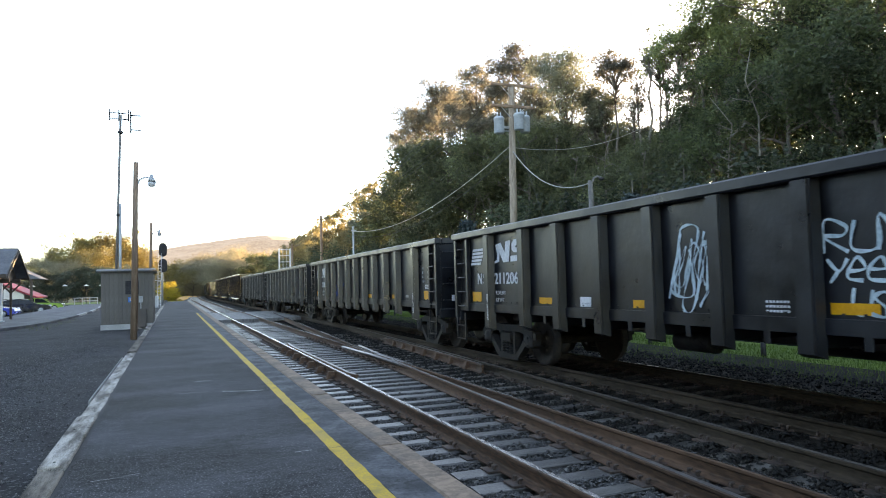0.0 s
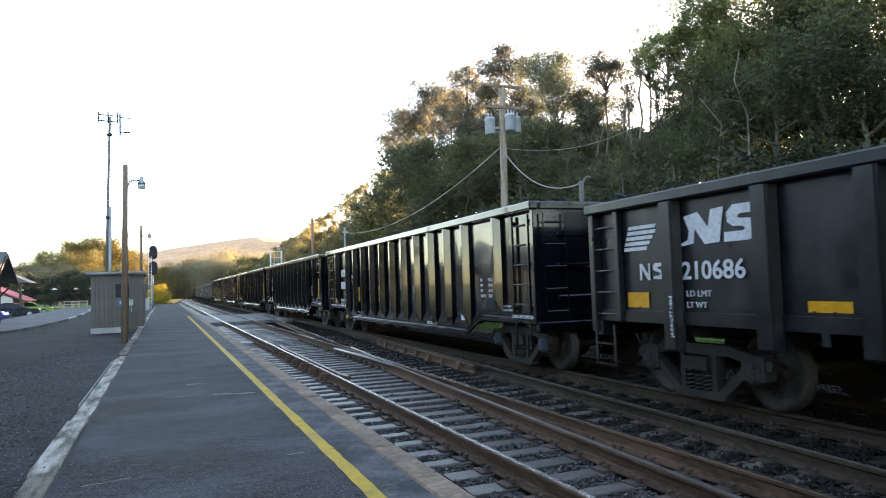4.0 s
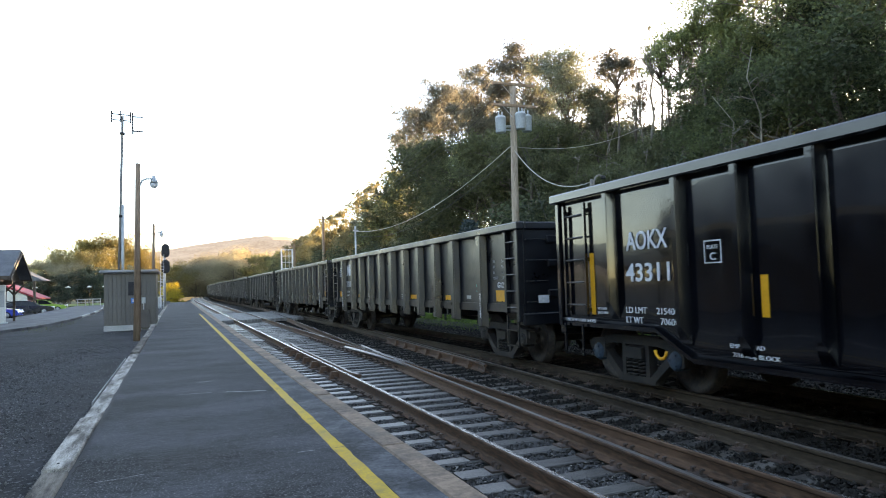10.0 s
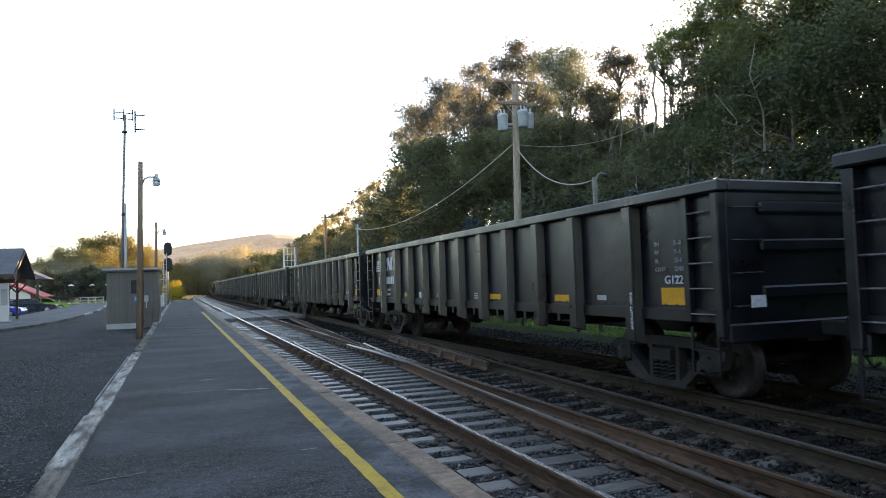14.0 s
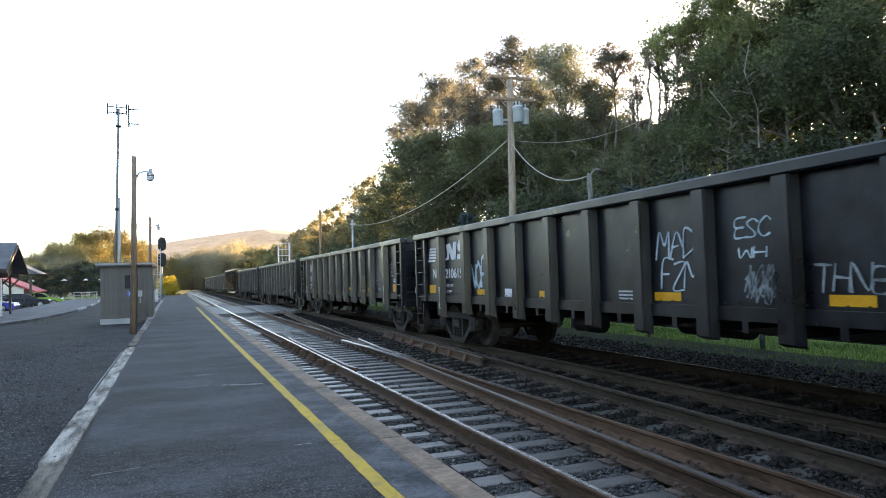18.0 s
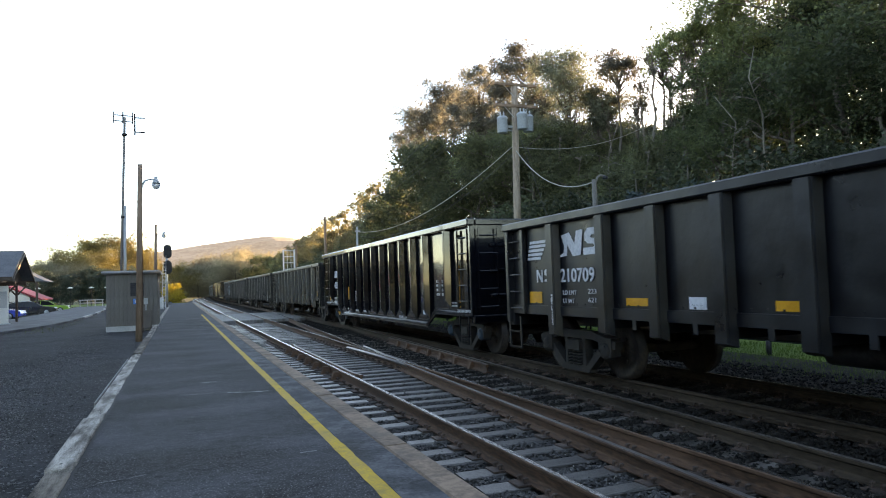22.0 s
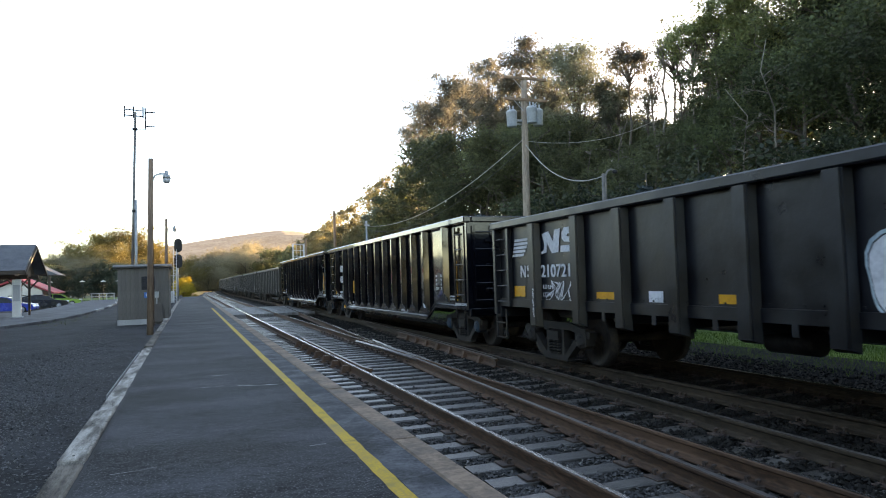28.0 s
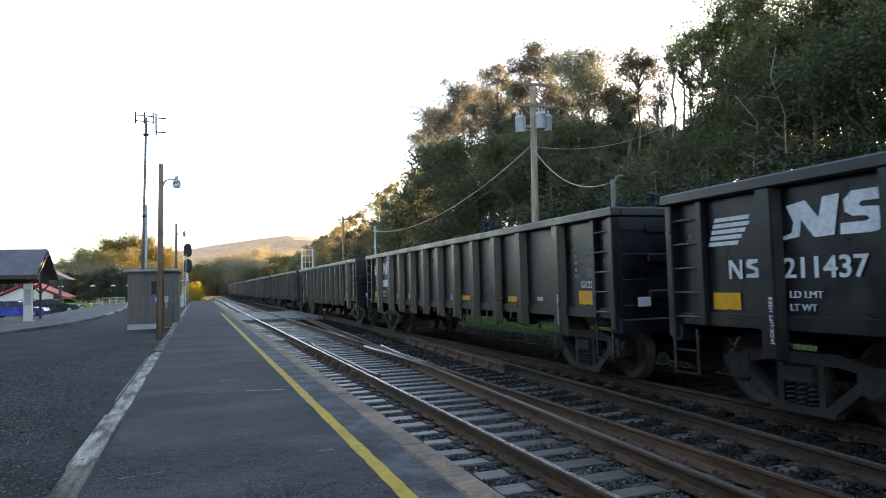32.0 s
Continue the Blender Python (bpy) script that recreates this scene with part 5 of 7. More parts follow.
def mark_matt(car):
    L = NS_L
    flat(car, "emblem", [[(0.86 - 0.027 * k, 2.29 - 0.071 * k), (1.42 - 0.002 * k - 0.06 * max(0, k - 1), 2.29 - 0.071 * k), (1.40 - 0.002 * k - 0.06 * max(0, k - 1), 2.242 - 0.071 * k), (0.842 - 0.027 * k, 2.242 - 0.071 * k)] for k in range(5)], WHITE, L, "white slanted stripes")
    flat(car, "emblem", [[(1.93, 2.32), (2.17, 2.355), (2.33, 2.16), (2.385, 2.365), (2.58, 2.375), (2.50, 1.975), (2.27, 1.965), (2.115, 2.16), (2.09, 1.985), (1.83, 1.955), (1.85, 1.99), (1.99, 2.03), (2.02, 2.14)],
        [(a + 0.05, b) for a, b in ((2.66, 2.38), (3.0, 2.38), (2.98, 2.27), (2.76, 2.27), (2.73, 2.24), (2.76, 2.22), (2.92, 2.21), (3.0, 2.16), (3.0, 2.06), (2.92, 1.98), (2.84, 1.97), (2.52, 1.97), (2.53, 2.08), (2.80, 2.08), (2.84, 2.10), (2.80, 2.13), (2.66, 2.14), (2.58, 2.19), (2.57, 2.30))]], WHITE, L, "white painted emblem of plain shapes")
    flat(car, "owner_mark", [[(a - 0.12, b) for a, b in ((1.18, 1.56), (1.22, 1.56), (1.22, 1.71), (1.34, 1.56), (1.39, 1.56), (1.39, 1.78), (1.35, 1.78), (1.35, 1.63), (1.23, 1.78), (1.18, 1.78))]], WHITE, L, "white painted shape before the number")
    flat(car, "owner_mark", [[(a - 0.10, b) for a, b in ((1.43, 1.57), (1.60, 1.57), (1.62, 1.60), (1.62, 1.67), (1.49, 1.72), (1.60, 1.74), (1.60, 1.78), (1.46, 1.78), (1.43, 1.75), (1.43, 1.69), (1.56, 1.65), (1.56, 1.62), (1.43, 1.61))]], WHITE, L, "white painted shape before the number")
    for a0, a1, z0, z1 in ((0.78, 1.22, 1.20, 1.40), (3.62, 4.10, 1.20, 1.31), (6.22, 6.68, 1.19, 1.30), (9.28, 9.78, 1.20, 1.31), (11.86, 12.34, 1.20, 1.31), (14.60, 15.04, 1.20, 1.42)):
        flat(car, "reflector", [rect(a0, a1, z0, z1)], ORANGE, L, "orange reflector panel")
    flat(car, "placard", [rect(4.90, 5.20, 1.18, 1.33)], WHITE, L, "small white placard")
    bars(car, 4.94, 1.22, 0.02, 0.22, 3, L, DARK_METAL)
    for k, (t, w) in enumerate((("LD LMT", 0.42), ("LT WT", 0.34))):
        words(car, t, 1.92, 1.35 - 0.135 * k, 0.075, w, L)
    for k in range(3):
        bars(car, 8.50, 1.30 - 0.05 * k, 0.025, 0.32, 7, L)
        words(car, ("IH", "IW", "IL")[k], 14.50, 1.96 - 0.11 * k, 0.06, 0.09, L, PALE_MARK)
        words(car, ("5-0", "9-6", "52-6")[k], 14.88, 1.96 - 0.11 * k, 0.06, 0.14, L, PALE_MARK)
    words(car, "CU FT", 14.50, 1.63, 0.06, 0.22, L, PALE_MARK)
    words(car, "2743", 14.88, 1.63, 0.06, 0.16, L, PALE_MARK)
    words(car, "G122", 14.68, 1.47, 0.11, 0.35, L, WHITE, 0.01)
    flat(car, "release_plate", [rect(13.12, 13.35, 1.24, 1.31)], GALV, L, "small grey plate")
    note = lettering("JACK-LIFT HERE", WHITE)
    run = max(v.co.x for v in note.vertices)
    for off in (1.75, 14.09):
        m = Matrix.Translation((-1.5835, L / 2 - off - 0.075, 0.86)) @ Matrix(((0, 0, -1, 0), (-1, 0, 0, 0), (0, 1, 0, 0), (0, 0, 0, 1))) @ pose(0, 0, 0, 0, 0, 90) @ Matrix.Diagonal((0.5 / run, 0.045, 1, 1))
        part("lettering", note, None, car, "white stencilled jacking note", m)
    row = B()
    for k in range(64):
        y = -L / 2 + 0.9 + k * 0.22
        box(row, -1.48, -1.468, y - 0.012, y + 0.012, 1.19, 1.214)
    tagged(part("rivet", row, BLACK_MATT, car), kind="stuff")


def mark_gloss(car):
    L = AO_L
    words(car, "LD LMT", 1.70, 1.10, 0.09, 0.46, L)
    words(car, "LT WT", 1.70, 0.965, 0.09, 0.38, L)
    words(car, "AOKX", 1.78, 1.97, 0.26, 0.86, L, WHITE, 0.02)
    flat(car, "plate_mark", [rect(3.28, 3.56, 1.99, 2.005), rect(3.28, 3.56, 1.73, 1.745), rect(3.28, 3.295, 1.73, 2.0), rect(3.545, 3.56, 1.73, 2.0)], WHITE, L, "white square outline")
    words(car, "PLATE", 3.33, 1.90, 0.05, 0.18, L)
    words(car, "C", 3.37, 1.77, 0.09, 0.10, L, WHITE, 0.01)
    words(car, "2 INCH HF COMP SHOES", 0.08, 0.93, 0.05, 0.86, L)
    words(car, "2 INCH HF COMP SHOES", 14.74, 0.94, 0.065, 0.92, L)
    words(car, "LIFT AND", 1.02, 1.13, 0.035, 0.22, L)
    words(car, "JACK HERE", 1.02, 1.07, 0.035, 0.26, L)
    words(car, "EMPTY LOAD", 3.62, 0.76, 0.05, 0.5, L)
    words(car, "7/16 ADJ. BLOCK", 3.66, 0.66, 0.05, 0.66, L)
    for k, (t, v) in enumerate((("IL", "52-6"), ("IW", "9-8"), ("IH", "6-5"), ("CU FT", "3267"))):
        words(car, t, 13.45, 1.62 - 0.105 * k, 0.065, 0.08 if k < 3 else 0.22, L)
        words(car, v, 13.80, 1.62 - 0.105 * k, 0.065, 0.19, L)
    words(car, "LIFT AND", 14.42, 1.13, 0.04, 0.30, L)
    words(car, "JACK HERE", 14.42, 1.06, 0.04, 0.34, L)
    flat(car, "placard", [rect(12.40, 12.68, 0.82, 0.93)], WHITE, L, "small white placard")
    words(car, "RELEASE ROD", 10.35, 0.66, 0.07, 0.62, L)
    ring = tube(B(), [(0, 0.11 * math.cos(a * math.tau / 12), 0.62 + 0.11 * math.sin(a * math.tau / 12)) for a in range(6, 13)], 0.022, 6)
    part("brake_handle", ring, ORANGE, car, "orange curved handle", (-1.40, L / 2 - 2.35, 0.0))


def spray(car, seed, a0, a1, z0, z1, strokes, width, material, length=NS_L, lean=0.15):
    """A sprayed tag: looping painted strokes."""
    rng = random.Random(seed)
    bm = B()
    x = -SHEET[length] - 0.006
    keys = []
    for k in range(strokes):
        cx = a0 + (a1 - a0) * (k + 0.5) / strokes
        w = (a1 - a0) / strokes * 0.75
        keys += [(cx + rng.uniform(-w, w), z0 + (z1 - z0) * min(1, max(0, f + rng.uniform(-0.12, 0.12)))) for f in ((0.95, 0.4, 0.05, 0.5, 0.9), (0.1, 0.9, 0.6, 0.15), (0.8, 1.0, 0.5, 0.05, 0.3))[rng.randrange(3)]]
    pts = []
    n = len(keys)
    for i in range(n - 1):
        p0, p1, p2, p3 = (Vector(keys[max(0, min(n - 1, j))]) for j in (i - 1, i, i + 1, i + 2))
        for q in range(7):
            t = q / 7
            pts.append(0.5 * (2 * p1 + (p2 - p0) * t + (2 * p0 - 5 * p1 + 4 * p2 - p3) * t * t + (3 * p1 - p0 - 3 * p2 + p3) * t ** 3))
    pts.append(Vector(keys[-1]))
    left = []
    for i, p in enumerate(pts):
        d = (pts[min(i + 1, len(pts) - 1)] - pts[max(i - 1, 0)])
        d = d.normalized() if d.length > 1e-6 else Vector((1, 0))
        m = Vector((-d.y, d.x)) * width * (0.6 + 0.4 * math.sin(i * 0.9))
        left.append([bm.verts.new((x - 0.00004 * i, length / 2 - q.x - lean * (q.y - z0), q.y)) for q in (p - m, p + m)])
    for p, q in zip(left, left[1:]):
        bm.faces.new((p[0], p[1], q[1], q[0]))
    return part("graffiti", bm, material, car, "sprayed graffiti tag")


STROKES = {"A": "00 59 94|24 74", "C": "98 6A 17 13 50 92", "D": "10 1A 88 94 10", "E": "9A 1A 15 75 15 10 90", "F": "10 1A 9A|15 75", "G": "98 6A 17 13 50 92 95 55", "H": "10 1A|90 9A|15 95", "K": "10 1A|9A 15 90", "M": "00 19 54 89 90",
           "N": "00 0A 90 9A", "O": "5A 17 13 50 93 97 5A 3A", "P": "10 1A 88 75 15", "R": "10 1A 88 75 15 90", "S": "98 5A 18 73 60 01", "T": "5A 50|0A 9A", "U": "1A 12 50 92 9A", "W": "0A 20 57 80 9A", "Y": "0A 55 9A|55 20", "Z": "0A 9A 00 90",
           "b": "1A 10 61 74 15", "e": "15 86 5A 16 12 81", "g": "88 5A 26 54 88 80 11", "i": "5A 56|53 51", "n": "00 09 5A 87 90"}


def scrawl(car, text, a0, a1, z0, z1, width, paint, length):
    """A tag in a loose hand, one sprayed stroke after another."""
    rng = random.Random(text)
    bm = B()
    x = -SHEET[length] - 0.006
    cell = (a1 - a0) / len(text)
    step = 0
    for k, letter in enumerate(text):
        tall = rng.uniform(0.85, 1.12)
        for line in STROKES[letter].split("|"):
            keys = []
            for q in line.split():
                u, v = int(q[0]) / 9, int(q[1], 11) / 10
                keys.append(Vector((a0 + cell * (k + 0.98 * u + rng.uniform(-0.07, 0.07)) + 0.10 * (z1 - z0) * (v - 0.5), z0 + (z1 - z0) * tall * (v + rng.uniform(-0.05, 0.05)))))
            pts = []
            n = len(keys)
            for i in range(n - 1):
                p0, p1, p2, p3 = (keys[max(0, min(n - 1, j))] for j in (i - 1, i, i + 1, i + 2))
                for q in range(5):
                    t = q / 5
                    pts.append(0.5 * (2 * p1 + (p2 - p0) * t + (2 * p0 - 5 * p1 + 4 * p2 - p3) * t * t + (3 * p1 - p0 - 3 * p2 + p3) * t ** 3))
            pts.append(keys[-1])
            row = []
            for i, p in enumerate(pts):
                d = pts[min(i + 1, len(pts) - 1)] - pts[max(i - 1, 0)]
                d = d.normalized() if d.length > 1e-6 else Vector((1, 0))
                m = Vector((-d.y, d.x)) * width * (0.75 + 0.25 * math.sin(i * 0.8 + k)) * 0.6
                step += 1
                row.append([bm.verts.new((x - 0.00004 * step, length / 2 - q.x, q.y)) for q in (p - m, p + m)])
            for p, q in zip(row, row[1:]):
                bm.faces.new((p[0], p[1], q[1], q[0]))
    return part("graffiti", bm, paint, car, "sprayed graffiti tag")




MATT, GLOSS = gondola_matt(), gondola_gloss()
mark_matt(MATT)
mark_gloss(GLOSS)
NUMBERS = {0: "211206", 1: "210633", 2: "210929", 3: "210686", 9: "211191", 10: "210659", 11: "211199", 14: "210974", 15: "210615", 16: "211239", 17: "210959", 18: "210709", 20: "210866", 21: "211249", 23: "210721", 26: "211437",
           5: "43313", 6: "43303", 7: "43304", 8: "43311", 19: "43326", 24: "43300", 25: "43322"}
LIMITS = {6: ("215300", "70700"), 7: ("215400", "70600"), 8: ("215400", "70600"), 19: ("215500", "70500"), 24: ("215500", "70500"), 25: ("215500", "70500"), 5: ("215400", "70600"), 4: ("215500", "70500")}
WEIGHTS = {11: ("22450", "6150"), 16: ("22460", "6140"), 17: ("22430", "6170"), 18: ("22390", "6210")}
# scrawled tags: text, from, to, low, high, stroke, paint; the loose scribbles after them
SCRAWLS = {2: (("OUbROOOS", 10.5, 11.28, 1.27, 1.55, 0.02, SPRAY), ("OObROOeS", 10.53, 11.32, 1.26, 1.52, 0.014, SPRAY)),
           17: (("C", 9.15, 9.85, 1.32, 2.12, 0.03, SPRAY),),
           23: (("RUNE", 11.72, 12.45, 1.34, 1.62, 0.022, SPRAY),),
           0: (("RUN", 9.22, 10.1, 1.8, 2.1, 0.022, SPRAY), ("Yeee", 9.26, 10.1, 1.5, 1.72, 0.022, SPRAY), ("UST", 9.5, 10.1, 1.2, 1.42, 0.022, SPRAY), ("ii", 6.56, 6.74, 1.98, 2.42, 0.03, SPRAY)),
           6: (("CNYO", 4.9, 5.7, 1.36, 1.68, 0.022, SPRAY_TEAL),), 9: (("gebe", 13.64, 14.13, 1.4, 1.58, 0.015, SPRAY_TEAL),), 17: (("FKUPP", 2.12, 2.74, 1.17, 1.42, 0.014, WHITE),),
           15: (("MAD", 9.36, 10.1, 1.74, 2.1, 0.017, SPRAY), ("FZM", 9.42, 10.1, 1.36, 1.72, 0.016, SPRAY), ("ESC", 10.7, 11.2, 1.92, 2.14, 0.014, SPRAY), ("WH", 10.74, 11.14, 1.7, 1.84, 0.014, SPRAY), ("THNER", 11.7, 12.7, 1.34, 1.6, 0.016, SPRAY_FAINT), ("NOF", 3.3, 4.1, 1.36, 1.86, 0.05, SPRAY)),
           16: (("DNOK", 5.74, 6.64, 1.38, 1.76, 0.016, SPRAY_FAINT), ("T", 6.05, 6.34, 1.74, 1.97, 0.014, SPRAY_FAINT), ("DNOK", 6.95, 7.8, 1.38, 1.76, 0.016, SPRAY_FAINT), ("OK", 12.8, 13.2, 1.72, 1.97, 0.015, SPRAY_FAINT), ("HeU", 12.78, 13.3, 1.4, 1.68, 0.015, SPRAY_FAINT)),
           21: (("C", 7.12, 7.7, 1.25, 2.16, 0.04, SPRAY), ("U", 8.24, 8.9, 1.42, 2.2, 0.04, SPRAY), ("n", 9.32, 10.0, 1.45, 2.1, 0.04, SPRAY), ("R", 10.61, 11.34, 1.36, 2.1, 0.034, SPRAY)),
           26: tuple(("OKCE", a, a + 0.7, 1.28, 1.76, 0.014, SPRAY) for a in (3.22, 4.4, 5.62, 6.75, 7.95, 9.14, 10.38, 11.6)) + (("NSF", 13.06, 13.66, 1.67, 1.92, 0.014, SPRAY), ("KPG", 13.16, 13.72, 1.38, 1.62, 0.014, SPRAY))}
SCRIBBLES = {0: ((52, 6.98, 7.78, 1.18, 2.12, 3, 0.022, SPRAY), (57, 7.0, 7.76, 1.2, 2.2, 2, 0.02, SPRAY), (61, 7.05, 7.7, 1.5, 2.05, 3, 0.014, SPRAY)), 1: ((6, 4.3, 5.8, 1.15, 1.7, 4, 0.03, SPRAY_BLUE),), 10: ((9, 3.3, 4.2, 1.25, 1.95, 5, 0.02, SPRAY_RED),), 11: ((10, 6.8, 7.6, 1.14, 1.52, 4, 0.02, SPRAY),),
             9: ((40, 13.7, 14.1, 1.28, 1.66, 1, 0.012, SPRAY_TEAL),), 15: ((13, 10.78, 11.25, 1.25, 1.62, 5, 0.012, SPRAY_FAINT), (33, 10.78, 11.2, 1.2, 1.55, 4, 0.01, SPRAY_FAINT),), 16: ((19, 13.2, 13.95, 1.15, 1.7, 3, 0.02, SPRAY_FAINT), (41, 6.04, 6.76, 1.25, 1.37, 1, 0.016, SPRAY_FAINT)),
             17: ((20, 5.6, 6.3, 1.5, 2.15, 3, 0.03, SPRAY_FAINT),), 18: ((24, 12.9, 13.8, 1.25, 1.8, 5, 0.02, SPRAY_FAINT),),
             23: ((30, 2.05, 2.9, 1.15, 1.5, 4, 0.016, WHITE),)}
GLOSSY = (4, 5, 6, 7, 8, 19, 24, 25)
SPEED, START = 13.9655, 13.69
SLACK = {0: 0.4, 1: 0.25, 2: 0.2, 3: -0.26, 4: 0.2, 5: 0.33, 6: 0.2, 7: 0.08, 8: 0.25, 9: 0.35, 10: 0.15, 12: 0.3, 15: -0.14, 16: -0.28, 17: -0.17, 18: -0.2, 19: 0.3, 20: 0.02, 23: -0.32, 24: -0.1, 25: -0.1, 26: -0.45, 27: -0.5}
CARS = []
trail = 0.0
STOCK = {True: [GLOSS], False: [MATT]}
for i in range(42):
    STOCK[i in GLOSSY].append(copy_thing(GLOSS if i in GLOSSY else MATT, Matrix()))
for kind in STOCK.values():
    spare = kind.pop()
    for o in (*spare.children_recursive, spare):
        bpy.data.objects.remove(o)
for i in range(42):
    glossy = i in GLOSSY
    pitch = 16.9 if glossy else 17.0
    if i:
        trail += pitch
    ob = STOCK[glossy].pop(0)
    L = AO_L if glossy else NS_L
    if glossy:
        if i in NUMBERS:
            words(ob, NUMBERS[i], 1.74, 1.54, 0.25, 0.92, L, WHITE, 0.02, "car_number")
        else:
            bars(ob, 1.74, 1.54, 0.25, 0.92, 5, L, WHITE, "car_number")
        for k, t in enumerate(LIMITS.get(i, ("", ""))):
            if t:
                words(ob, t, 2.36 + 0.07 * k, 1.10 - 0.135 * k, 0.09, 0.42 - 0.07 * k, L)
    elif i in NUMBERS:
        words(ob, NUMBERS[i], 1.86, 1.56, 0.22, 1.0, L, WHITE, 0.022, "car_number")
    else:
        bars(ob, 1.86, 1.56, 0.22, 1.0, 6, L, WHITE, "car_number")
    for k, t in enumerate(WEIGHTS.get(i, ()) if not glossy else ()):
        words(ob, t, 2.66, 1.37 - 0.135 * k, 0.075, 0.40 - 0.08 * k, L)
    if i == 19:
        for k in range(5):
            bars(ob, 5.22, 1.38 - 0.075 * k, 0.04, 0.5, 7, L)
        flat(ob, "placard", [rect(5.5, 5.72, 0.86, 0.98)], WHITE, L, "small white placard")
        words(ob, "RELEASE ROD", 5.2, 0.72, 0.06, 0.5, L)
        words(ob, "RETAINING VALVE", 6.3, 0.72, 0.06, 0.7, L)
    if i == 17:
        # this car's mark before the number is painted over
        for o in [c for c in ob.children if c.name.startswith("owner_mark")]:
            bpy.data.objects.remove(o)
    for text, a0, a1, z0, z1, width, paint in SCRAWLS.get(i, ()):
        scrawl(ob, text, a0, a1, z0, z1, width * 1.6, paint, L)
    for seed, a0, a1, z0, z1, strokes, width, paint in SCRIBBLES.get(i, ()):
        spray(ob, seed, a0, a1, z0, z1, strokes + 1, width * 1.1, paint, L)
    if i == 23:
        for a0, a1, z0, z1 in ((8.99, 9.21, 1.1, 2.05), (10.17, 10.39, 1.05, 2.1)):
            flat(ob, "graffiti", [rect(a0, a1, z0, z1)], SPRAY, L, "white graffiti fill across a side post", 0.149)
        for letter, a0, a1, top in (("C", 8.2, 8.95, 1.95), ("e", 9.2, 10.05, 1.98), ("N", 10.35, 11.15, 2.0)):
            for k, (width, paint) in enumerate(((0.40, SPRAY), (0.33, DARK_METAL), (0.30, WHITE))):
                scrawl(ob, letter, a0, a1, 1.22, top, width, paint, L).matrix_basis = Matrix.Translation((-0.003 * k, 0, 0))
    if i > 30:
        # far cars, whose print never comes near
        for o in [c for c in ob.children if c.name.split(".")[0] in ("lettering", "small_print", "rivet", "release_plate", "rung", "lading_bracket", "air_hose", "placard", "brake_cylinder")] + [c for c in ob.children_recursive if c.name.split(".")[0] in ("coil_spring", "bearing", "brake_beam")]:
            bpy.data.objects.remove(o)
    CARS.append((ob, START + trail + SLACK.get(i, 0.0), AO_L if glossy else NS_L))


# ---- behind the train: lawn, low pipe fence, poles and wires ----
verts, faces = [], []
for j in range(40):
    y = -6 + 4.0 * j
    for i in range(6):
        x = 10.3 + 1.1 * i + (0.15 * noise.noise((i, y * 0.3, 0)) if i == 0 else 0)
        verts.append((x, y, -0.50 + 0.03 * noise.noise((x, y * 0.4, 4)) + (0.02 if i else -0.03)))
faces = [(j * 6 + i, j * 6 + i + 1, j * 6 + i + 7, j * 6 + i + 6) for j in range(39) for i in range(5)]
tagged(new("lawn", raw("lawn", verts, faces, LAWN)), "strip of mown green grass beside the tracks", "lawn", kind="structure")


def grass_tufts(name, count, x0, x1, y0, y1, z, size, material, label):
    g = np.random.RandomState(5)
    n = count
    p = np.stack([g.uniform(x0, x1, n), g.uniform(y0, y1, n), np.full(n, z)], 1)
    a = g.uniform(0, math.tau, n)
    w = np.stack([np.cos(a), np.sin(a), 0 * a], 1) * 0.012
    tip = np.stack([g.normal(0, 0.05, n), g.normal(0, 0.05, n), size * g.uniform(0.5, 1.3, n)], 1)
    v = np.stack([p - w, p + w, p + tip], 1).reshape(-1, 3)
    me = raw(name, v, np.arange(n * 3).reshape(-1, 3), material)
    return tagged(new(name, me), label, "grass", kind="stuff")


grass_tufts("grass", 42000, 10.1, 14.5, 5, 45, -0.51, 0.12, LAWN_BLADE, "tufts of grass along the edge of the lawn")
fence = thing("pipe_fence", "low black pipe fence on the lawn", "fence", at=(12.5, 0, -0.52))
for y in range(4, 60, 4):
    part("post", rod(B(), (0, y, -0.1), (0, y, 0.46), 0.06, n=8), DARK_METAL, fence)
    part("rail", rod(B(), (0, y, 0.38), (0, y + 4, 0.38), 0.025, n=6), DARK_METAL, fence)


def sagging(name, p, q, sag, r, material, label):
    p, q = Vector(p), Vector(q)
    pts = [p.lerp(q, k / 14) - Vector((0, 0, sag * 4 * (k / 14) * (1 - k / 14))) for k in range(15)]
    return solid(name, tube(B(), pts, r, 5), material, label, "cable")


PX, PY, PTOP = 14.0, 27.0, 10.1
up = thing("utility_pole", "grey wooden utility pole with crossarms and three transformers", "utility pole", at=(PX, PY, -0.5))
part("pole", rod(B(), (0.0, 0.10, -0.3), (0.0, -0.22, PTOP + 0.5), 0.19, 0.13, 14), OLD_POLE, up)
for z, mat_ in ((10.55, POLE_WOOD), (9.6, POLE_WOOD)):
    arm = part("crossarm", box(B(), -1.05, 1.05, -0.36, -0.26, z - 0.06, z + 0.06, 0.01), mat_, up, "wooden crossarm")
    for x in (-0.95, -0.5, 0.5, 0.95):
        part("insulator", lathe(B(), [(0.02, 0), (0.045, 0.03), (0.03, 0.06), (0.045, 0.09), (0.02, 0.12)], (x, -0.31, z + 0.06), n=8), CAN, arm)
    for s in (-1, 1):
        part("brace", rod(B(), (0.1 * s, -0.28, z - 0.5), (0.6 * s, -0.33, z - 0.02), 0.015, n=6), GALV, up)
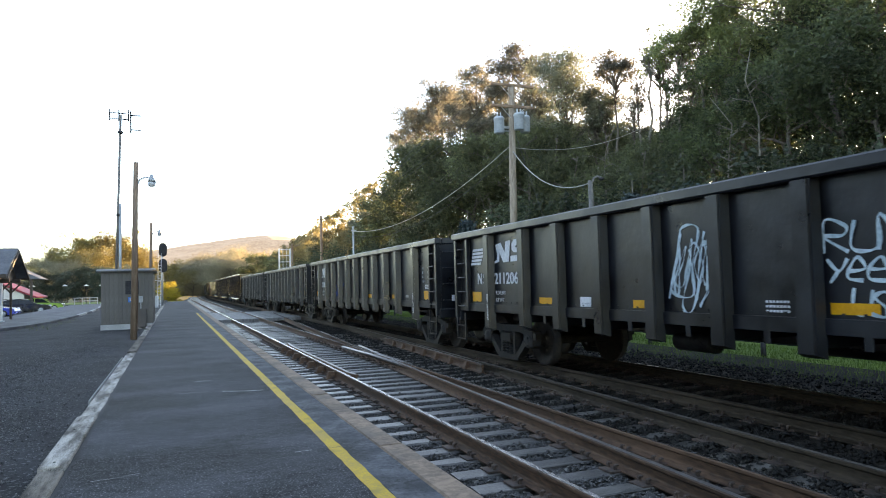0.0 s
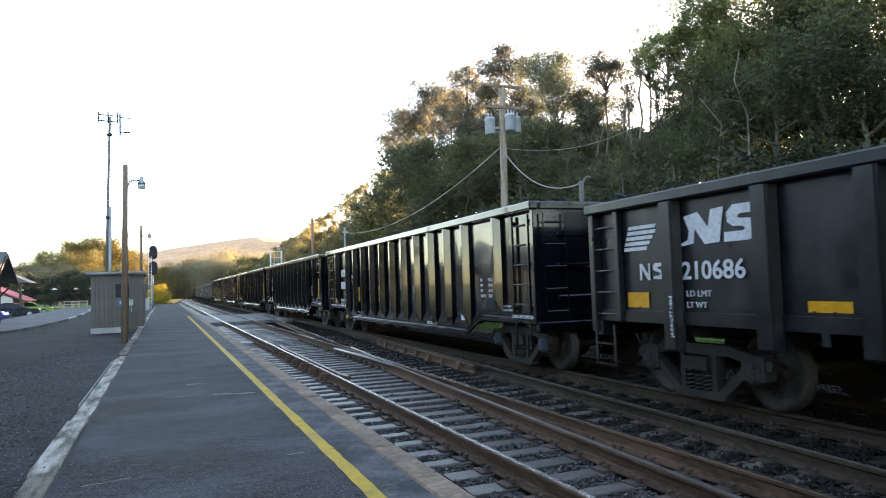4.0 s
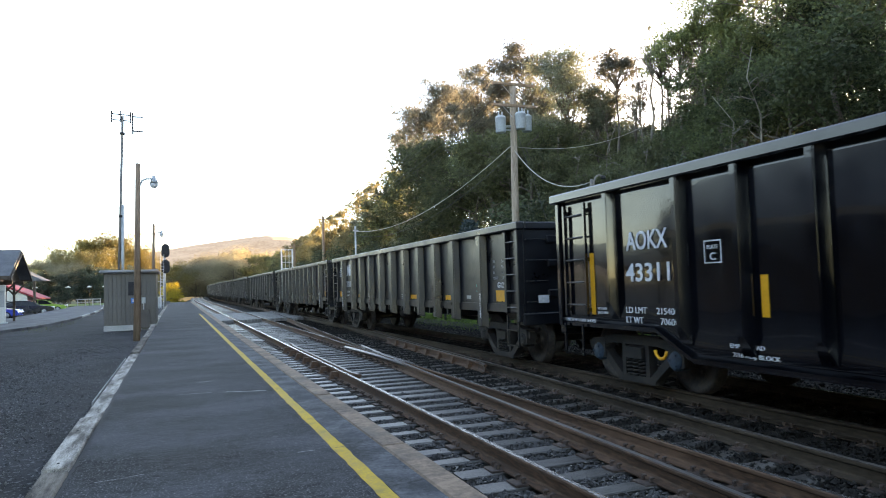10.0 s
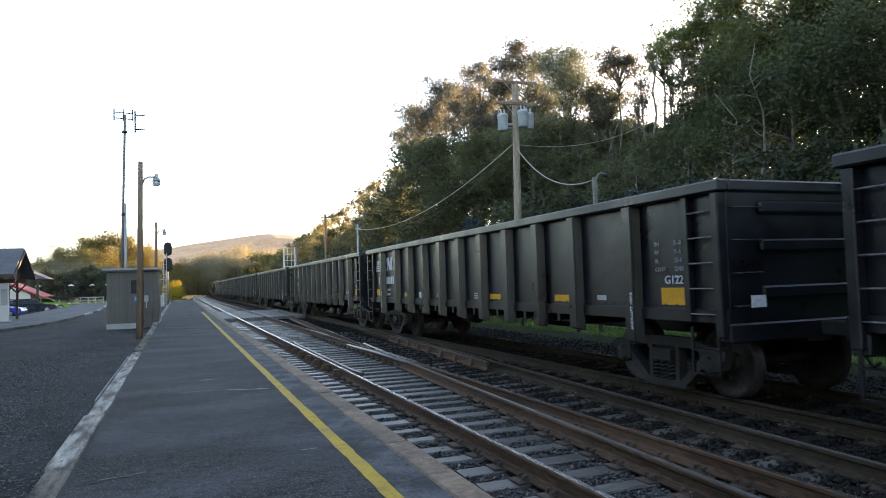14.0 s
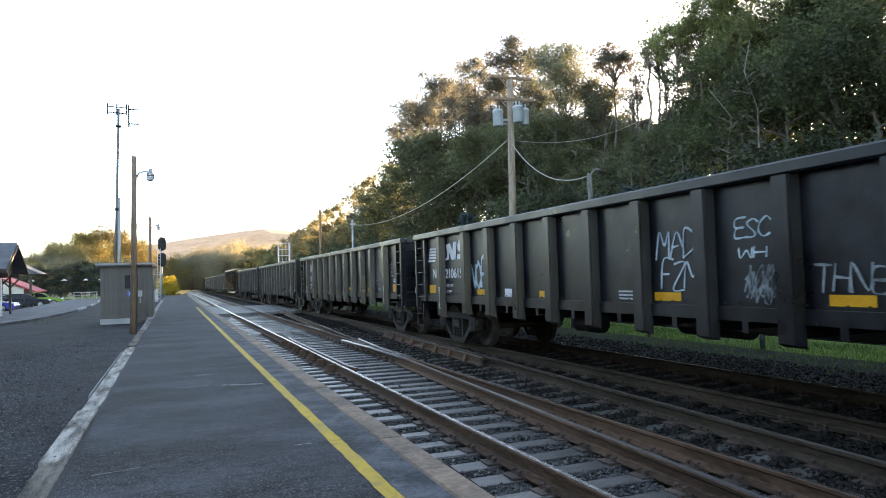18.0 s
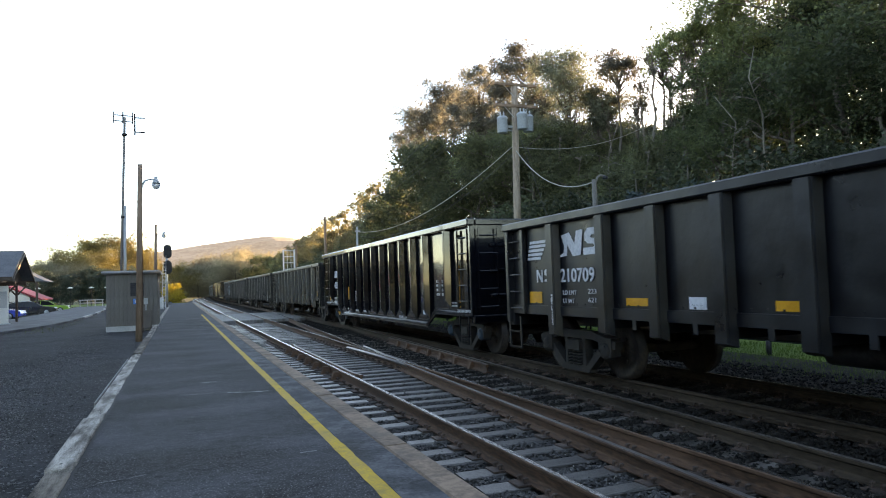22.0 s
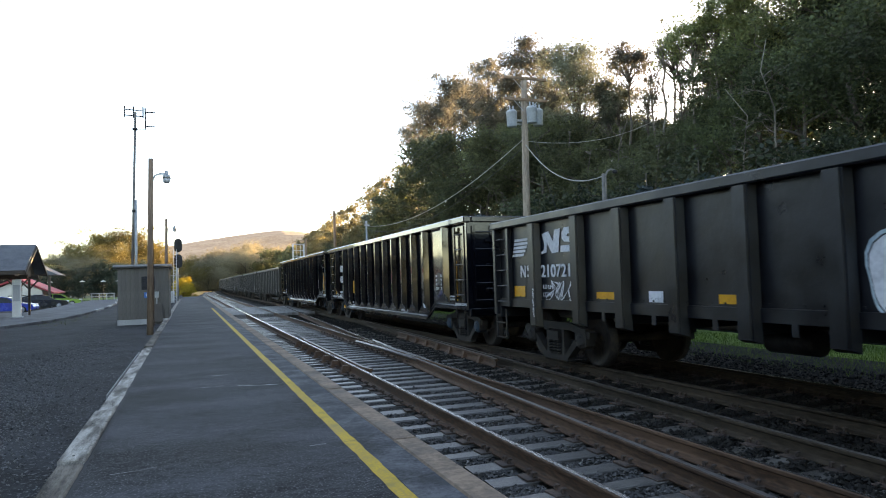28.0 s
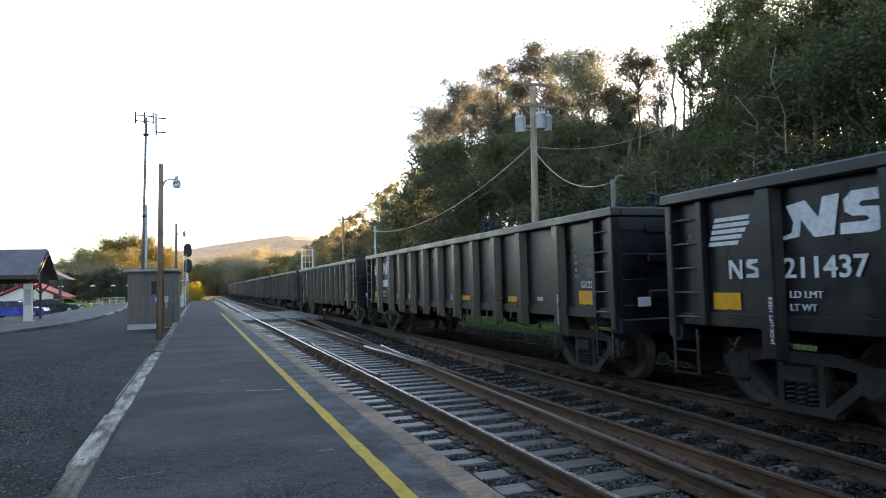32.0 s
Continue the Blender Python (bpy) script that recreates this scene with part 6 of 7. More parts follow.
for x, y, z in ((-0.62, -0.15, 8.75), (0.12, -0.62, 8.85), (0.52, -0.42, 8.8)):
    can = part("transformer", lathe(B(), [(0.20, 0.0), (0.225, 0.03), (0.23, 0.62), (0.245, 0.63), (0.245, 0.67), (0.18, 0.74), (0.05, 0.77)], (x, y, z - 0.35), n=18), CAN, up, "round light grey transformer can")
    for k in (-0.08, 0.08):
        part("bushing", lathe(B(), [(0.02, 0), (0.04, 0.05), (0.025, 0.09), (0.04, 0.13), (0.015, 0.2)], (x + k, y, z + 0.4), n=8), CAN, can)
    part("bracket", box(B(), min(x, 0) + 0.02, max(x, 0) - 0.02, y - 0.04, y + 0.04, z - 0.1, z), GALV, up)
part("bracket", rod(B(), (-0.4, -0.1, 8.55), (0.1, -0.1, 8.55), 0.04, n=6), GALV, up)
lp = thing("light_pole", "short grey pole with a small floodlight behind the train", "light pole", at=(13.0, 19.45, -0.5))
part("pole", rod(B(), (0, 0, -0.2), (0, 0, 5.2), 0.065, 0.055, 10), MAST_GREY, lp)
part("pipe", tube(B(), [(0.0, -0.14, 0), (0.0, -0.14, 5.1), (0.05, -0.18, 5.26), (0.13, -0.25, 5.31), (0.22, -0.32, 5.26)], 0.035, 7), MAST_GREY, lp, "grey conduit with a hooked top")
part("floodlight", lathe(B(), [(0.03, 0.06), (0.08, 0.04), (0.09, -0.04), (0.05, -0.06)], (0.24, -0.33, 5.22), n=12), DARK_METAL, lp, "small dark lamp under the hook")
for x, y, top, r, m, label in ((15.0, 74.1, 9.05, 0.14, POLE_WOOD, "distant brown utility pole beside the line"), (13.0, 51.9, 6.0, 0.07, GALV, "thin grey pole beside the line"), (15.5, 97, 7.5, 0.13, POLE_WOOD, "far brown utility pole beside the line")):
    p = thing("utility_pole", label, "utility pole", at=(x, y, -0.5))
    part("pole", rod(B(), (0.0, 0.0, -0.3), (0, 0, top + 0.5), r * 1.2, r, 10), m, p)
    part("crossarm", box(B(), -0.7 if r > 0.1 else -0.2, 0.7 if r > 0.1 else 0.2, -0.2, -0.12, top + 0.1, top + 0.2), m, p)
sagging("cable", (PX - 0.1, PY, 7.35), (13.0, 51.9, 5.6), 1.1, 0.022, PALE_WIRE, "thick pale cable that sags between the poles")
sagging("cable", (PX - 0.1, PY, 7.0), (13.0, 51.9, 5.3), 1.3, 0.014, WIRE, "thin cable that sags between the poles")
sagging("cable", (PX, PY, 7.3), (13.0, 19.45, 4.62), 0.75, 0.02, PALE_WIRE, "pale cable slung to the light pole")
sagging("cable", (PX, PY, 7.35), (24, 31, 9.6), 0.5, 0.015, PALE_WIRE, "pale cable that runs into the trees")
sagging("cable", (PX + 0.1, PY, 8.4), (15.2, 25.2, 2.0), 0.0, 0.012, WIRE, "thin guy wire of the utility pole")
for x in (-0.95, -0.5, 0.5, 0.95):
    sagging("cable", (PX + x, PY - 0.3, 10.7), (15.0 + x * 0.7, 74, 8.8), 1.1, 0.012, WIRE, "thin power line between utility poles")
    sagging("cable", (15.0 + x * 0.7, 74, 8.8), (15.5 + x * 0.7, 97, 7.2), 0.5, 0.012, WIRE, "thin power line between utility poles")
tower = thing("signal_tower", "white lattice signal tower beside the line", "signal", at=(12.6, 84.5, -0.5))
for x in (-0.65, 0.65):
    for y in (-0.3, 0.3):
        part("leg", rod(B(), (x, y, 0), (x, y, 6.6), 0.05, n=6), WHITE, tower)
for k in range(9):
    for y in (-0.3, 0.3):
        part("brace", rod(B(), (-0.65, y, 0.5 + 0.75 * k), (0.65, y, 0.5 + 0.75 * k), 0.03, n=5), WHITE, tower)
for x in (-0.25, 0.2):
    part("upright", rod(B(), (x, -0.3, 3.5), (x, -0.3, 6.6), 0.025, n=5), WHITE, tower)

# ---- left of the platform: walk, station canopy, parking ----
EDGE = [(-9.5, 24), (-8.2, 29), (-7.3, 33), (-6.5, 36.2), (-6.1, 40), (-5.9, 46), (-6.0, 56), (-6.4, 69), (-8.0, 90), (-10.4, 118)]
bm = slab(B(), EDGE + [(-12.8, 118), (-11.3, 85), (-10.6, 62), (-10.4, 54), (-60, 54), (-60, 24)], -0.6, -0.06, "Z")
solid("pavement", bm, GREY_PAVING, "worn grey paving in front of the station", "pavement", kind="structure")
kerb2 = thing("pavement_kerb", "worn concrete kerb along the station pavement", "kerb", kind="structure")
edge = EDGE
for (xa, ya), (xb, yb) in zip(edge, edge[1:]):
    n = max(1, int((yb - ya) / 3.5))
    for k in range(n):
        p = Vector((xa, ya, 0)).lerp(Vector((xb, yb, 0)), k / n)
        q = Vector((xa, ya, 0)).lerp(Vector((xb, yb, 0)), (k + 0.985) / n)
        part("kerb_stone", slab(B(), [(p.x, p.y), (p.x + 0.18, p.y), (q.x + 0.18, q.y), (q.x, q.y)], -0.5, -0.02, "Z"), (GREY_PAVING, PALE, TIMBER, GREY_PAVING)[k % 4], kerb2)
solid("parking_lot", slab(B(), [(-60, 54), (-10.3, 54), (-10.7, 62), (-11.3, 85), (-12.0, 100), (-60, 110)], -0.6, -0.45, "Z"), LOT, "dark asphalt of the parking lot", "parking lot", kind="structure")


def canopy():
    ob = thing("station_canopy", "open station canopy with a grey shingled gable roof on dark posts", "canopy", at=(-8.5, 46, -0.06))
    for s in (-1, 1):
        out = [(0, 4.02), (s * 3.0, 2.45), (s * 3.0, 2.57), (0, 4.16)]
        part("roof_slope", slab(B(), out, -16, 0.15), ROOF_SLATE, ob, "grey shingled roof slope")
        part("barge_board", slab(B(), [(0, 3.86), (s * 3.05, 2.30), (s * 3.05, 2.48), (0, 4.05)], 0.16, 0.22), BEAM, ob)
        part("fascia", box(B(), -16, 0.16, min(s * 3.02, s * 3.1), max(s * 3.02, s * 3.1), 2.36, 2.58), BEAM, ob)
    part("gable", slab(B(), [(-2.6, 2.5), (2.6, 2.5), (0, 3.95)], -0.5, -0.42), BEAM, ob, "dark boarded gable")
    for s in (-1, 1):
        part("beam", box(B(), -16, 0.0, s * 1.5 - 0.09, s * 1.5 + 0.09, 2.16, 2.38), BEAM, ob)
        for x in (-0.5, -4.5, -8.5, -12.5):
            part("post", box(B(), x - 0.06, x + 0.06, s * 1.5 - 0.06, s * 1.5 + 0.06, 0, 2.16, 0.01), BEAM, ob)
            for d in (-1, 1):
                part("knee_brace", rod(B(), (x, s * 1.5, 1.55), (x + 0.55 * d, s * 1.5, 2.16), 0.05, n=6), BEAM, ob)
    part("tie_beam", box(B(), -0.6, -0.42, -2.6, 2.6, 2.3, 2.5), BEAM, ob)
    return ob


canopy()
sb = thing("notice_board", "pale upright notice board under the canopy", "sign", at=(-8.87, 43.6, -0.06))
part("board", box(B(), -0.22, 0.22, -0.06, 0.06, 0.0, 2.1, 0.02), WALL_WHITE, sb)
part("foot", box(B(), -0.3, 0.3, -0.15, 0.15, 0, 0.06, 0.01), GALV, sb)
part("panel", box(B(), -0.16, 0.16, -0.075, -0.061, 0.9, 1.8), PALE, sb)
# only the roof corner shows; the unseen length is added to darken car reflections
near_roof = thing("station_building", "station building with a tan roof edge, unseen length added for dark reflections", "building", at=(-8.6, 27, -0.06))
part("roof", slab(B(), [(-11, 3.2), (0.0, 3.2), (0.05, 3.4), (-5.5, 6.4), (-11, 3.4)], -46, 0.0, "Y"), ROOF_SLATE, near_roof, "grey shingled roof")
part("fascia", box(B(), 0.0, 0.06, -46, 0.02, 3.1, 3.42, 0.01), mat("tan_fascia", (0.30, 0.20, 0.10), (0.42, 0.29, 0.16)), near_roof, "tan roof edge board")
part("wall", box(B(), -10, -1.4, -45, -0.6, 0, 3.2), BEAM, near_roof, "unseen dark wall added for the reflections in the car sides")
for k in range(8):
    part("bracket", rod(B(), (-1.4, -0.6 - 6 * k, 2.3), (-0.2, -0.3 - 6 * k, 3.15), 0.06, n=6), BEAM, near_roof)
hall = thing("station_house", "white building with a red gabled roof behind the parking lot", "building", at=(-18.7, 92, -0.45))
part("wall", slab(B(), [(-3.2, 0), (2.6, 0), (2.6, 1.85), (0.0, 3.1), (-3.2, 1.6)], 0, 7, "Y"), WALL_WHITE, hall, "white painted gable wall")
part("roof", slab(B(), [(-0.1, 3.42), (3.9, 1.55), (3.85, 1.4), (-0.1, 3.18)], -0.4, 7.4, "Y"), ROOF_RED, hall, "red roof slope")
part("roof", slab(B(), [(-0.1, 3.42), (-3.9, 1.6), (-3.85, 1.45), (-0.1, 3.18)], -0.4, 7.4, "Y"), ROOF_RED, hall, "red roof slope")
d = part("door", box(B(), -0.9, 1.55, -0.05, 0.02, 0, 1.35), BEAM, hall, "brown framed double door")
for x in (-0.8, 0.38):
    part("panel", box(B(), x, x + 1.08, -0.08, -0.05, 0.05, 1.25), WALL_WHITE, d)
part("round_sign", lathe(B(), [(0.05, -0.04), (0.3, -0.04), (0.3, 0)], (0.25, 0, 2.05), "Y", 16), mat("red_sign", (0.4, 0.1, 0.1), (0.5, 0.15, 0.14)), hall)
house = thing("shelter", "grey-roofed open shelter beside the parking lot", "shelter", at=(-16.7, 78, -0.3))
part("roof", slab(B(), [(-3.0, 4.3), (2.4, 4.3), (4.4, 3.2), (-4.0, 3.2)], 0, 5, "Y"), ROOF_SLATE, house)
part("post", box(B(), 3.5, 3.7, 0.3, 0.5, 0, 3.22), BEAM, house)
part("post", box(B(), -3.4, -3.2, 0.3, 0.5, 0, 3.22), BEAM, house)


def parked_car(x, y, turn, low, high, label):
    paint = mat("car_paint", low, high, (0.2, 0.3), scale=1, fine=5, bump=0, coat=0.6)
    ob = thing("parked_car", label, "car", "parked cars", at=pose(x, y, -0.45, 0, 0, turn))
    body = [(-2.2, 0.34), (-2.22, 0.55), (-2.12, 0.72), (-1.8, 0.80), (-1.3, 0.86), (-0.9, 0.90), (0.0, 0.92), (1.3, 0.92), (1.8, 0.93), (2.1, 0.88), (2.2, 0.7), (2.2, 0.36), (1.85, 0.26), (-1.85, 0.26)]
    part("body", slab(B(), body, -0.86, 0.86, "Y"), paint, ob)
    bm = B()
    a = [(-1.05, 0.88), (-0.7, 1.1), (-0.3, 1.30), (0.2, 1.38), (0.7, 1.37), (1.15, 1.25), (1.75, 0.93)]
    lo = [[bm.verts.new((px, s * (0.82 - 0.45 * (pz - 0.88)), pz)) for px, pz in a] for s in (-1, 1)]
    for k in range(6):
        bm.faces.new((lo[0][k], lo[0][k + 1], lo[1][k + 1], lo[1][k]))
    bm.faces.new(lo[0])
    bm.faces.new(lo[1][::-1])
    bm.faces.new((lo[0][0], lo[1][0], lo[1][6], lo[0][6]))
    part("cabin", bm, GLASS, ob, "dark glass cabin")
    part("roof", slab(B(), [(-0.35, 1.29), (0.2, 1.37), (0.7, 1.36), (1.2, 1.24), (1.2, 1.29), (0.7, 1.415), (0.2, 1.425), (-0.4, 1.31)], -0.62, 0.62, "Y"), paint, ob)
    for s in (-1, 1):
        for q0, q1 in (((-0.95, 0.91), (-0.32, 1.31)), ((0.45, 0.91), (0.5, 1.38)), ((1.2, 1.27), (1.72, 0.93))):
            part("pillar", rod(B(), (q0[0], s * (0.825 - 0.45 * (q0[1] - 0.88)), q0[1]), (q1[0], s * (0.825 - 0.45 * (q1[1] - 0.88)), q1[1]), 0.035, n=6), paint, ob)
    for px, s in ((-1.4, -1), (1.4, -1), (-1.4, 1), (1.4, 1)):
        w = part("wheel", lathe(B(), [(0.12, -0.1), (0.3, -0.1), (0.32, -0.06), (0.32, 0.06), (0.3, 0.1), (0.12, 0.1)], (px, s * 0.78, 0.32), "Y", 18), TYRE, ob)
        part("rim", lathe(B(), [(0.05, -0.02), (0.2, 0.0), (0.21, 0.012), (0.05, 0.02)], (px, s * 0.885, 0.32), "Y", 14), GALV, w)
    for s in (-1, 1):
        part("headlight", box(B(), -2.17, -2.02, s * 0.62 - 0.14, s * 0.62 + 0.14, 0.66, 0.78, 0.02), WHITE, ob, "clear headlight")
        part("tail_light", box(B(), 2.1, 2.21, s * 0.66 - 0.12, s * 0.66 + 0.12, 0.68, 0.84, 0.02), ROOF_RED, ob, "red tail light")
    return ob


parked_car(-13.3, 76.4, 184, (0.012, 0.014, 0.014), (0.02, 0.022, 0.022), "dark green-black parked saloon car")
parked_car(-13.3, 85.0, 180, (0.22, 0.42, 0.06), (0.30, 0.52, 0.09), "lime green parked hatchback car")
parked_car(-14.0, 65.0, 176, (0.015, 0.05, 0.35), (0.03, 0.08, 0.48), "bright blue parked hatchback car")
parked_car(-14.6, 80.6, 182, (0.5, 0.5, 0.5), (0.62, 0.62, 0.62), "silver grey parked saloon car")
parked_car(-19.5, 82.0, 180, (0.03, 0.03, 0.035), (0.05, 0.05, 0.055), "plain black parked saloon car")
for x, y in ((-15.3, 92), (-12.3, 95), (-10.4, 99), (-8.6, 99), (-17.8, 90)):
    ob = thing("path_lamp", "slender lamp post with a white conical shade", "lamp post", "lamp posts of the parking lot", at=(x, y, -0.1))
    part("post", rod(B(), (0, 0, 0), (0, 0, 2.35), 0.03, n=6), DARK_METAL, ob)
    part("shade", lathe(B(), [(0.06, 0.16), (0.12, 0.12), (0.34, 0.0), (0.33, -0.03)], (0, 0, 2.4), n=14), WALL_WHITE, ob, "white conical shade")
gr = thing("guard_fence", "pale two-rail fence at the end of the pavement", "fence", at=(-10.2, 97, -0.06))
for k in range(4):
    part("post", rod(B(), (-1.3 + 0.85 * k, 0, 0), (-1.3 + 0.85 * k, 0, 0.85), 0.05, n=6), PALE, gr)
for z in (0.45, 0.82):
    part("rail", box(B(), -1.45, 1.35, -0.04, 0.04, z - 0.05, z + 0.05), PALE, gr)
solid("verge", slab(B(), [(-14, 98), (-8.4, 98), (-8.4, 118), (-16, 118)], -0.1, -0.04, "Z"), LAWN, "patch of mown grass beyond the pavement", "lawn", kind="structure")
grass_tufts("weeds", 160, -6.8, -5.0, 33, 44, -0.14, 0.12, LEAF_MID, "weeds at the edge of the gravel")


# ---- marks on the platform ----
def ribbon(name, pts, width, z, material, label, category, seed=1, rough=0.03):
    rng = random.Random(seed)
    bm = B()
    fine = []
    for (xa, ya), (xb, yb) in zip(pts, pts[1:]):
        n = max(2, int(math.hypot(xb - xa, yb - ya) / 0.06))
        fine += [(xa + (xb - xa) * k / n + rng.gauss(0, rough * 0.4), ya + (yb - ya) * k / n + rng.gauss(0, rough * 0.4)) for k in range(n)]
    rows = []
    for i, p in enumerate(fine):
        q, o = fine[min(i + 1, len(fine) - 1)], fine[max(i - 1, 0)]
        d = Vector((q[0] - o[0], q[1] - o[1])).normalized()
        w = width * rng.uniform(0.25, 1.0)
        rows.append([bm.verts.new((p[0] - d.y * w * s, p[1] + d.x * w * s, z)) for s in (-0.5, 0.5)])
    for a_, b_ in zip(rows, rows[1:]):
        bm.faces.new((a_[0], a_[1], b_[1], b_[0]))
    return solid(name, bm, material, label, category, kind="structure")


solid("platform_edge_band", slab(B(), [(1.357, -12), (1.64, -12), (1.64, 44), (1.357, 44)], 0.0, 0.004, "Z"), EDGE_BAND, "paler patchy asphalt between the line and the kerb", "platform", kind="structure")
ribbon("crack", [(-0.78, 5.66), (-0.2, 5.86), (0.4, 5.95), (0.9, 5.93), (1.3, 5.98), (1.6, 6.05)], 0.022, 0.005, CRACK, "dark crack across the platform asphalt", "crack", 2)
ribbon("scuff", [(-0.58, 5.75), (-0.38, 5.79), (-0.19, 5.86)], 0.014, 0.007, SCUFF, "pale edge of the crack in the platform", "mark", 3, 0.01)
ribbon("crack", [(-0.78, 9.2), (0.0, 9.5), (0.7, 9.7), (1.55, 9.75)], 0.012, 0.005, CRACK, "thin dark crack across the platform", "crack", 4)
ribbon("crack", [(-0.78, 12.3), (0.3, 12.4), (1.5, 12.5)], 0.02, 0.005, CRACK, "thin dark crack across the platform", "crack", 5)
ribbon("crack", [(-0.78, 15.9), (0.5, 16.0), (1.5, 16.2)], 0.02, 0.005, CRACK, "thin dark crack across the platform", "crack", 6)
ribbon("dirt_seam", [(-0.79, 2), (-0.785, 7), (-0.79, 12), (-0.785, 18), (-0.79, 30)], 0.05, 0.005, CRACK, "dark dirt along the timber edging", "dirt", 12, 0.012)
ribbon("scuff", [(0.62, 9.93), (0.9, 9.8), (1.2, 9.76)], 0.09, 0.005, SCUFF, "pale scuff on the platform asphalt", "mark", 7, 0.01)
ribbon("scuff", [(0.0, 10.05), (0.3, 10.0), (0.5, 10.02)], 0.03, 0.005, SCUFF, "pale scuff on the platform asphalt", "mark", 8, 0.01)
ribbon("scuff", [(0.95, 5.95), (1.15, 5.97)], 0.03, 0.007, SCUFF, "pale scuff on the platform asphalt", "mark", 9, 0.01)
ribbon("scuff", [(0.3, 11.2), (0.6, 11.25)], 0.05, 0.005, SCUFF, "pale scuff on the platform asphalt", "mark", 10, 0.01)

# ---- foot crossing of boards ----
fx = thing("board_crossing", "foot crossing of grey boards over the tracks", "crossing", kind="structure")
for x0, x1 in ((2.05, 2.80), (3.05, 4.24), (4.52, 6.44)):
    n = max(1, int((x1 - x0) / 0.3))
    for k in range(n):
        a0, a1 = x0 + (x1 - x0) * k / n, x0 + (x1 - x0) * (k + 0.97) / n
        part("board", box(B(), a0, a1, 37.6, 49.0, -0.36, -0.205, 0.008), BOARD, fx)

# ---- ties, plates, stones ----
rnd = random.Random(3)
SPACING = 0.497


def tie_mesh(x0, x1, seed, wood=TIE_WOOD):
    r = random.Random(seed)
    bm = box(B(), x0, x1, -0.112, 0.112, -0.17, 0.0, 0.012)
    for v in bm.verts:
        v.co += Vector((r.uniform(-0.02, 0.02), r.uniform(-0.008, 0.008), r.uniform(-0.006, 0.006)))
    return mesh_of("tie", bm, wood)


SHORT = [tie_mesh(-1.3, 1.3, k) for k in range(5)]
LONG = [tie_mesh(-1.3, 2.25, k + 9) for k in range(5)]
BLACK_TIES = [tie_mesh(-1.3, 1.3, k + 20, SHADED_TIE) for k in range(5)]
plate_bm = box(B(), -0.19, 0.19, -0.1, 0.1, 0.0, 0.022, 0.004)
for x in (-0.105, 0.105):
    for y in (-0.05, 0.06):
        box(plate_bm, x - 0.014, x + 0.014, y - 0.014, y + 0.014, 0.02, 0.062, 0.004)
        box(plate_bm, x - 0.02 - (0.012 if x > 0 else -0.012), x + 0.02 - (0.012 if x > 0 else -0.012), y - 0.018, y + 0.018, 0.05, 0.068, 0.004)
PLATE_MESH = mesh_of("tie_plate", plate_bm, PLATE)
for track, cx in ((near, NEAR_TRACK), (far, FAR_TRACK)):
    rest = B()
    for k in range(-8, 420):
        s = 6.46 + SPACING * (k - 8)
        x, y, a = on_line(cx, s)
        z = TIE_Z + rnd.uniform(-0.012, 0.004)
        turn = pose(x + rnd.uniform(-0.05, 0.05), y + rnd.uniform(-0.02, 0.02), z, 0, 0, -math.degrees(a) + rnd.uniform(-0.8, 0.8))
        if 2 < s < 62:
            long = track is near and s < 25
            part("tie", (LONG if long else SHORT if track is near else BLACK_TIES)[rnd.randrange(5)], None, track, "", turn)
            if s < 24:
                for px in (cx - HALF, cx + HALF):
                    part("tie_plate", PLATE_MESH, None, track, "", (px, y, TIE_Z - 0.004))
                if track is near:
                    for px in (slant(s), slant(s) + 1.505):
                        if abs(px - (cx + HALF)) > 0.3:
                            part("tie_plate", PLATE_MESH, None, track, "", (px, y, TIE_Z - 0.004))
        elif 62 <= s < 190 or -4 < s <= 2:
            c = turn.translation
            box(rest, c.x - 1.3, c.x + 1.3, c.y - 0.11, c.y + 0.11, c.z - 0.1, c.z)
    tagged(part("far_ties", rest, TIE_WOOD if track is near else SHADED_TIE, track, "distant weathered ties"), kind="stuff")


def stones(name, count, x0, x1, y0, y1, low, size, material, label, seed, power=1.0, clear=None):
    """Loose angular stones: jittered eight-sided lumps in one mesh."""
    g = np.random.RandomState(seed)
    n = count
    y = y0 + (y1 - y0) * g.uniform(0, 1, n) ** power
    x = g.uniform(x0, x1, n)
    keep = np.ones(n, bool) if clear is None else clear(x, y, g)
    x, y = x[keep], y[keep]
    n = len(x)
    s = size * g.uniform(0.5, 1.25, n)
    z = low + g.uniform(-0.2, 0.5, n) * s
    base = np.array([(1, 0, 0), (-1, 0, 0), (0, 1, 0), (0, -1, 0), (0, 0, 1), (0, 0, -1)], float)
    v = base[None] * g.uniform(0.6, 1.25, (n, 6, 1)) + g.normal(0, 0.22, (n, 6, 3))
    a = g.uniform(0, math.tau, n)
    c_, s_ = np.cos(a), np.sin(a)
    v = np.stack([v[..., 0] * c_[:, None] - v[..., 1] * s_[:, None], v[..., 0] * s_[:, None] + v[..., 1] * c_[:, None], v[..., 2] * 0.75], -1)
    v = v * (s * 0.5)[:, None, None] + np.stack([x, y, z], -1)[:, None]
    tri = np.array([(0, 2, 4), (2, 1, 4), (1, 3, 4), (3, 0, 4), (2, 0, 5), (1, 2, 5), (3, 1, 5), (0, 3, 5)])
    f = (np.arange(n)[:, None, None] * 6 + tri[None]).reshape(-1, 3)
    me = raw(name, v.reshape(-1, 3).tolist(), f.tolist(), material)
    return tagged(new(name, me), label, "stones", kind="stuff")


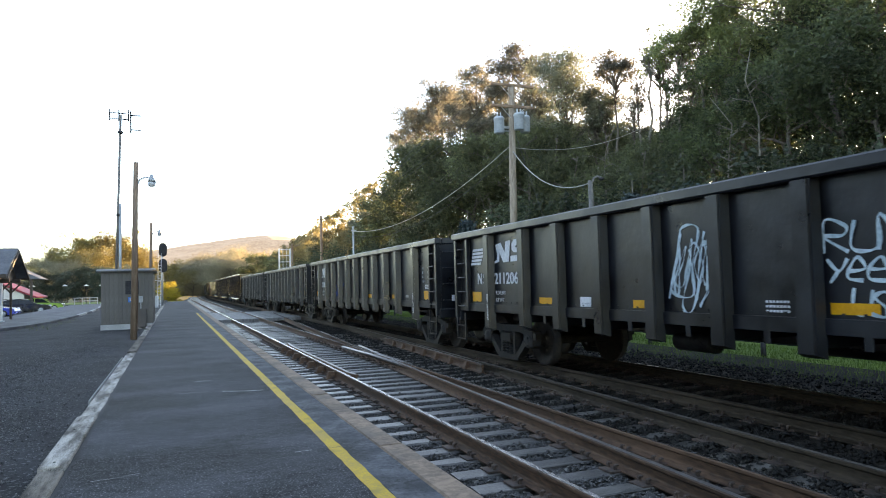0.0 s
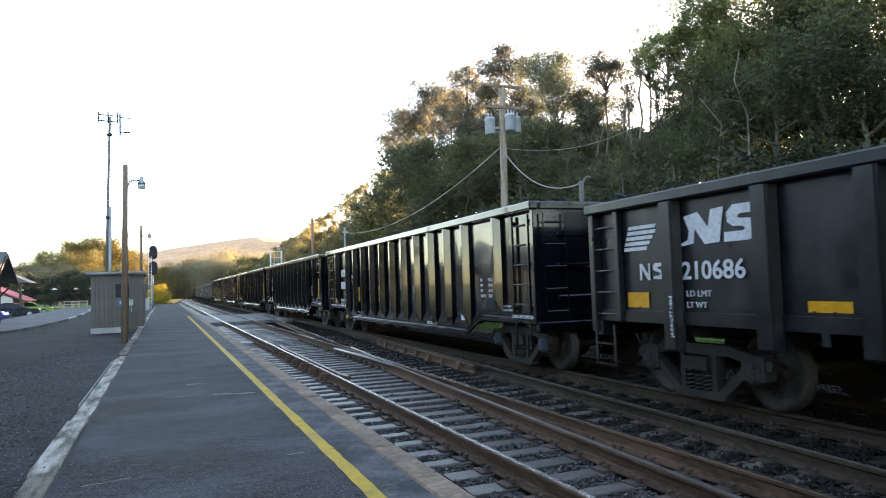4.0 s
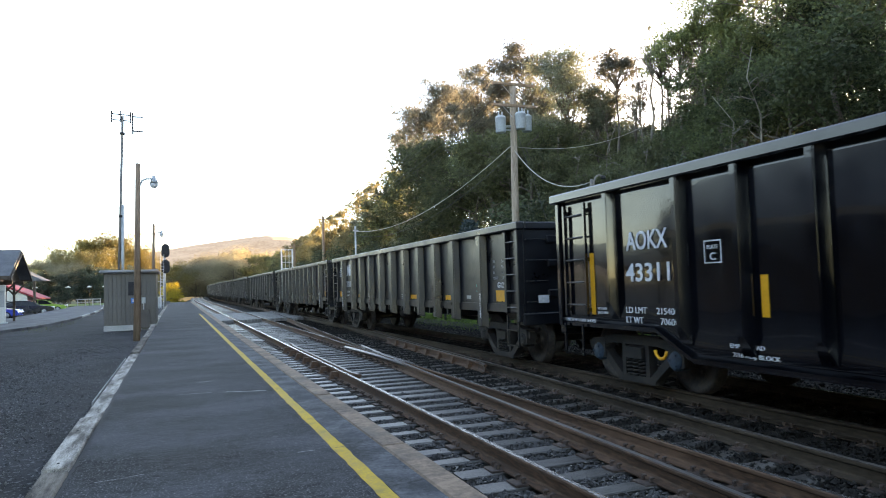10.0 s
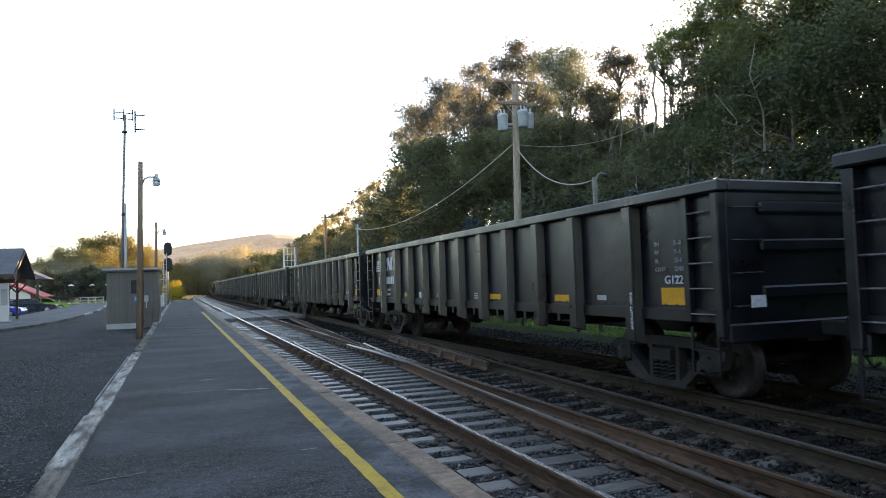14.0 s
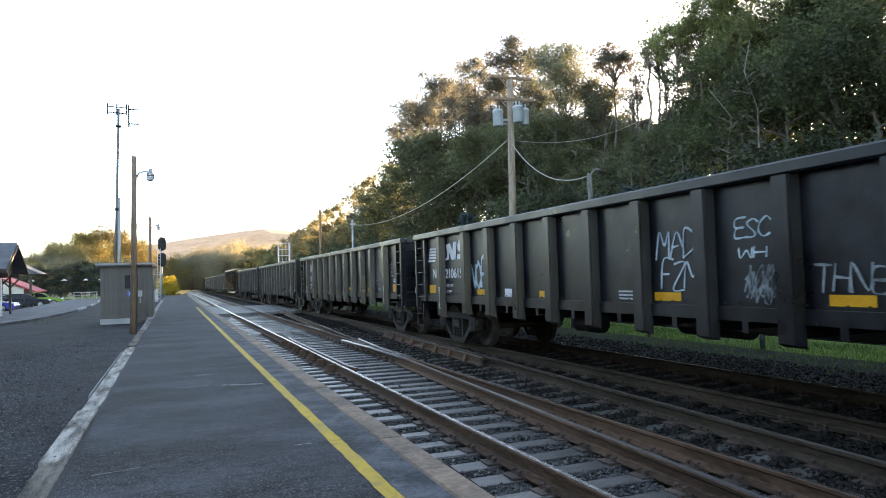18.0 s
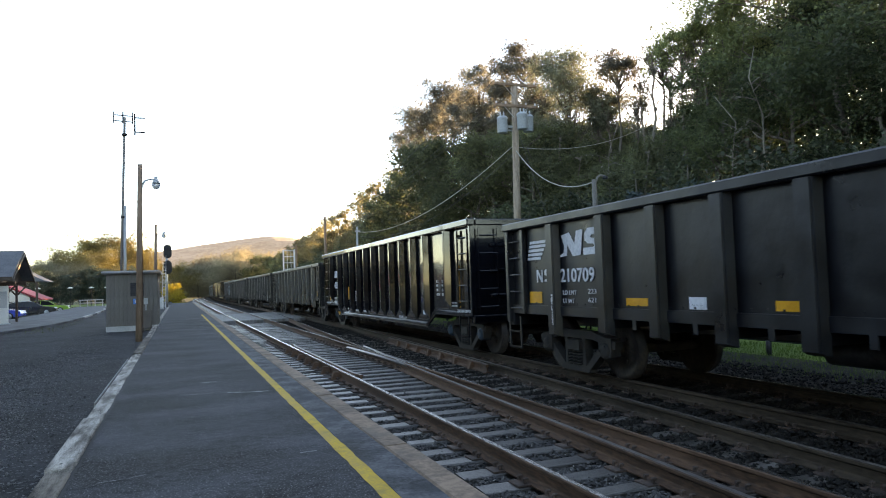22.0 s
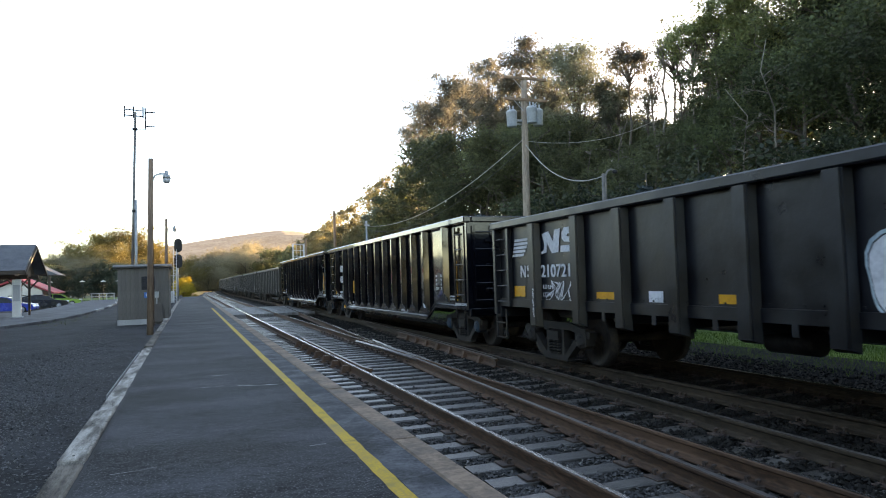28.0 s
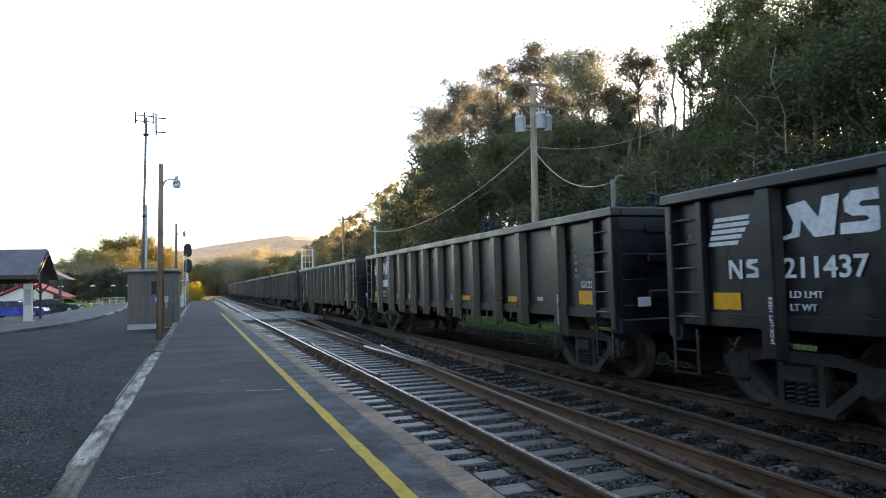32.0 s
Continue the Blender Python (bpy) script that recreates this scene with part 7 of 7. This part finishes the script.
def between_ties(x, y, g):
    """Most stones lie between the ties, few on top."""
    k = np.abs((y - 6.46) / SPACING - np.round((y - 6.46) / SPACING)) * SPACING
    on_tie = (k < 0.105 + 0.03 * np.sin(x * 5 + np.round(y / SPACING) * 2.3)) & (((x > 2.35) & (x < 5.9)) | ((x > 6.03) & (x < 8.62)))
    rail_near = np.zeros(len(x), bool)
    for rx in (NEAR_TRACK - HALF, NEAR_TRACK + HALF, FAR_TRACK - HALF, FAR_TRACK + HALF):
        rail_near |= np.abs(x - rx) < 0.09
    rail_near |= np.abs(x - (3.60 + 0.052 * y)) < 0.09
    rail_near |= np.abs(x - (5.105 + 0.052 * y)) < 0.09
    return ~rail_near & (~on_tie | (g.uniform(0, 1, len(x)) < np.where(x > 4.55, 0.55, 0.05)))


stones("ballast_stones", 75000, 1.9, 4.7, 3.6, 36, -0.405, 0.042, STONE, "dark grey crushed ballast stones between the ties", 1, 2.0, between_ties)
stones("ballast_stones", 56000, 4.62, 8.9, 3.6, 36, -0.39, 0.05, SHADED_STONE, "black ballast stones between the tracks, train shade in their colour", 11, 1.8, between_ties)
stones("ballast_stones", 9000, 8.6, 10.7, 6, 40, -0.425, 0.07, SHADED_STONE, "dark grey crushed stones beside the track", 2, 1.4)
stones("gravel", 90000, -6.0, -1.05, 5.0, 30, -0.138, 0.026, RUBBLE, "loose grey gravel on the worn asphalt", 3, 1.5, lambda x, y, g: g.uniform(0, 1, len(x)) < np.clip(0.06 + 0.7 * np.exp(-((x + 2.55 + 0.25 * np.sin(y * 0.5)) / 0.75) ** 2), 0, 1) * np.clip((25 - y) / 8, 0.12, 1))


def motions():
    # rolling stock: each car follows the line at a steady speed
    for ob, place, length in CARS:
        rows = []
        t = 0.0
        while t <= SECONDS + 1e-6:
            s = place - SPEED * t - length / 2
            x, y, a = on_line(FAR_TRACK, s)
            rows.append((t, pose(x, y, RAIL_Z, 0, 0, -math.degrees(a))))
            t += 2.0 if s > 60 else 4.0
        if rows[-1][0] < SECONDS:
            s = place - SPEED * SECONDS - length / 2
            x, y, a = on_line(FAR_TRACK, s)
            rows.append((SECONDS, pose(x, y, RAIL_Z, 0, 0, -math.degrees(a))))
        walk(ob, rows)
    # wheels: one turn of the rolling radius, the same for all wheels
    sets = [w for ob, _, _ in CARS for w in ob.children_recursive if w.name.startswith("wheelset")]
    keyed = {}
    for w in sets:
        y = round(w.location.y, 2)
        if y not in keyed:
            n = int(SECONDS * FPS)
            walk(w, [(k / FPS, pose(0, y, 0.457, math.degrees(SPEED * k / FPS / 0.457))) for k in range(n + 1)])
            keyed[y] = w.animation_data
        else:
            w.rotation_mode = "QUATERNION"
            own = w.animation_data_create()
            own.action, own.action_slot = keyed[y].action, keyed[y].action_slot


motions()
